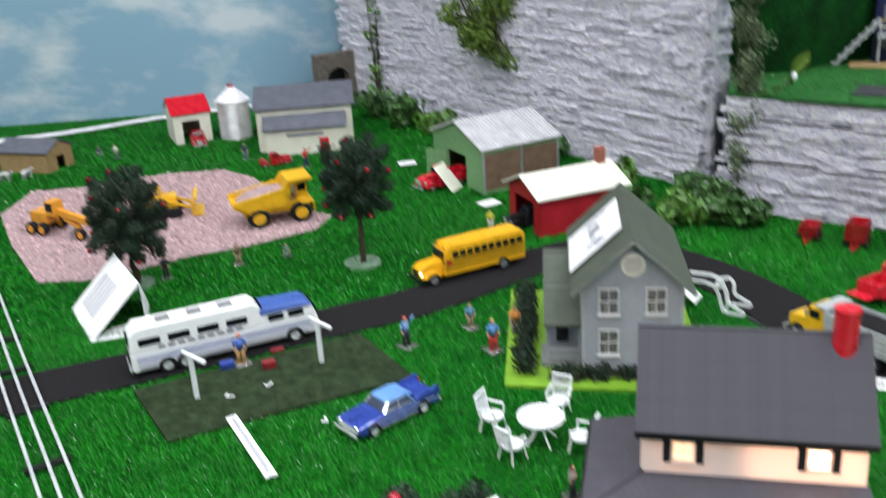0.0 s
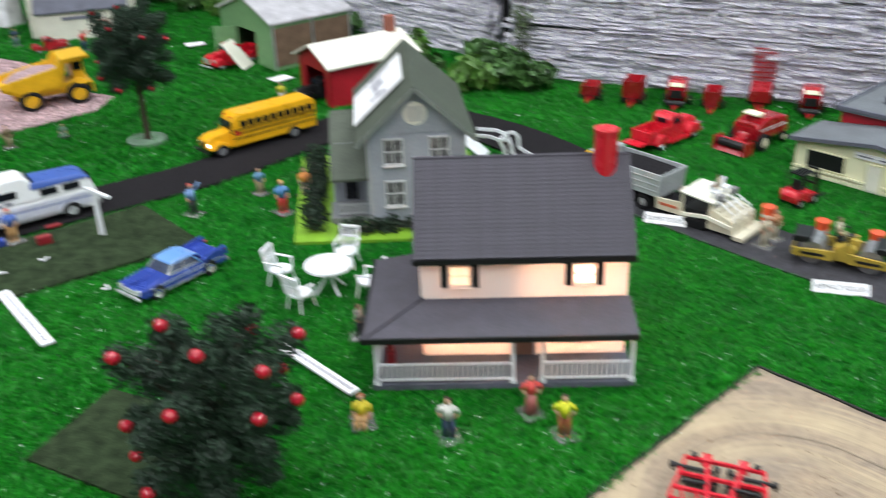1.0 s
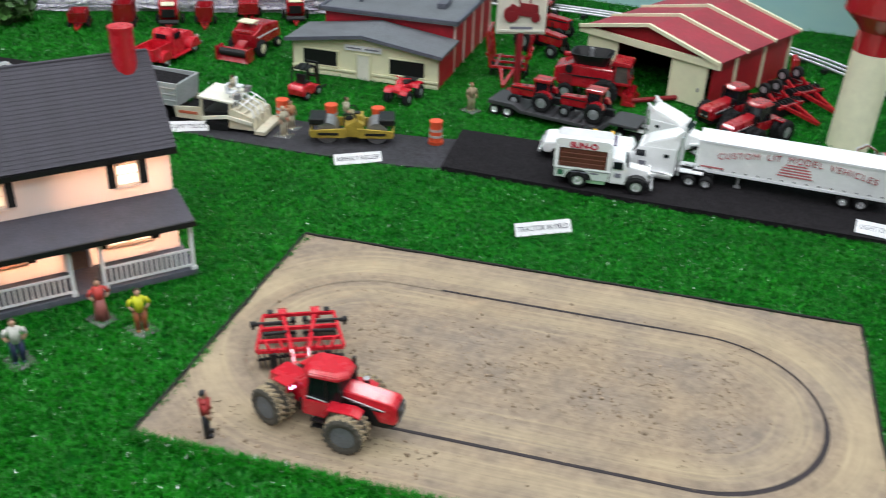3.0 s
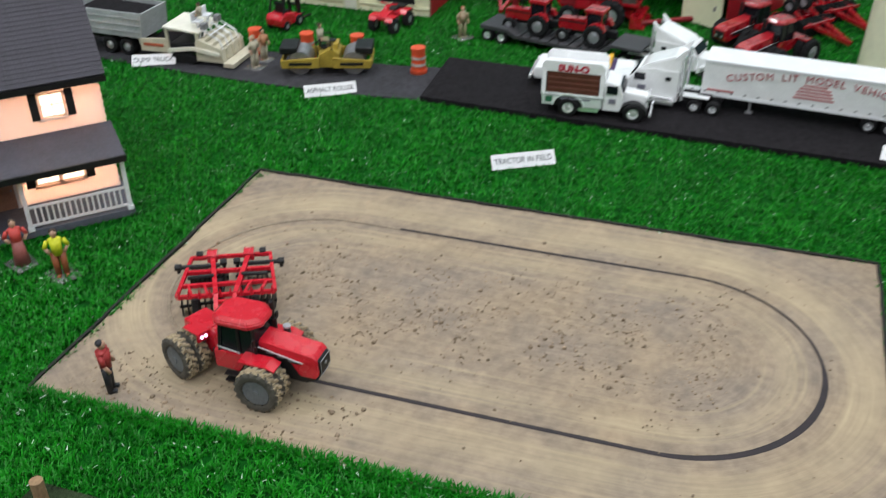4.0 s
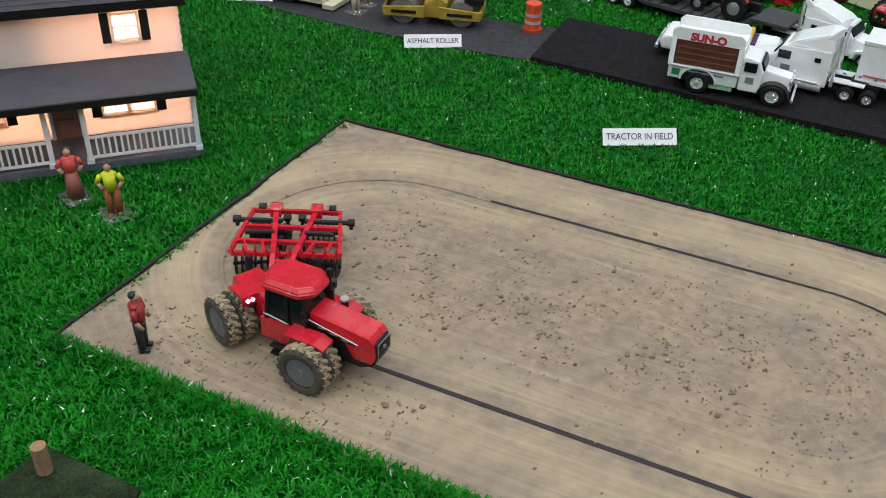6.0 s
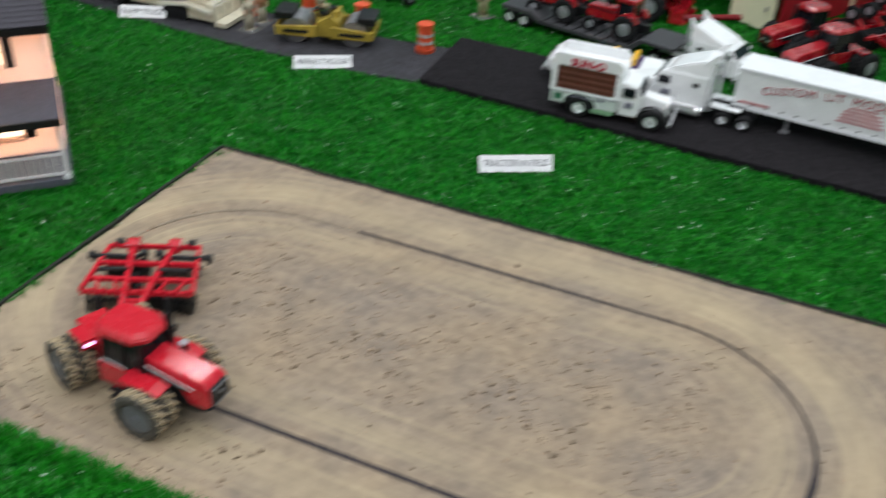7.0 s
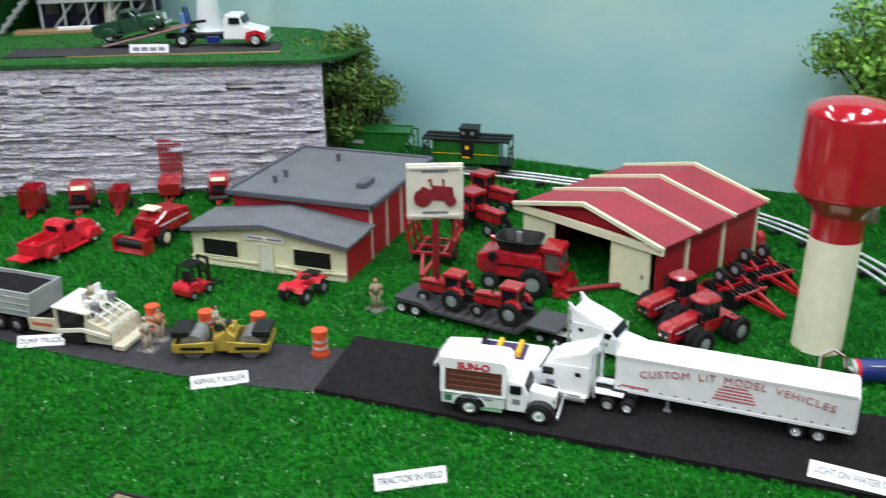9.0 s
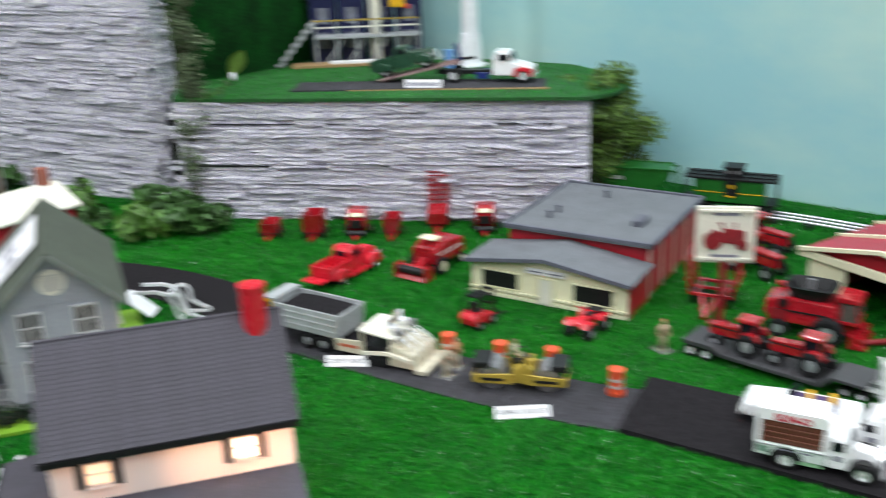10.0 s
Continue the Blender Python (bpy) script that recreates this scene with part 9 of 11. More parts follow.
def berry_tree(x, y, base_h, top, r, label, seed, n_berries=14, disc=True, cl=66, lean=(0, 0)):
    """Dark ornamental tree with berries: trunk, limbs and a crown of many small tufts."""
    rs = np.random.RandomState(seed)
    v = thing("berry_tree", x, y, 0, label, "tree", "berry trees")
    if disc:
        bm = B()
        cyl(bm, (0, 0, 0.002), 0.036, 0.005, "z", 18)
        for q in bm.verts:
            q.co.x *= 1 + 0.12 * noise.noise(q.co * 40)
        part("base_disc", bm, mat("grey_green_base", (0.14, 0.22, 0.15), 0.8, var=0.3), v, "grey green stand disc")
    bm = B()
    cz = (base_h + top) / 2
    prev = Vector((0, 0, 0))
    for k in range(6):
        nxt = Vector((rs.normal(0, 0.003), rs.normal(0, 0.003), cz * (k + 1) / 6))
        d = nxt - prev
        q = d.to_track_quat("Z", "Y").to_matrix().to_4x4()
        bmesh.ops.create_cone(bm, cap_ends=True, segments=9, radius1=0.0062 - k * 0.0006, radius2=0.0056 - k * 0.0006, depth=d.length * 1.06, matrix=Matrix.Translation((prev + nxt) / 2) @ q)
        prev = nxt
    part("trunk", bm, bark, v)
    hh = (top - base_h) / 2
    # branch tufts spread evenly round the crown, each reaching out and a little up
    cents, dirs = [], []
    nt_ = cl // 2
    for k in range(nt_):
        zz = 1 - 2 * (k + 0.5) / nt_
        an = k * 2.39996 + rs.uniform(-0.3, 0.3)
        ro = math.sqrt(1 - zz * zz)
        d = Vector((ro * math.cos(an), ro * math.sin(an), zz))
        f = rs.uniform(0.70, 0.92) * min(1.2, (ro ** 4 + abs(zz) ** 4) ** -0.25)
        cents.append(Vector((d.x * r * f + lean[0] * d.z, d.y * r * f, cz + d.z * hh * f * 0.95)))
        dirs.append((d + Vector((0, 0, 0.25))).normalized())
    for c in cents[:12]:
        bm = B()
        rod(bm, (0, 0, max(0.02, c.z * 0.55)), c, 0.0016, 6)
        part("limb", bm, bark, v)
    bm = B()
    for c, d in zip(cents, dirs):
        for e, wide in ((-0.42, 0.24), (-0.2, 0.28), (0.0, 0.27), (0.14, 0.18)):
            leaf_quads(bm, rs, c + d * r * e, r * wide * rs.uniform(0.85, 1.15), 200, r * 0.080, 0.95, 2.0)
    part("crown", bm, pine, v, "dark green needle tufts")
    me = shared(("berry", round(r, 3)), lambda: (ball(B(), (0, 0, 0), max(0.0035, 0.0060 if r > 0.072 else 0.0040), sub=2), [apple]))
    for k in range(n_berries):
        c = cents[(k * 3 + 1) % len(cents)]
        d = Vector((c.x, c.y, c.z - cz)).normalized()
        d = (d + Vector((0.1, -0.7, 0.35))).normalized()
        piece("berry", me, v, Matrix.Translation(c + d * r * 0.27))


berry_tree(-0.515, 1.662, 0.045, 0.228, 0.069, "dark fir-like berry tree behind the folded card", 11)
berry_tree(-0.092, 1.692, 0.095, 0.248, 0.066, "dark berry tree on a bare trunk with stand disc", 12)
berry_tree(0.018, 0.653, 0.03, 0.206, 0.076, "large dark berry tree with glossy red berries", 13, 18, False, 58)
berry_tree(1.045, 0.085, 0.02, 0.230, 0.088, "dark berry tree beside the black road end", 14, 12, False, 60)


def bush(name, x, y, z0, blobs, n, size, material, label, cat="bush", seed=1, stem=0.0):
    rs = np.random.RandomState(seed)
    v = thing(name, x, y, 0, label, cat, z=z0)
    bm = B()
    for c in blobs:
        rod(bm, (c[0] * 0.25, c[1] * 0.25, 0), (c[0], c[1], c[2]), 0.0022 + stem, 6)
    part("stem", bm, bark, v)
    bm = B()
    for c in blobs:
        leaf_quads(bm, rs, c[:3], c[3], n, size, 0.9, 1.5)
    part("foliage", bm, material, v)
    return v


for i, (px, py, pr, ph) in enumerate(((0.545, 1.80, 0.06, 0.055), (0.475, 1.885, 0.05, 0.05), (0.63, 1.775, 0.055, 0.06), (0.675, 1.755, 0.045, 0.04), (0.46, 2.03, 0.05, 0.05), (0.60, 1.84, 0.05, 0.075), (-0.09, 2.93, 0.075, 0.07), (0.01, 2.80, 0.07, 0.07), (0.085, 2.71, 0.06, 0.055), (0.36, 2.32, 0.045, 0.045))):
    rs = np.random.RandomState(40 + i)
    bl = [(rs.uniform(-pr, pr) * 0.7, rs.uniform(-pr, pr) * 0.7, rs.uniform(0.3, 1.0) * ph, pr * 0.5) for _ in range(7)]
    bush("wall_vine", px, py, -0.001, bl, 30, 0.027 if i < 6 else 0.026, leaf_m if i % 4 else leaf_lt, "leafy green vine clump at the foot of the rock wall", "vine", 60 + i)
rs = np.random.RandomState(8)
bl = [(rs.uniform(-0.08, 0.08), rs.uniform(-0.07, 0.07), 0.145 + rs.normal(0, 0.044), 0.035) for _ in range(44)]
bush("shrub", 1.396, 1.453, -0.001, bl, 170, 0.0105, mat("olive_leaf", (0.095, 0.18, 0.025), 0.55, var=0.35, scale=40, island=0.5), "feathery light green shrub beside the rock wall", "shrub", 9)
lt = thing("leafy_tree", 1.84, 0.584, 0, "light green leafy tree with leaning trunk before the backdrop", "tree")
bm = B()
pts = [(Vector((0, 0, -0.002)), 0.010), (Vector((0.0, 0.0, 0.05)), 0.0075), (Vector((0.004, -0.008, 0.114)), 0.0065), (Vector((0.01, -0.03, 0.16)), 0.0055), (Vector((0.012, -0.07, 0.21)), 0.0045)]
for (a, ra), (b, rb_) in zip(pts, pts[1:]):
    d = b - a
    bmesh.ops.create_cone(bm, cap_ends=True, segments=10, radius1=ra, radius2=rb_, depth=d.length * 1.05, matrix=Matrix.Translation((a + b) / 2) @ d.to_track_quat("Z", "Y").to_matrix().to_4x4())
part("trunk", bm, mat("pale_bark", (0.13, 0.10, 0.07), 0.9, var=0.4, scale=120, bump=0.6), lt)
bl = []
for _ in range(72):
    d = Vector(rs.normal(0, 1, 3)).normalized() * rs.uniform(0.35, 1.0)
    bl.append(Vector((d.x * 0.10, -0.045 + d.y * 0.165, 0.275 + d.z * 0.11)))
bm = B()
for c in bl[:24]:
    a = Vector((0.006, -0.015, 0.13)) if c.y > -0.06 else Vector((0.012, -0.06, 0.20))
    rod(bm, a, c, 0.0022, 6)
part("branch", bm, bark, lt)
bm = B()
for c in bl:
    leaf_quads(bm, rs, c, 0.042, 150, 0.0115, 0.8, 1.8)
part("crown", bm, mat("fresh_leaf", (0.15, 0.33, 0.04), 0.5, var=0.35, scale=40, island=0.5), lt, "dense small light green leaves")
# black strip put in for the shade of the gap between the two walls
bm = B()
box(bm, (0, 0, 0.095), (0.015, 0.008, 0.190), 0.001)
tagged(part("gap_post", bm, black, None, at=pose(0.668, 1.945, 0, 0, 0, 30)), "narrow black strip standing in for the shaded wall gap", "post")
# hanging vine at the cliff corner and moss on the cliff face
bl = [(0.030 - 0.030 * max(0, z - 0.22) + rs.uniform(-0.026, 0.026) * (1.3 if z < 0.25 else 0.7), rs.uniform(-0.02, 0.02) + 0.12 * max(0, z - 0.22), z + rs.normal(0, 0.01), 0.026) for z in np.linspace(0.03, 0.62, 46)]
bush("hanging_vine", 0.672, 1.850, 0.0, bl, 120, 0.0080, mat("dusty_vine", (0.105, 0.145, 0.070), 0.7, var=0.45, scale=40, island=0.4), "dusty hanging vine in the wall corner", "vine", 21, -0.0017)


def leaf_sprig():
    """Thin curved stem with one large pale leaf and a white bud under it."""
    v = thing("leaf_sprig", 0.700, 1.830, 0, "single pale green leaf on a thin curved stem", "sprig", z=UP)
    pts = [Vector(q) for q in ((0, 0, 0), (0.014, -0.009, 0.008), (0.032, -0.022, 0.018), (0.048, -0.036, 0.034), (0.052, -0.040, 0.050))]
    bm = B()
    for a, b in zip(pts, pts[1:]):
        rod(bm, a, b, 0.0026, 6)
    part("stem", bm, leaf_m, v)
    rs = np.random.RandomState(22)
    bm = B()
    for q in pts[:4]:
        leaf_quads(bm, rs, q, 0.010, 26, 0.007, 0.9, 1.5)
    part("leaflets", bm, leaf_m, v)
    bm = B()
    g = []
    for i in range(9):
        f = i / 8
        w = 0.0175 * math.sin(math.pi * (0.06 + 0.94 * f) ** 0.85) + 0.0012
        c = Vector((0.052 + 0.030 * f, -0.040 - 0.006 * f, 0.050 + 0.056 * f - 0.012 * f * f))
        g.append([bm.verts.new(c + Vector((0.80, 0.1, -0.45)) * w * k + Vector((0.1, -0.5, 0.1)) * w * abs(k) * 0.5) for k in (-1, -0.5, 0, 0.5, 1)])
    for i in range(8):
        for k in range(4):
            bm.faces.new((g[i][k], g[i][k + 1], g[i + 1][k + 1], g[i + 1][k]))
    bmesh.ops.solidify(bm, geom=bm.faces[:], thickness=0.0006)
    part("leaf", bm, mat("pale_leaf", (0.22, 0.36, 0.07), 0.45, var=0.25, scale=60), v, "large pale green leaf", smooth=True)
    bm = B()
    bmesh.ops.create_icosphere(bm, subdivisions=2, radius=0.007, matrix=Matrix.Translation((0.056, -0.043, 0.046)) @ Matrix.Diagonal((0.8, 0.8, 1.3, 1)))
    part("bud", bm, white, v, "small white bud", smooth=True)


leaf_sprig()
bl = [(0.02 * k - 0.05 + rs.uniform(-0.02, 0.02), -0.02 * k * 0.4, rs.uniform(-0.115, 0.12), 0.038) for k in (list(range(9)) * 3)]
bush("cliff_moss", 0.205, 2.60, 0.33, bl, 170, 0.012, mat("moss_leaf", (0.095, 0.165, 0.012), 0.6, var=0.45, scale=30, island=0.5), "moss green plant tuft hanging on the cliff", "moss", 23)
bl = [(rs.uniform(-0.02, 0.02), rs.uniform(-0.02, 0.02), z, 0.03) for z in np.linspace(0.05, 0.40, 9)]
bush("cliff_vine", -0.09, 3.10, 0.0, bl, 10, 0.024, leaf_lt, "thin vine climbing the far cliff", "vine", 24)

# green plush hill behind the terrace, from the cliff's end to the grain towers
def hill_mound():
    rs = np.random.RandomState(77)
    foot = [Vector(q) for q in ((0.630, 2.09), (0.735, 2.03), (0.84, 2.035), (0.97, 2.085), (1.085, 2.14), (1.16, 2.24))]
    back = [Vector(q) for q in ((0.22, 2.66), (0.36, 2.75), (0.52, 2.80), (0.72, 2.78), (0.92, 2.72), (1.08, 2.58))]
    nu, nv = 60, 40
    bm = B()
    g = []
    for i in range(nu + 1):
        u = i / nu * (len(foot) - 1)
        k = min(int(u), len(foot) - 2)
        a, b = foot[k].lerp(foot[k + 1], u - k), back[k].lerp(back[k + 1], u - k)
        row = []
        for j in range(nv + 1):
            f = j / nv
            p = a.lerp(b, 0.62 * f ** 1.8 - 0.075 * math.sin(math.pi * min(1.0, 1.7 * f)) ** 1.3)
            h = 0.46 * (1 - (1 - min(1, f * 1.25)) ** 2.2)
            d = noise.noise(Vector((p.x * 14, p.y * 14, h * 14))) * 0.016 + noise.noise(Vector((p.x * 55, p.y * 55, h * 55))) * 0.005
            row.append(bm.verts.new((p.x + d, p.y + d * 0.6, UP - 0.004 + h + d * 0.5)))
        g.append(row)
    for i in range(nu):
        for j in range(nv):
            bm.faces.new((g[i][j], g[i + 1][j], g[i + 1][j + 1], g[i][j + 1]))
    bmesh.ops.recalc_face_normals(bm, faces=bm.faces[:])
    hill = part("hill", bm, mat("hill_green_plush", (0.003, 0.046, 0.006), 0.85, var=0.5, scale=22, bump=1.0, bscale=160, rgb2=(0.001, 0.010, 0.002), spec=0.15), smooth=True)
    tagged(hill, "dark green plush hill rising behind the terrace", "hill", "", "structure")


hill_mound()

# tunnel portal at the far end of the cliff
pt = thing("tunnel_portal", -0.235, 3.22, 33, "brown stone tunnel portal with a dark arched mouth", "tunnel portal")
bm = B()
n = 10
arch = [(0.042 * math.cos(math.pi * k / n), 0.075 + 0.042 * math.sin(math.pi * k / n)) for k in range(n + 1)]
outer = [(-0.075, 0.0), (-0.042, 0.0)] + [(-x, z) for x, z in arch][0:] + [(0.042, 0.0), (0.075, 0.0), (0.075, 0.165), (-0.075, 0.165)]
prism(bm, outer, -0.02, 0.02)
part("arch_wall", bm, mat("portal_stone", (0.14, 0.12, 0.10), 0.9, var=0.3, bump=0.6, bscale=200), pt)
slab("tunnel_dark", pt, (0, 0.016, 0.06), (0.09, 0.004, 0.12), black)

# hedge beside the grey house
for i in range(7):
    rs = np.random.RandomState(90 + i)
    f = i / 6
    bl = [(rs.uniform(-0.010, 0.010), rs.uniform(-0.015, 0.015), rs.uniform(0.008, 0.026), 0.013) for _ in range(9)]
    bush("hedge_plant", 0.158 + 0.034 * f, 1.215 + 0.25 * f, 0.0045, bl, 40, 0.007, hedge_m, "dark clipped hedge plant along the grey house", "hedge", 100 + i)
for i in range(6):
    rs = np.random.RandomState(120 + i)
    bl = [(rs.uniform(-0.014, 0.014), rs.uniform(-0.006, 0.006), rs.uniform(0.005, 0.018), 0.011) for _ in range(8)]
    bush("hedge_plant", 0.205 + 0.030 * i, 1.183 - 0.004 * i, 0.0045, bl, 34, 0.006, hedge_m, "low dark hedge plant under the gable wall", "hedge", 130 + i)


# ---- cards and signs ----
def card(x, y, rz, w, h, text, label, tilt=38, z=0.0, border=True):
    """Printed card propped on the turf, facing -y before it is turned."""
    v = thing("sign_card", x, y, rz, label, "sign card", "printed cards", z=z)
    v.matrix_basis = pose(x, y, z + 0.001, 0, 0, rz) @ pose(0, 0, 0, -tilt, 0, 0)
    bm = B()
    box(bm, (0, 0, h / 2), (w, 0.001, h))
    c = part("card", bm, card_white, v)
    if text:
        lt = letters(text, h * 0.56, ink_grey if len(text) > 17 else ink, v, pose(0, -0.0007, h * 0.5, 90, 0, 0), "print", 0.0001)
        k = min(1.0, w * 0.90 / lt.dimensions.x)
        lt.matrix_basis = lt.matrix_basis @ Matrix.Diagonal((k, 0.85 + 0.15 * k, 1, 1))
    else:
        for k in range(4):
            slab("print_bar", v, ((k - 1.5) * w / 4.6, -0.0007, h * 0.5), (w / 6, 0.0004, h * 0.36), ink_grey)
    for s in (-1, 1):
        part("pin", rod(B(), (s * w * 0.42, 0.0012, -0.004), (s * w * 0.42, 0.0012, h * 0.5), 0.0007, 6), chrome, v)


card(0.798, 0.542, -30, 0.071, 0.0165, "TRACTOR IN FIELD", "white card printed TRACTOR IN FIELD on the turf")
card(0.758, 0.841, -29, 0.066, 0.0155, "ASPHALT ROLLER", "white card printed ASPHALT ROLLER beside the roadbed")
card(0.640, 1.084, -36, 0.058, 0.016, "DUMP TRUCK", "white card printed DUMP TRUCK beside the roadbed")
card(1.103, 0.245, -69, 0.096, 0.0175, "LIGHT ON WATER TOWER", "long white card printed LIGHT ON WATER TOWER", 50, 0.006)
card(1.078, 1.624, -42, 0.072, 0.018, "", "white printed card on the terrace", 20, UP + 0.004)


def lying_board(name, a, b, w, label):
    a, b = Vector(a), Vector(b)
    d = b - a
    v = thing(name, (a.x + b.x) / 2, (a.y + b.y) / 2, math.degrees(math.atan2(d.y, d.x)), label, "sign board")
    bm = B()
    box(bm, (0, 0, 0.006), (d.length, w, 0.003), 0.0005)
    part("board", bm, card_white, v)
    bm = B()
    for k in range(17):
        box(bm, (-d.length / 2 + (k + 1.0) * d.length / 18.2, 0, 0.0077), (d.length / 32, w * 0.30, 0.0004))
    part("print", bm, ink_grey, v)


lying_board("lying_sign", (-0.178, 0.992), (-0.252, 1.142), 0.0155, "narrow white sign board lying on the turf")
lying_board("lying_sign", (0.153, 0.797), (0.085, 0.915), 0.0135, "narrow white printed strip lying near the porch")

# folded tent card
tc = thing("tent_card", -0.56, 1.50, 0, "large folded white printed card standing open", "folded card")
P0, P1 = Vector((-0.609, 1.57, 0.0)), Vector((-0.528, 1.421, 0.0))
R0, R1 = Vector((-0.530, 1.61, 0.084)), Vector((-0.450, 1.47, 0.080))
Q0, Q1 = Vector((-0.47, 1.565, 0.0)), Vector((-0.44, 1.44, 0.0))
org = Vector((-0.56, 1.50, 0))
for nm, quad in (("front_panel", (P0, P1, R1, R0)), ("rear_panel", (Q0, Q1, R1, R0)), ("base_panel", (P1 + Vector((0, 0, 0.002)), Q1 + Vector((0, 0, 0.002)), Q1 + Vector((0.03, 0.09, 0.002)), P1 + Vector((0.02, 0.05, 0.002))))):
    bm = B()
    vs = [bm.verts.new(p - org) for p in quad]
    f = bm.faces.new(vs)
    ex = bmesh.ops.extrude_face_region(bm, geom=[f])
    for g_ in ex["geom"]:
        if isinstance(g_, bmesh.types.BMVert):
            g_.co += Vector((0.0008, 0.0008, 0.0008))
    bmesh.ops.recalc_face_normals(bm, faces=bm.faces[:])
    part(nm, bm, card_white, tc)
bm = B()
for k in range(5):
    a = P0.lerp(P1, 0.2 + 0.1 * k).lerp(R0.lerp(R1, 0.2 + 0.1 * k), 0.2) - org + Vector((-0.001, -0.001, 0.001))
    b = P0.lerp(P1, 0.2 + 0.1 * k).lerp(R0.lerp(R1, 0.2 + 0.1 * k), 0.75) - org + Vector((-0.001, -0.001, 0.001))
    bar(bm, a, b, 0.002, 0.001)
part("print", bm, ink_grey, tc)


def dealer_sign():
    v = thing("dealer_sign", 1.140, 0.895, -40, "cream dealer sign with a red tractor emblem on a red post", "sign")
    bm = B()
    cyl(bm, (0, 0, 0.05), 0.0055, 0.10, "z", 14)
    part("post", bm, red_dk, v)
    bm = B()
    cyl(bm, (0, 0, 0.002), 0.016, 0.004, "z", 18)
    part("foot", bm, red_dk, v)
    bm = B()
    box(bm, (0, 0, 0.139), (0.080, 0.006, 0.082), 0.002)
    pn = part("panel", bm, cream_lt, v, "cream sign panel")
    bm = B()
    for c, s in (((0, -0.004, 0.174), (0.076, 0.003, 0.004)), ((0, -0.004, 0.104), (0.076, 0.003, 0.004)), ((-0.036, -0.004, 0.139), (0.003, 0.003, 0.07)), ((0.036, -0.004, 0.139), (0.003, 0.003, 0.07))):
        box(bm, c, s, 0.0006)
    part("panel_rim", bm, cream_lt, pn)
    for z in (0.1695, 0.1085):
        slab("text_bar", pn, (0, -0.0036, z), (0.036, 0.001, 0.004), ink_grey)
    em = thing("e", 0, 0, 0, "", "")
    bpy.data.objects.remove(em)
    bm = B()
    cyl(bm, (-0.017, -0.005, 0.131), 0.0125, 0.004, "y", 24)
    cyl(bm, (-0.017, -0.0075, 0.131), 0.006, 0.002, "y", 16)
    cyl(bm, (0.022, -0.005, 0.126), 0.0075, 0.004, "y", 20)
    prism(bm, [(-0.012, 0.130), (0.018, 0.126), (0.026, 0.134), (0.025, 0.146), (-0.002, 0.149), (-0.006, 0.142), (-0.016, 0.148), (-0.020, 0.145)], -0.0065, -0.003, 0.0008)
    rod(bm, (0.012, -0.005, 0.147), (0.012, -0.005, 0.158), 0.0014)
    rod(bm, (-0.004, -0.005, 0.148), (-0.006, -0.005, 0.157), 0.0014)
    rod(bm, (-0.010, -0.005, 0.156), (-0.004, -0.005, 0.158), 0.0012)
    part("emblem", bm, red_dk, pn, "raised dark red tractor emblem")


dealer_sign()


def battery():
    v = thing("battery", 1.322, 0.338, -44, "blue D-cell battery lying with clipped wires", "battery")
    bm = B()
    cyl(bm, (0.004, 0, 0.0165), 0.0165, 0.050, "x", 28)
    part("wrap", bm, navy, v, "navy blue wrap")
    bm = B()
    cyl(bm, (-0.0235, 0, 0.0165), 0.0162, 0.006, "x", 28)
    part("red_band", bm, red_bright, v)
    bm = B()
    cyl(bm, (-0.0285, 0, 0.0165), 0.0160, 0.005, "x", 28)
    cyl(bm, (-0.032, 0, 0.0165), 0.005, 0.003, "x", 14)
    part("steel_end", bm, chrome, v)
    slab("logo_bar", v, (0.006, -0.0122, 0.0285), (0.032, 0.0012, 0.006), white, 0.0002, m=pose(0.006, -0.0120, 0.0285, 45, 0, 0))
    bm = B()
    box(bm, (-0.036, -0.004, 0.014), (0.006, 0.010, 0.012), 0.001)
    part("clip", bm, black, v)
    for mt, off, nm in ((red_dk, 0.0, "red_wire"), (white, 0.006, "pale_wire")):
        bm = B()
        pts = [(-0.036, off, 0.016), (-0.040, off, 0.036), (-0.055, off + 0.004, 0.044), (-0.068, off + 0.008, 0.034), (-0.070, off + 0.004, 0.016), (-0.060, off - 0.006, 0.006), (-0.045, off - 0.016, 0.002)]
        for a, b in zip(pts, pts[1:]):
            rod(bm, a, b, 0.0011, 6)
        part("wire", bm, mt, v)
    return v


resize(battery(), 0.84)


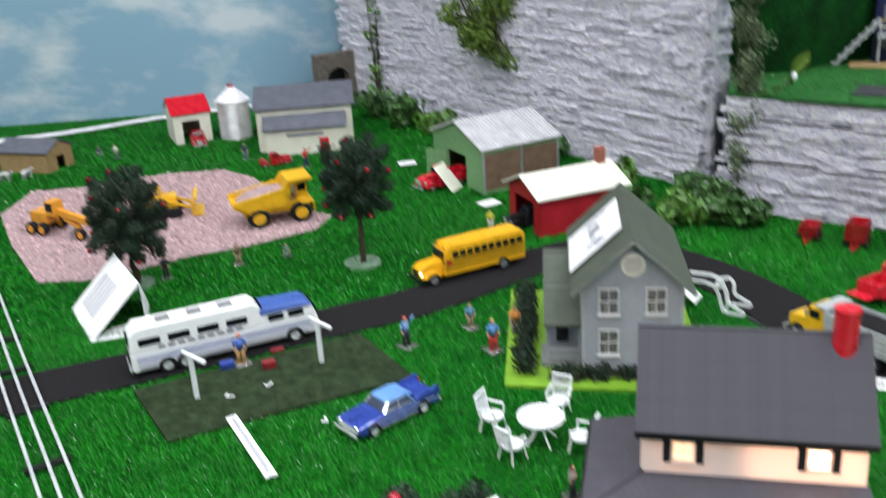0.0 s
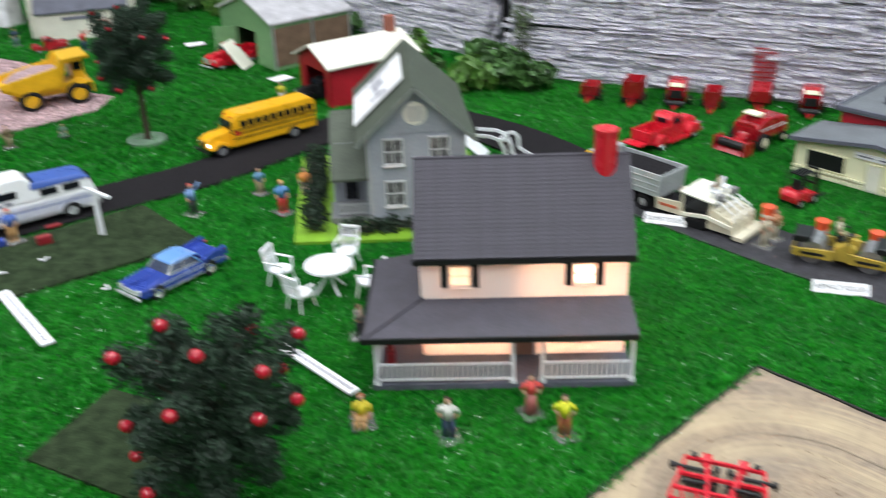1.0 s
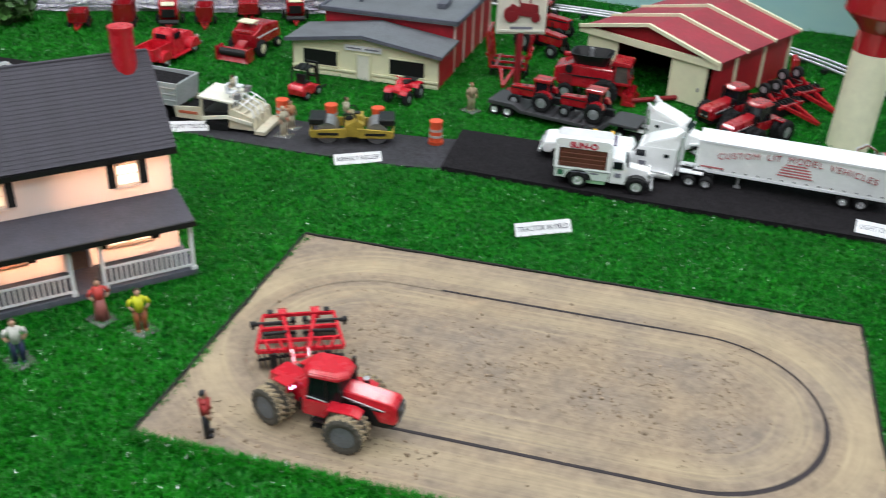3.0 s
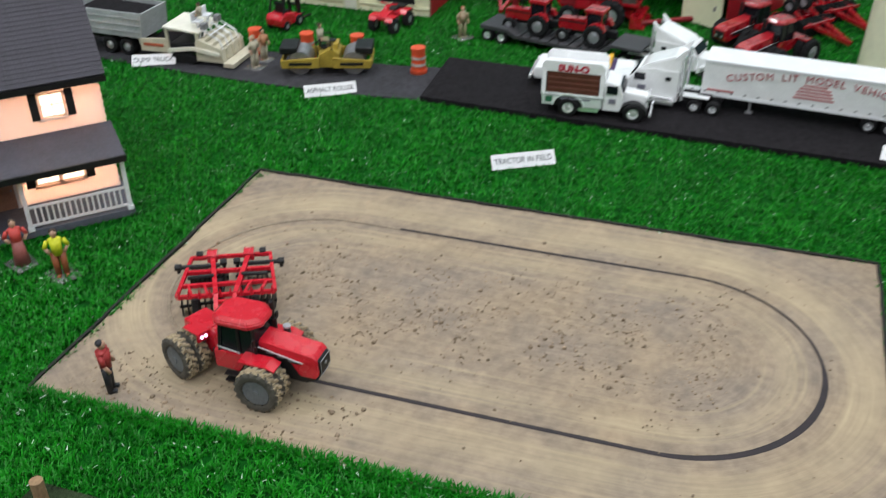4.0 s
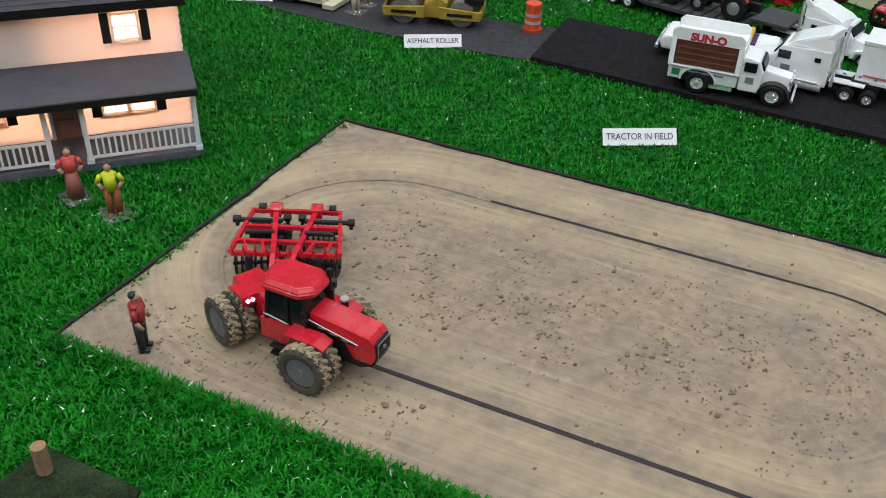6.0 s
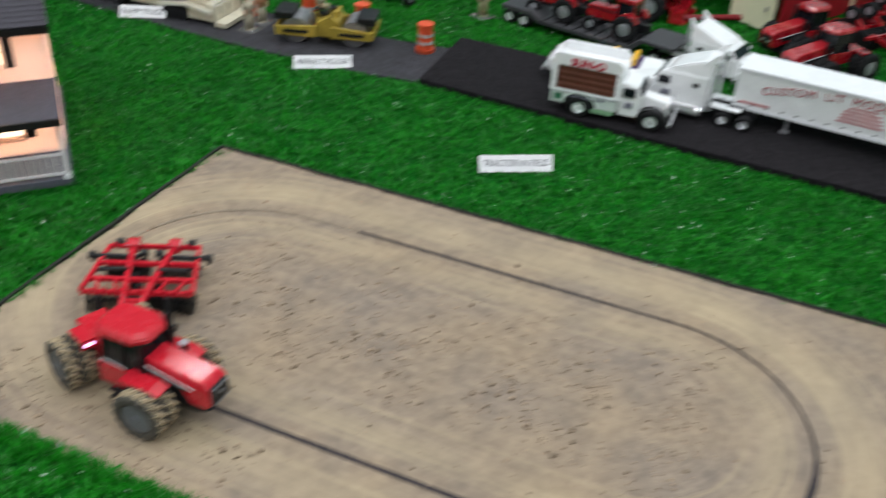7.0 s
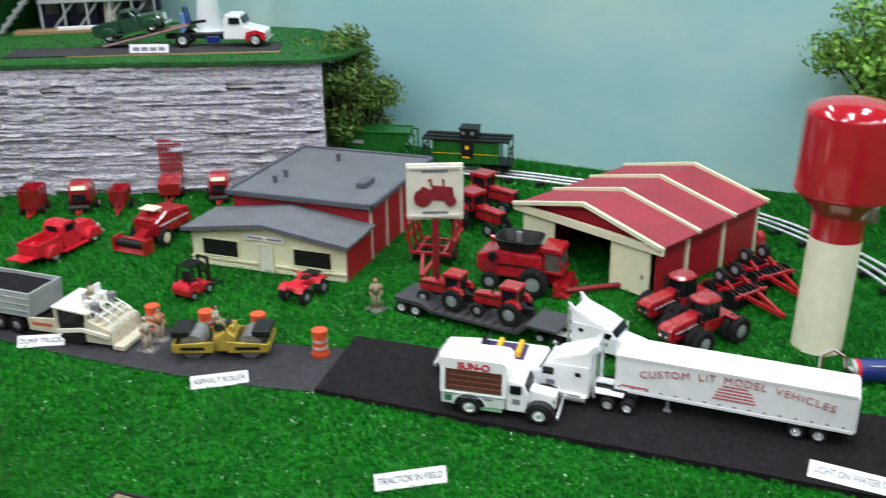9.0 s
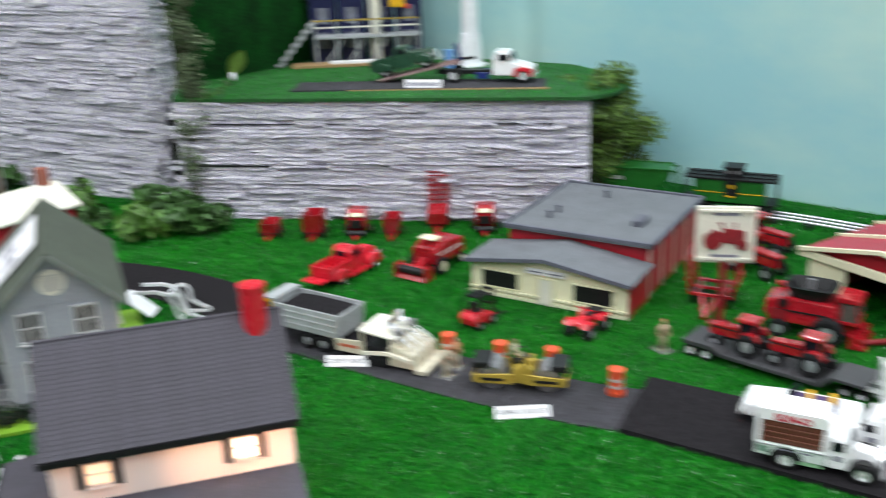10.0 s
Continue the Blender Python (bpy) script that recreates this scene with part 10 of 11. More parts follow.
# ---- garden furniture and posts ----
def patio_set():
    t = thing("garden_table", 0.158, 1.035, 0, "round white cast-metal style garden table", "table")
    bm = B()
    cyl(bm, (0, 0, 0.0365), 0.030, 0.003, "z", 32)
    cyl(bm, (0, 0, 0.0375), 0.0285, 0.002, "z", 32)
    part("tabletop", bm, white, t)
    for k in range(4):
        a = math.pi / 2 * k + 0.4
        bm = B()
        rod(bm, (0.004 * math.cos(a), 0.004 * math.sin(a), 0.035), (0.008 * math.cos(a), 0.008 * math.sin(a), 0.016), 0.0018)
        rod(bm, (0.008 * math.cos(a), 0.008 * math.sin(a), 0.016), (0.022 * math.cos(a), 0.022 * math.sin(a), 0.0), 0.0018)
        part("leg", bm, white, t)
    c = thing("garden_chair", 0.100, 1.072, 0, "white lacy garden chair beside the round table", "chair", "chairs round the garden table")
    bm = B()
    cyl(bm, (0, 0, 0.021), 0.0145, 0.0025, "z", 18)
    part("seat", bm, white, c)
    bm = B()
    for s in (-1, 1):
        bar(bm, (-0.012, s * 0.0115, 0.021), (-0.018, s * 0.0125, 0.049), 0.0024)
    for k in range(5):
        sp_ = B()
        bar(sp_, (-0.0125, -0.008 + k * 0.004, 0.023), (-0.0185, -0.008 + k * 0.004, 0.049), 0.0014)
        part("back_spindle", sp_, white, c)
    bar(bm, (-0.018, -0.0135, 0.049), (-0.018, 0.0135, 0.049), 0.003)
    bar(bm, (-0.0155, -0.0125, 0.036), (-0.0155, 0.0125, 0.036), 0.002)
    part("backrest", bm, white, c)
    for s in (-1, 1):
        bm = B()
        bar(bm, (-0.015, s * 0.014, 0.034), (0.010, s * 0.014, 0.033), 0.0022)
        bar(bm, (0.010, s * 0.014, 0.033), (0.010, s * 0.012, 0.021), 0.0018)
        part("armrest", bm, white, c)
        for xx in (-0.010, 0.010):
            bm = B()
            bar(bm, (xx, s * 0.009, 0.021), (xx * 1.3, s * 0.0125, 0.0), 0.0022)
            part("leg", bm, white, c)
    for (cx, cy) in ((0.100, 1.072), (0.118, 1.002), (0.190, 1.098), (0.205, 1.008)):
        an = math.degrees(math.atan2(1.035 - cy, 0.158 - cx))
        m = pose(cx, cy, 0, 0, 0, an)
        if cx == 0.100:
            c.matrix_basis = m
        else:
            copy_thing(c, m)


patio_set()

lg = thing("sun_lounger", 0.475, 1.395, -35, "white folding toy lounger on the dark road patch", "lounger", z=0.004)
slab("back_panel", lg, (0, 0, 0), (0.052, 0.036, 0.0025), white, 0.001, m=pose(-0.030, 0, 0.022, 0, 38, 0))
for s_ in (-1, 1):
    arc = [(-0.030, 0.046), (0.004, 0.047), (0.020, 0.042), (0.027, 0.030), (0.032, 0.012), (0.036, 0.0015)]
    bm = B()
    for (xa, za), (xb, zb) in zip(arc, arc[1:]):
        bar(bm, (xa, s_ * 0.016, za), (xb, s_ * 0.016, zb), 0.0022, 0.0055)
    part("strap_frame", bm, white, lg)
    arc = [(0.020, 0.042), (0.034, 0.046), (0.041, 0.038), (0.042, 0.020), (0.056, 0.012), (0.070, 0.006), (0.066, 0.0015), (0.040, 0.0015)]
    bm = B()
    for (xa, za), (xb, zb) in zip(arc, arc[1:]):
        bar(bm, (xa, s_ * 0.019, za), (xb, s_ * 0.019, zb), 0.0022, 0.005)
    part("strap_frame", bm, white, lg)
bm = B()
bar(bm, (0.036, -0.02, 0.0015), (0.036, 0.02, 0.0015), 0.0025)
part("cross_bar", bm, white, lg)
bm = B()
bar(bm, (0.020, -0.019, 0.042), (0.020, 0.019, 0.042), 0.0025)
part("cross_bar", bm, white, lg)

for px, py in ((-0.311, 1.204), (-0.140, 1.287)):
    v = thing("court_post", px, py, 20, "white wooden post with a slanted cap board", "post", "court posts", z=0.005)
    slab("post", v, (0, 0, 0.033), (0.007, 0.005, 0.066), white, 0.0005)
    slab("cap_board", v, (0, 0, 0.064), (0.036, 0.007, 0.004), white, 0.0006, m=pose(0.004, -0.002, 0.065, 0, 28, -30))
for nm, px, py, s, mt, lb in (("cooler_box", -0.283, 1.291, (0.022, 0.014, 0.010), blue, "small blue toy cooler box on the mat"), ("red_basket", -0.218, 1.281, (0.020, 0.012, 0.012), red_dk, "small dark red toy basket on the mat"), ("red_rug", -0.213, 1.336, (0.022, 0.010, 0.004), red_dk, "small dark red bundle by the coach")):
    bm = B()
    box(bm, (0, 0, s[2] / 2), s, 0.002)
    ob = part(nm, bm, mt, None, lb, at=pose(px, py, 0.005, 0, 0, 20))
    tagged(ob, lb, "box")
for k, (px, py) in enumerate(((-0.263, 1.197), (-0.209, 1.224), (-0.12, 1.12))):
    bm = B()
    bar(bm, (-0.006, 0, 0.002), (0.006, 0.002, 0.002), 0.0025, 0.002)
    bar(bm, (-0.006, 0, 0.002), (-0.004, 0.008, 0.002), 0.0025, 0.002)
    ob = part("white_horseshoe", bm, white, None, at=pose(px, py, 0.005 if k < 2 else 0.003, 0, 0, 50 * k))
    tagged(ob, "tiny white horseshoe lying on the mat", "horseshoe", "horseshoes")
bm = B()
cyl(bm, (0, 0, 0.010), 0.0045, 0.020, "z", 12)
pg = part("wooden_peg", bm, mat("raw_wood", (0.30, 0.19, 0.10), 0.8, var=0.2), None, at=pose(0.221, 0.420, 0.004))
tagged(pg, "short raw wooden peg standing on the mat", "peg")
for px, py, rz in ((-0.004, 2.36, 10), (0.175, 1.99, 30)):
    ob = slab("paper_slip", None, (px, py, 0.006), (0.045, 0.035, 0.0015), card_white)
    ob.matrix_basis = pose(px, py, 0.006, 0, 0, rz)
    tagged(ob, "small white paper slip lying on the turf", "paper")


# ---- figurines: one plain mesh each ----
def figurine(x, y, rz, top, legs, h=0.042, label="", pose_="stand", base=True, z=0.0, hair=None):
    k = h / 0.042
    bm = B()
    mats = [legs, top, skin, plex, hair or bark]
    drop = 0.0
    if pose_ == "skirt":
        cyl(bm, (0, 0, 0.0115), 0.0066, 0.022, "z", 12, r2=0.0044, mi=0)
    elif pose_ == "sit":
        drop = 0.012
        for s in (-1, 1):
            rod(bm, (0, s * 0.003, 0.009), (0.010, s * 0.003, 0.008), 0.0026, 8, 0)
            rod(bm, (0.010, s * 0.003, 0.008), (0.011, s * 0.003, 0.0), 0.0022, 8, 0)
    else:
        for s in (-1, 1):
            cyl(bm, (0, s * 0.0030, 0.0105), 0.0022, 0.021, "z", 8, r2=0.0030, mi=0)
            box(bm, (0.0015, s * 0.003, 0.0012), (0.0065, 0.003, 0.0024), 0.0006, mi=0)
    cyl(bm, (0, 0, 0.0268 - drop), 0.0040, 0.0135, "z", 12, r2=0.0047, mi=1)
    ball(bm, (0, 0, 0.0332 - drop), 0.0046, (0.75, 1.2, 0.5), 2, mi=1)
    for s in (-1, 1):
        if pose_ == "wave" and s > 0:
            rod(bm, (0, s * 0.0058, 0.0325 - drop), (0.001, s * 0.0125, 0.041 - drop), 0.0016, 7, 1)
        elif pose_ in ("hips", "skirt"):
            rod(bm, (0, s * 0.0060, 0.0325 - drop), (0, s * 0.0086, 0.0268 - drop), 0.0018, 7, 1)
            rod(bm, (0, s * 0.0086, 0.0268 - drop), (0.002, s * 0.0055, 0.0225 - drop), 0.0015, 7, 2)
        else:
            rod(bm, (0, s * 0.0062, 0.0325 - drop), (0.001, s * 0.0072, 0.0255 - drop), 0.0018, 7, 1)
            rod(bm, (0.001, s * 0.0072, 0.0255 - drop), (0.004, s * 0.0066, 0.0195 - drop), 0.0014, 7, 2)
    cyl(bm, (0, 0, 0.0358 - drop), 0.0016, 0.003, "z", 8, mi=2)
    ball(bm, (0.0003, 0, 0.0386 - drop), 0.0030, (0.95, 0.88, 1.15), 2, mi=2)
    ball(bm, (-0.0006, 0, 0.0397 - drop), 0.0030, (1.0, 0.97, 0.9), 2, mi=4)
    if base:
        box(bm, (0, 0, 0.0005), (0.024, 0.021, 0.0012), 0, pose(0, 0, 0, 0, 0, 20), 3)
    for q in bm.verts:
        q.co = q.co * k
    ob = part("figurine", bm, mats, None, at=pose(x, y, z + 0.001, 0, 0, rz), smooth=True)
    return tagged(ob, label, "figurine", "toy figurines")


C = cloth
FIGS = [
    (-0.011, 1.328, -60, C("light_blue", (0.16, 0.28, 0.50)), C("black", (0.015, 0.015, 0.02)), 0.05, "wave", C("red", (0.5, 0.03, 0.03)), "toy figurine in light blue with raised arm"),
    (0.092, 1.378, -80, C("teal_blue", (0.10, 0.22, 0.36)), C("tan", (0.32, 0.24, 0.15)), 0.043, "stand", None, "toy figurine in blue shirt by the road"),
    (0.121, 1.294, -80, C("mid_blue", (0.08, 0.22, 0.45)), C("red", (0.5, 0.03, 0.03)), 0.052, "stand", C("blond", (0.55, 0.33, 0.08)), "toy figurine in blue top and red trousers"),
    (-0.337, 1.736, -90, C("brown", (0.14, 0.10, 0.05)), C("tan", (0.32, 0.24, 0.15)), 0.042, "stand", None, "tan toy figurine beside the gravel pit"),
    (-0.466, 1.688, -90, C("black", (0.015, 0.015, 0.02)), C("black", (0.015, 0.015, 0.02)), 0.045, "stand", None, "dark toy figurine behind the coach"),
    (-0.246, 1.764, -90, C("grey_green", (0.10, 0.17, 0.12)), C("grey_green", (0.10, 0.17, 0.12)), 0.036, "sit", None, "dull green toy figurine on the turf"),
    (-0.262, 1.300, -80, C("blue", (0.05, 0.12, 0.42)), C("tan_orange", (0.45, 0.26, 0.10)), 0.05, "stand", C("red", (0.5, 0.03, 0.03)), "toy figurine in blue shirt by the coach"),
    (0.160, 1.345, -90, C("orange", (0.6, 0.22, 0.05)), C("pink", (0.5, 0.35, 0.33)), 0.048, "stand", None, "toy figurine in orange by the hedge"),
    (0.165, 1.834, -90, C("yellow", (0.55, 0.5, 0.03)), C("white_cloth", (0.6, 0.6, 0.55)), 0.042, "stand", None, "toy figurine in yellow by the red shed"),
    (-0.444, 2.528, -90, C("navy", (0.02, 0.03, 0.08)), C("slate", (0.12, 0.16, 0.2)), 0.045, "stand", None, "dark toy figurine near the grain bin"),
    (-0.268, 2.415, -60, C("red", (0.5, 0.03, 0.03)), C("navy", (0.02, 0.03, 0.08)), 0.05, "wave", None, "toy figurine in red near the cream shed"),
    (-0.889, 2.686, -60, C("navy", (0.02, 0.03, 0.08)), C("slate", (0.12, 0.16, 0.2)), 0.036, "sit", None, "dark seated toy figurine by the brown shed"),
    (-0.827, 2.640, -60, C("white_cloth", (0.6, 0.6, 0.55)), C("grey_green", (0.10, 0.17, 0.12)), 0.038, "stand", None, "pale toy figurine by the brown shed"),
    (0.177, 0.912, -30, C("grey_cloth", (0.20, 0.19, 0.17)), C("black", (0.015, 0.015, 0.02)), 0.044, "hips", None, "grey toy figurine beside the lit house"),
    (0.154, 0.749, -110, C("yellow_gold", (0.62, 0.50, 0.03)), C("tan_orange", (0.45, 0.26, 0.10)), 0.05, "sit", C("rust", (0.28, 0.08, 0.03)), "kneeling toy figurine in yellow on a clear base"),
    (0.232, 0.702, -110, C("white_cloth", (0.6, 0.6, 0.55)), C("navy", (0.02, 0.03, 0.08)), 0.048, "hips", None, "toy figurine in white shirt and navy trousers"),
    (0.322, 0.718, -100, C("coral_red", (0.55, 0.06, 0.05)), C("dusty_red", (0.30, 0.09, 0.08)), 0.047, "skirt", None, "toy figurine in red dress with folded arms"),
    (0.342, 0.675, -110, C("lemon", (0.60, 0.62, 0.02)), C("rust", (0.28, 0.08, 0.03)), 0.048, "hips", None, "toy figurine in yellow jumper on a clear base"),
    (1.020, 0.882, -110, C("tan", (0.32, 0.24, 0.15)), C("khaki", (0.26, 0.24, 0.13)), 0.046, "stand", C("rust", (0.28, 0.08, 0.03)), "tan toy figurine by the lowboy trailer"),
    (0.738, 0.985, -80, C("sand", (0.42, 0.38, 0.28)), C("sand", (0.42, 0.38, 0.28)), 0.045, "stand", C("sand", (0.42, 0.38, 0.28)), "sand coloured toy road worker on a clear base"),
    (0.762, 1.000, -80, C("dusty_orange", (0.42, 0.20, 0.10)), C("sand", (0.42, 0.38, 0.28)), 0.044, "stand", None, "toy road worker beside the paver"),
]
for fx, fy, rz, tp, lg_, hh, ps, hr, lb in FIGS:
    figurine(fx, fy, rz, tp, lg_, hh, lb, ps, True, 0.005 if lb.endswith("coach") and hh == 0.05 else 0.0, hr)
figurine(0.3045, 0.496, -35, C("dark_red", (0.33, 0.03, 0.03)), C("black", (0.015, 0.015, 0.02)), 0.047, "toy figurine in dark red jacket standing on the soil", "stand", False, FZ, C("black", (0.015, 0.015, 0.02)))
figurine(0.800, 0.918, -42, C("sand", (0.42, 0.38, 0.28)), C("khaki", (0.26, 0.24, 0.13)), 0.042, "sand coloured toy driver seated on the roller", "sit", False, 0.034)
figurine(0.703, 1.055, 122, C("sand", (0.42, 0.38, 0.28)), C("sand", (0.42, 0.38, 0.28)), 0.034, "pale toy driver seated on the paver", "sit", False, 0.056)
for k, (cx, cy) in enumerate(((-1.074, 2.47), (-1.02, 2.48), (-1.12, 2.44))):
    bm = B()
    ball(bm, (0, 0, 0.018), 0.011, (1.7, 0.8, 0.8), 2)
    for sx in (-1, 1):
        for sy in (-1, 1):
            rod(bm, (sx * 0.010, sy * 0.005, 0.014), (sx * 0.010, sy * 0.005, 0.0), 0.002, 6)
    ball(bm, (0.019, 0, 0.024), 0.006, (1.2, 0.8, 0.9), 1)
    ob = part("cow_figurine", bm, mat("white_black_patches", (0.62, 0.62, 0.60), 0.5, var=0.2, scale=70, rgb2=(0.03, 0.03, 0.03)), None, at=pose(cx, cy, 0, 0, 0, 60 * k))
    tagged(ob, "plain white and black toy cow shape", "figurine", "toy cows")


# ---- more implements ----
def tillage(x, y, rz, s=1.0, wings=True, heavy=False, label="red folded toy tillage implement with black gangs"):
    v = thing("tillage_implement", x, y, rz, label, "implement", "red tillage implements")
    bm = B()
    for xx in (-0.03, 0.0, 0.03):
        bar(bm, (xx * s, -0.032 * s, 0.02 * s), (xx * s, 0.032 * s, 0.02 * s), 0.004 * s)
    for yy in (-0.02, 0.02):
        bar(bm, (-0.035 * s, yy * s, 0.021 * s), (0.035 * s, yy * s, 0.021 * s), 0.004 * s)
    part("frame", bm, red, v)
    bm = B()
    bar(bm, (0.03 * s, 0.012 * s, 0.018 * s), (0.085 * s, 0, 0.006 * s), 0.005 * s)
    bar(bm, (0.03 * s, -0.012 * s, 0.018 * s), (0.085 * s, 0, 0.006 * s), 0.005 * s)
    part("drawbar", bm, red, v)
    for sy in (-1, 1):
        if wings:
            for xx in (-0.03, 0.0, 0.03):
                bm = B()
                bar(bm, (xx * s, sy * 0.03 * s, 0.022 * s), (xx * s, sy * 0.038 * s, 0.078 * s), 0.004 * s)
                part("wing_post", bm, red, v)
            for zz in (0.04, 0.06, 0.078):
                bm = B()
                bar(bm, (-0.03 * s, sy * 0.036 * s, zz * s), (0.03 * s, sy * 0.036 * s, zz * s), 0.004 * s)
                part("wing_bar", bm, red, v)
        for gx in (-0.022, 0.018):
            g = part("gang", rod(B(), (0, -0.014 * s, 0), (0, 0.014 * s, 0), 0.0015 * s), black, v, at=pose(gx * s, sy * 0.017 * s, 0.011 * s))
            me = shared(("gang_disc", s, heavy), lambda: (cyl(B(), (0, 0, 0), (0.0145 if heavy else 0.0105) * s, 0.0012 + 0.001 * heavy, "y", 14), [black]))
            for q in range(4):
                piece("disc_blade", me, g, pose(0, (-0.012 + q * 0.008) * s, 0))
    wheels(v, (0.0,), 0.03 * s, 0.010 * s, 0.006 * s, red_dk)
    if heavy:
        for sy in (-1, 1):
            wheel(v, -0.012 * s, sy * 0.016 * s, 0.0105 * s, 0.008 * s, silver, None, 0, 0.036 * s)
            bm = B()
            bar(bm, (-0.012 * s, sy * 0.016 * s, 0.036 * s), (0.012 * s, sy * 0.016 * s, 0.022 * s), 0.004 * s)
            part("wheel_arm", bm, red, v)
        if s > 1.0:
            bm = B()
            prism(bm, [(-0.030 * s, 0.022 * s), (-0.022 * s, 0.022 * s), (-0.026 * s, 0.050 * s), (-0.034 * s, 0.058 * s)], 0.020 * s, 0.032 * s, 0.001)
            part("lift_mast", bm, red, v)


tillage(1.200, 0.965, 215, 1.0, True, False, "red folded toy cultivator behind the dealer sign")
tillage(1.402, 0.572, -98, 1.0, False, True, "red toy disc implement beside the barn wall")
tillage(1.484, 0.582, -105, 1.05, False, True, "red folded toy disc harrow near the railway curve")
bm = B()
rod(bm, (1.236, 0.738, 0.008), (1.335, 0.69, 0.006), 0.004, 10)
tagged(part("red_auger", bm, red_dk), "dark red toy auger pipe lying by the barn door", "auger")


# ---- terrace display ----
strip("terrace_road", [(0.89, 1.81), (1.09, 1.663), (1.29, 1.51)], 0.09, UP + 0.004, UP + 0.007, roadbed, "dark road patch on the terrace", "road")
strip("terrace_road_edge", [(0.895, 1.760), (1.075, 1.622), (1.265, 1.470)], 0.012, UP + 0.004, UP + 0.0062, tan, "brown board edge of the terrace road", "board edge")


def tow_truck():
    v = thing("flatbed_tow_truck", 1.212, 1.610, -43, "white and red toy flatbed tow truck with lowered ramp", "tow truck", z=UP + 0.007)
    slab("frame", v, (0, 0, 0.018), (0.19, 0.02, 0.008), black)
    bm = B()
    prism(bm, [(0.020, 0.014), (0.060, 0.014), (0.060, 0.038), (0.052, 0.060), (0.026, 0.061), (0.020, 0.05)], -0.028, 0.028, 0.003, lambda z: 1.0 if z < 0.04 else 0.88)
    cb = part("cab", bm, white_gloss, v)
    bm = B()
    prism(bm, [(0.058, 0.014), (0.098, 0.014), (0.100, 0.030), (0.058, 0.040)], -0.027, 0.027, 0.003)
    part("hood", bm, white_gloss, v)
    for s in (-1, 1):
        slab("side_window", cb, (0.042, s * 0.0265, 0.049), (0.020, 0.003, 0.011), dark_glass)
        bm = B()
        prism(bm, [(0.060, 0.012), (0.064, 0.028), (0.082, 0.032), (0.099, 0.026), (0.099, 0.012), (0.094, 0.012), (0.088, 0.023), (0.074, 0.023), (0.068, 0.012)], s * 0.022, s * 0.030, 0.0008)
        part("fender", bm, red_bright, v, "red front fender")
        slab("tool_box", v, (0.0, s * 0.024, 0.014), (0.024, 0.008, 0.012), navy, 0.001)
        lamp(v, 0.1, s * 0.019, 0.024, 0.0035, chrome)
    slab("windscreen", cb, (0.0575, 0, 0.05), (0.003, 0.046, 0.013), dark_glass, 0.0005, m=pose(0.0575, 0, 0.050, 0, -20, 0))
    slab("bumper", v, (0.102, 0, 0.013), (0.004, 0.056, 0.006), chrome, 0.001)
    bm = B()
    bar(bm, (-0.046, 0, 0.040), (-0.212, 0, 0.002), 0.056, 0.004)
    part("ramp_bed", bm, mat("brown_deck", (0.16, 0.08, 0.07), 0.6, var=0.2), v, "brown lowered ramp bed")
    for s in (-1, 1):
        bm = B()
        bar(bm, (-0.046, s * 0.0287, 0.0415), (-0.212, s * 0.0287, 0.0035), 0.0012, 0.0022)
        part("ramp_rail", bm, mat("pinkish_rail", (0.55, 0.38, 0.38), 0.4, var=0.1), v, "pale pink ramp edge rail")
    bm = B()
    bar(bm, (-0.050, -0.010, 0.041), (-0.056, -0.010, 0.072), 0.004)
    bar(bm, (-0.050, 0.010, 0.041), (-0.056, 0.010, 0.072), 0.004)
    bar(bm, (-0.056, -0.012, 0.071), (-0.056, 0.012, 0.071), 0.004)
    part("headboard", bm, navy, v, "navy ramp headboard")
    bm = B()
    bar(bm, (-0.046, 0, 0.042), (-0.018, 0, 0.046), 0.006, 0.005)
    bar(bm, (-0.046, 0, 0.040), (-0.062, 0, 0.020), 0.010, 0.005)
    part("tilt_arm", bm, black, v)
    wheels(v, (0.080,), 0.025, 0.0135, 0.009, chrome)
    wheels(v, (-0.058,), 0.024, 0.0135, 0.012, chrome)
    return v


tw = tow_truck()
gp = pickup(0, 0, 0, pickup_green, "dark green toy pickup riding up the ramp", s=0.92)
gp.matrix_basis = tw.matrix_basis @ pose(-0.154, 0, 0.0190, 0, -12.9, 0)


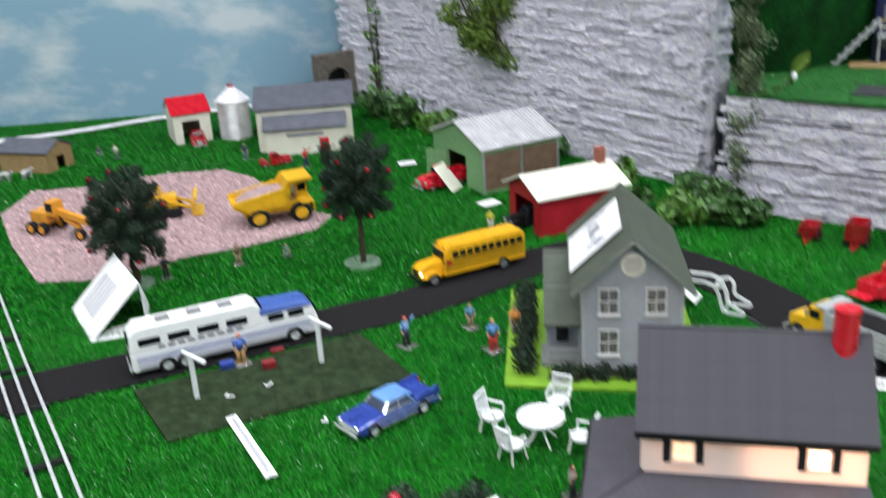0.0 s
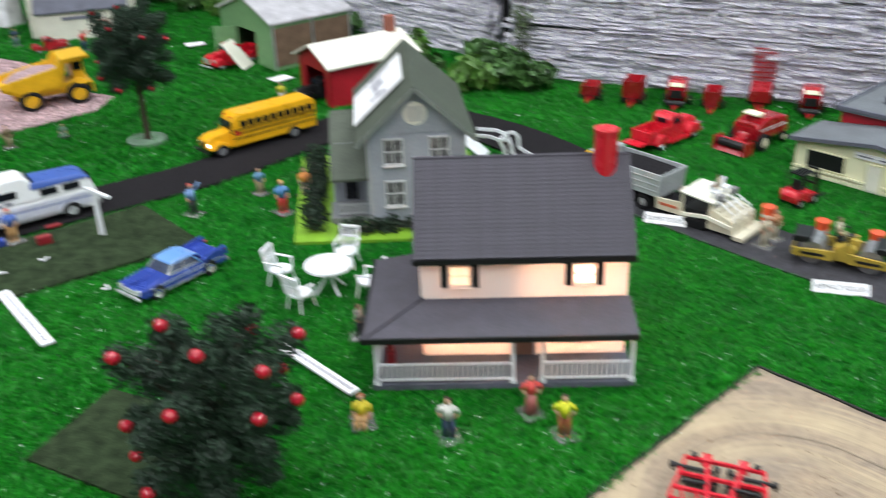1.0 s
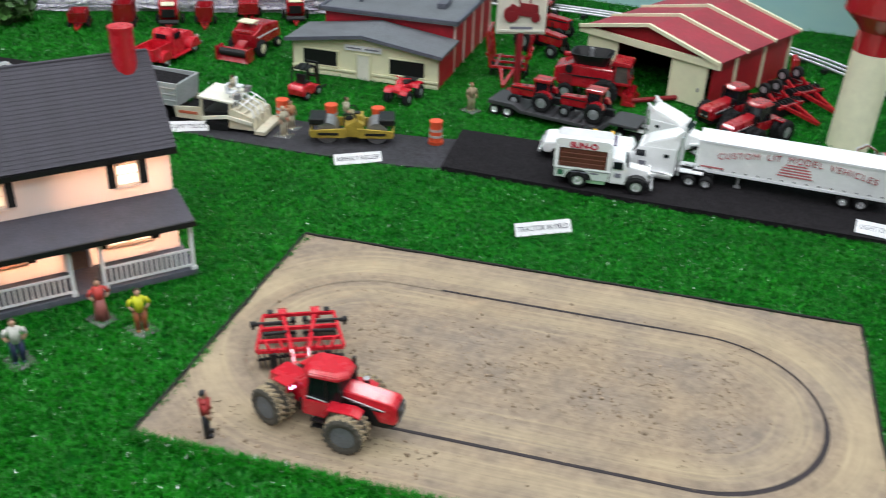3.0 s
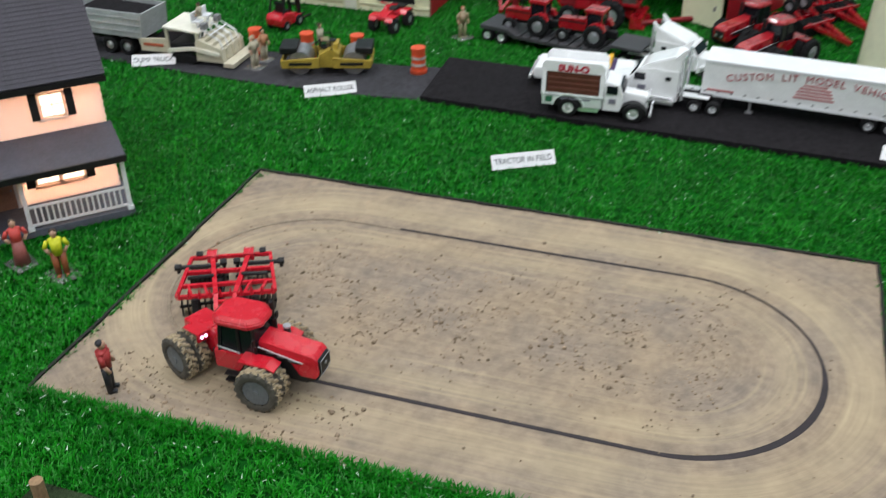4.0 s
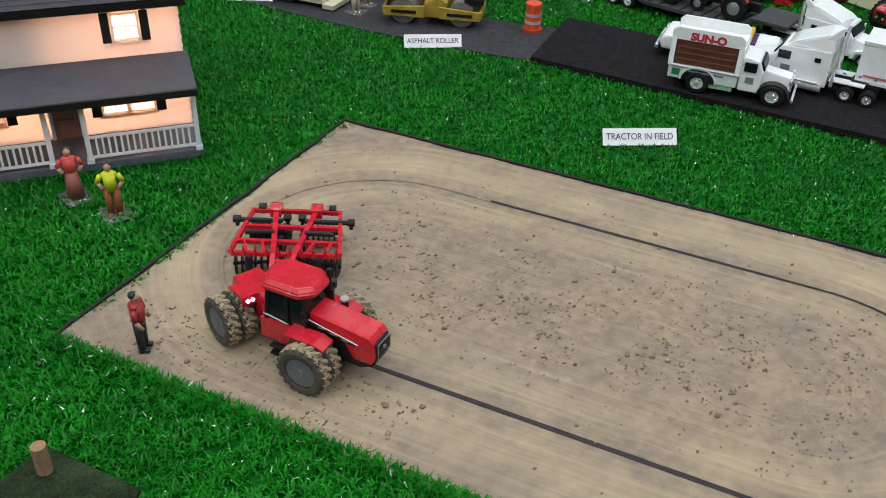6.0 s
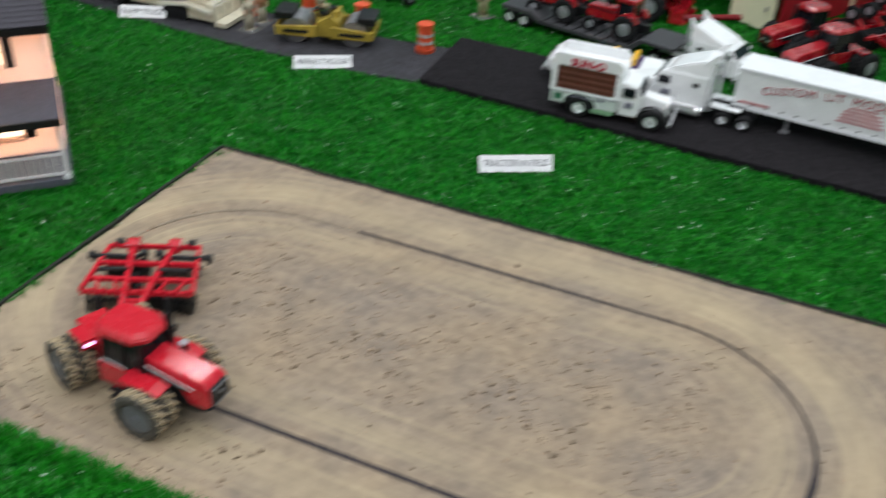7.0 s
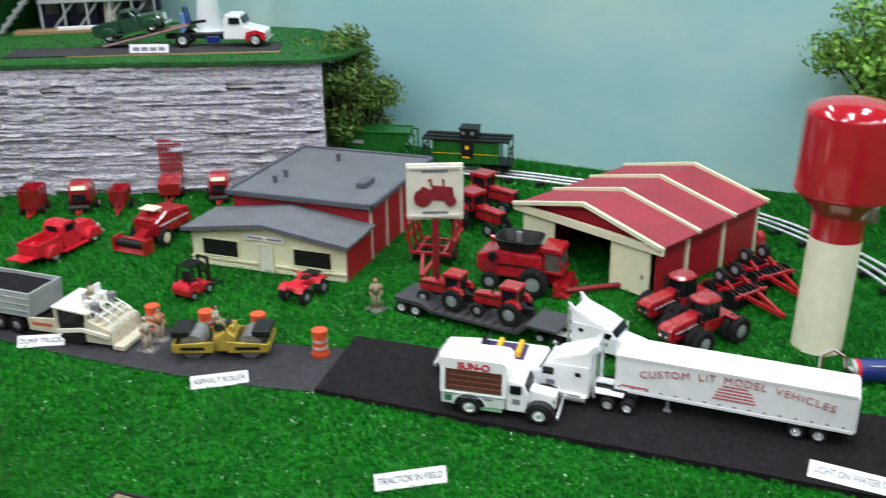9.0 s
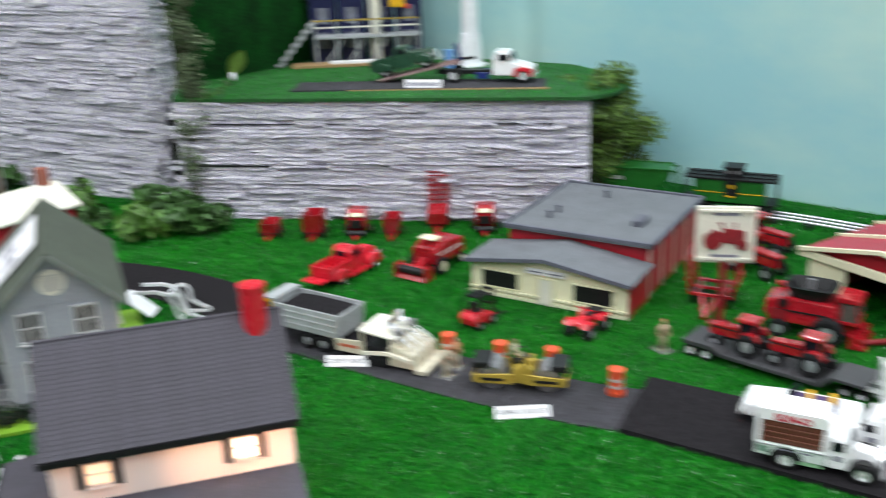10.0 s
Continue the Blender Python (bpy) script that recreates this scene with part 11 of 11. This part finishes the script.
def grain_works():
    v = thing("grain_facility", 1.147, 1.994, -28, "grey and navy toy grain facility with railed platform", "grain facility", z=UP + 0.004)
    for xx in (-0.10, -0.035, 0.03, 0.095):
        bm = B()
        box(bm, (xx, 0.05, 0.15), (0.060, 0.05, 0.30), 0.003)
        part("tower_block", bm, mat("dark_navy_plastic", (0.008, 0.011, 0.055), 0.4, var=0.2, scale=40), v, "navy tower block")
        bm = B()
        for q in range(5):
            box(bm, (xx, 0.0245, 0.05 + q * 0.055), (0.026, 0.002, 0.036), 0.0006)
        part("panel", bm, mat("slate_panel", (0.16, 0.17, 0.21), 0.5, var=0.3, scale=60), v)
    bm = B()
    box(bm, (0, 0.0, 0.062), (0.24, 0.06, 0.004))
    part("platform", bm, bed_grey, v)
    for q in range(6):
        bm = B()
        bar(bm, (-0.115 + q * 0.046, -0.027, 0.0), (-0.115 + q * 0.046, -0.027, 0.10), 0.004)
        part("platform_post", bm, bed_grey, v)
    bm = B()
    bar(bm, (-0.118, -0.028, 0.085), (0.118, -0.028, 0.085), 0.003)
    part("rail", bm, cream_lt, v)
    bm = B()
    bar(bm, (-0.118, -0.028, 0.100), (0.118, -0.028, 0.100), 0.003)
    part("rail", bm, drab_yellow, v, "yellow top rail")
    bm = B()
    for s in (-1, 1):
        bar(bm, (-0.20, s * 0.02 - 0.01, 0.004), (-0.118, s * 0.02 - 0.01, 0.098), 0.007)
    for q in range(7):
        f = q / 6.5
        box(bm, (-0.20 + 0.082 * f, -0.01, 0.004 + 0.094 * f), (0.016, 0.04, 0.0035))
    part("stairs", bm, bed_grey, v)
    bm = B()
    for q in range(4):
        bar(bm, (-0.1 + q * 0.05, -0.02, 0.0), (-0.05 + q * 0.05, -0.02, 0.06), 0.004)
    part("brace", bm, bed_grey, v)
    slab("base_slab", v, (-0.02, -0.03, 0.004), (0.30, 0.05, 0.006), tan)
    slab("white_pipe", v, (-0.02, -0.045, 0.010), (0.13, 0.008, 0.008), white, 0.002)
    bm = B()
    cyl(bm, (0.02, 0.005, 0.15), 0.012, 0.30, "z", 16)
    part("leg_pipe", bm, cream_lt, v)
    bm = B()
    box(bm, (0.070, -0.012, 0.138), (0.034, 0.024, 0.030), 0.003)
    part("yellow_hopper", bm, yellow, v)
    slab("red_tip", v, (0.092, -0.012, 0.124), (0.012, 0.012, 0.010), red_bright, 0.001)


grain_works()
wc = thing("white_column", 1.30, 1.80, 0, "tall white tapered column on the terrace", "column", z=UP + 0.004)
bm = B()
cyl(bm, (0, 0, 0.035), 0.028, 0.07, "z", 24, r2=0.021)
part("column_base", bm, white, wc)
bm = B()
cyl(bm, (0, 0, 0.22), 0.019, 0.30, "z", 24, r2=0.016)
part("column_shaft", bm, white, wc)
bm = B()
cyl(bm, (0, 0, 0.0015), 0.036, 0.003, "z", 24)
part("column_foot", bm, white, wc)
bd = thing("blue_drum", 1.245, 1.80, 0, "small blue toy drum beside the white column", "drum", z=UP + 0.004)
bm = B()
cyl(bm, (0, 0, 0.02), 0.010, 0.04, "z", 16)
part("drum_body", bm, blue_lt, bd)


# ---- turf blades ----
def grow_turf():
    rs = np.random.RandomState(17)
    xs, ys, ss = [], [], []
    # zones: x0, x1, y0, y1, count, blade width, blade length
    for x0, x1, y0, y1, n, wd, ln in ((0.0, 0.62, 0.05, 0.72, 135000, 0.00120, 0.0078), (0.62, 1.30, 0.05, 0.72, 84000, 0.00115, 0.0064), (0.0, 1.30, 0.72, 1.05, 84000, 0.00115, 0.0062), (-0.75, 0.0, 0.7, 1.5, 80000, 0.0013, 0.0075), (0.0, 1.5, 1.05, 2.0, 90000, 0.0014, 0.0078), (1.30, 2.1, 0.0, 1.3, 46000, 0.0015, 0.008), (-1.6, 0.75, 1.5, 3.4, 165000, 0.0023, 0.009), (-0.75, 0.0, 0.2, 0.7, 9000, 0.0014, 0.008)):
        # the blades fan out of stitched tufts, which tell apart close by
        k = 5 if (x0 == 0.0 and y1 < 0.8) else (3 if y1 < 1.1 else 1)
        cx, cy = rs.uniform(x0, x1, n // k), rs.uniform(y0, y1, n // k)
        x, y = np.repeat(cx, k), np.repeat(cy, k)
        n = len(x)
        x, y = x + rs.normal(0, wd * 0.9, n), y + rs.normal(0, wd * 0.9, n)
        xs.append(x)
        ys.append(y)
        ss.append(np.stack([np.full(n, wd), np.full(n, ln)], 1))
    # long fringe hanging over the near side of the soil board
    n = 5200
    fb, fa = rs.uniform(-0.005, FL, n), -0.0005 - np.abs(rs.normal(0, 0.004, n))
    xs.append(FA.x + E1.x * fa + E2.x * fb)
    ys.append(FA.y + E1.y * fa + E2.y * fb)
    ss.append(np.stack([np.full(n, 0.0012), np.full(n, 0.0105)], 1))
    x, y, s = np.concatenate(xs), np.concatenate(ys), np.concatenate(ss)
    z = np.full(len(x), -0.001)
    # terrace lawn
    m = 30000
    tx, ty = rs.uniform(0.64, 1.48, m), rs.uniform(1.36, 2.4, m)
    ok = inside(tx, ty, [(0.655, 1.862), (1.27, 1.354), (1.335, 1.359), (1.408, 1.398), (1.458, 1.47), (1.47, 1.64), (1.10, 2.35), (0.80, 2.6), (0.76, 2.0)])
    for q in ([(0.862, 1.768), (0.918, 1.845), (1.318, 1.548), (1.262, 1.468)],):
        ok &= ~inside(tx, ty, q)
    keep = np.ones(len(x), bool)
    for poly in BARE:
        keep &= ~inside(x, y, poly)
    keep &= ~inside(x, y, [(0.69, 1.90), (1.28, 1.40), (1.44, 1.60), (0.9, 2.3), (0.1, 3.5), (-0.15, 3.35)])
    x, y, z, s = x[keep], y[keep], z[keep], s[keep]
    x, y = np.concatenate([x, tx[ok]]), np.concatenate([y, ty[ok]])
    z = np.concatenate([z, np.full(ok.sum(), UP + 0.003)])
    s = np.concatenate([s, np.tile([0.0017, 0.0055], (ok.sum(), 1))])
    n = len(x)
    a = rs.uniform(0, 2 * np.pi, n)
    lean = rs.uniform(0.35, 1.45, n)
    ln = s[:, 1] * rs.uniform(0.6, 1.25, n)
    w = s[:, 0] * rs.uniform(0.7, 1.3, n)
    dx, dy = np.cos(a), np.sin(a)
    px, py = -dy, dx
    v = np.zeros((n, 5, 3), np.float32)
    h1, h2 = 0.55 * ln * np.cos(lean * 0.6), 0.55 * ln * np.cos(lean * 0.6) + 0.45 * ln * np.cos(lean * 1.35)
    r1, r2 = 0.55 * ln * np.sin(lean * 0.6), 0.55 * ln * np.sin(lean * 0.6) + 0.45 * ln * np.sin(lean * 1.35)
    for k, (rr, hh, ww) in enumerate(((0 * r1, 0 * h1, -0.5 * w), (0 * r1, 0 * h1, 0.5 * w), (r1, h1, 0.45 * w), (r1, h1, -0.45 * w), (r2, h2, 0 * w))):
        v[:, k, 0] = x + dx * rr + px * ww
        v[:, k, 1] = y + dy * rr + py * ww
        v[:, k, 2] = z + hh
    base = (np.arange(n) * 5)[:, None]
    loops = (base + np.array([0, 1, 2, 3, 3, 2, 4])[None]).astype(np.int32).ravel()
    starts = ((np.arange(n) * 7)[:, None] + np.array([0, 4])[None]).astype(np.int32).ravel()
    me = bpy.data.meshes.new("turf")
    me.vertices.add(n * 5)
    me.vertices.foreach_set("co", v.ravel())
    me.loops.add(n * 7)
    me.loops.foreach_set("vertex_index", loops)
    me.polygons.add(n * 2)
    me.polygons.foreach_set("loop_start", starts)
    # a few blade tips take the pale colour painted for glints
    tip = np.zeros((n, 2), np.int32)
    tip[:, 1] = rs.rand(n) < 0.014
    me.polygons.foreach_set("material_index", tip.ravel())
    me.update(calc_edges=True)
    me.validate()
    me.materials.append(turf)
    me.materials.append(turf_glint)
    ob = new("turf", me)
    tagged(ob, "glossy green artificial turf blades", "turf", "", "stuff")


grow_turf()


# ---- rock ledges of the walls ----
def ledge_mesh(k):
    def mk():
        rs = np.random.RandomState(200 + k)
        bm = B()
        nx, nz = 7, 4
        g = []
        for i in range(nx):
            col = []
            for j in range(nz):
                e = 0.35 if i in (0, nx - 1) or j in (0, nz - 1) else 1.0
                col.append(bm.verts.new((i / (nx - 1) + (rs.normal(0, 0.02) if 0 < i < nx - 1 else 0), -(0.003 + 0.0058 * e * rs.uniform(0.2, 1.0)), j / (nz - 1) + rs.normal(0, 0.05))))
            g.append(col)
        back = [[bm.verts.new((i / (nx - 1), 0.008, j / (nz - 1))) for j in (0, nz - 1)] for i in (0, nx - 1)]
        for i in range(nx - 1):
            for j in range(nz - 1):
                bm.faces.new((g[i][j], g[i + 1][j], g[i + 1][j + 1], g[i][j + 1]))
        bm.faces.new([g[i][0] for i in range(nx - 1, -1, -1)] + [back[0][0], back[1][0]])
        bm.faces.new([g[i][nz - 1] for i in range(nx)] + [back[1][1], back[0][1]])
        bm.faces.new([g[0][j] for j in range(nz)] + [back[0][1], back[0][0]])
        bm.faces.new([g[nx - 1][j] for j in range(nz - 1, -1, -1)] + [back[1][0], back[1][1]])
        bmesh.ops.recalc_face_normals(bm, faces=bm.faces[:])
        return bm, [rock]

    return shared(("ledge", k), mk)


def ledges(wall, p0, p1, h, step, near, seed, seams=()):
    """Rough courses on the wall's face from p0 to p1; the first 'near' pieces are parts, the rest one joined part."""
    rs = np.random.RandomState(seed)
    d = (p1 - p0)
    L = d.length
    ang = math.degrees(math.atan2(d.y, d.x))
    if (Matrix.Rotation(math.radians(ang), 2) @ Vector((0, -1))).dot(-(p0 + p1) / 2) < 0:
        p0, p1 = p1, p0
        ang += 180
        flip = True
    else:
        flip = False
    rows = []
    z = 0.0
    base = pose(p0.x, p0.y, 0, 0, 0, ang)
    left = sorted(seams)
    while z < h:
        if left and z >= left[0]:
            bm = B()
            box(bm, (L / 2, -0.003, left[0] + 0.0009), (L, 0.004, 0.0018))
            part("sheet_seam", bm, black, wall, "dark gap between two foam sheets", at=base @ pose(0, 0, 0))
            left.pop(0)
            z += 0.0016
        hh = step * rs.uniform(0.6, 1.5)
        x = -rs.uniform(0, 0.04)
        while x < L:
            ln = rs.uniform(0.03, 0.13)
            rows.append((x, min(ln, L - x + 0.01), z, min(hh, h - z + 0.002)))
            x += ln
        z += hh
    if flip:
        rows.sort(key=lambda r: (L - r[0]) + 1.5 * r[2])
    else:
        rows.sort(key=lambda r: r[0] + 1.5 * r[2])
    rest = B()
    for i, (x, ln, z, hh) in enumerate(rows):
        m = base @ Matrix.Translation((x, rs.uniform(-0.004, 0.004), z)) @ Matrix.Diagonal((ln, rs.uniform(0.7, 1.5), hh, 1)) @ pose(0, 0, 0, 0, 0, 0)
        if rs.rand() < 0.5:
            m = m @ Matrix.Translation((1, 0, 0)) @ Matrix.Diagonal((-1, 1, 1, 1))
        me = ledge_mesh(int(rs.randint(10)))
        if i < near:
            piece("ledge_stone", me, wall, m)
        else:
            n0 = len(rest.verts)
            rest.from_mesh(me)
            rest.verts.ensure_lookup_table()
            for q in rest.verts[n0:]:
                q.co = m @ q.co
    if len(rest.verts):
        bmesh.ops.recalc_face_normals(rest, faces=rest.faces[:])
        ob = part("far_ledges", rest, rock, wall)
        tagged(ob, "", "", "", "stuff")
    else:
        rest.free()


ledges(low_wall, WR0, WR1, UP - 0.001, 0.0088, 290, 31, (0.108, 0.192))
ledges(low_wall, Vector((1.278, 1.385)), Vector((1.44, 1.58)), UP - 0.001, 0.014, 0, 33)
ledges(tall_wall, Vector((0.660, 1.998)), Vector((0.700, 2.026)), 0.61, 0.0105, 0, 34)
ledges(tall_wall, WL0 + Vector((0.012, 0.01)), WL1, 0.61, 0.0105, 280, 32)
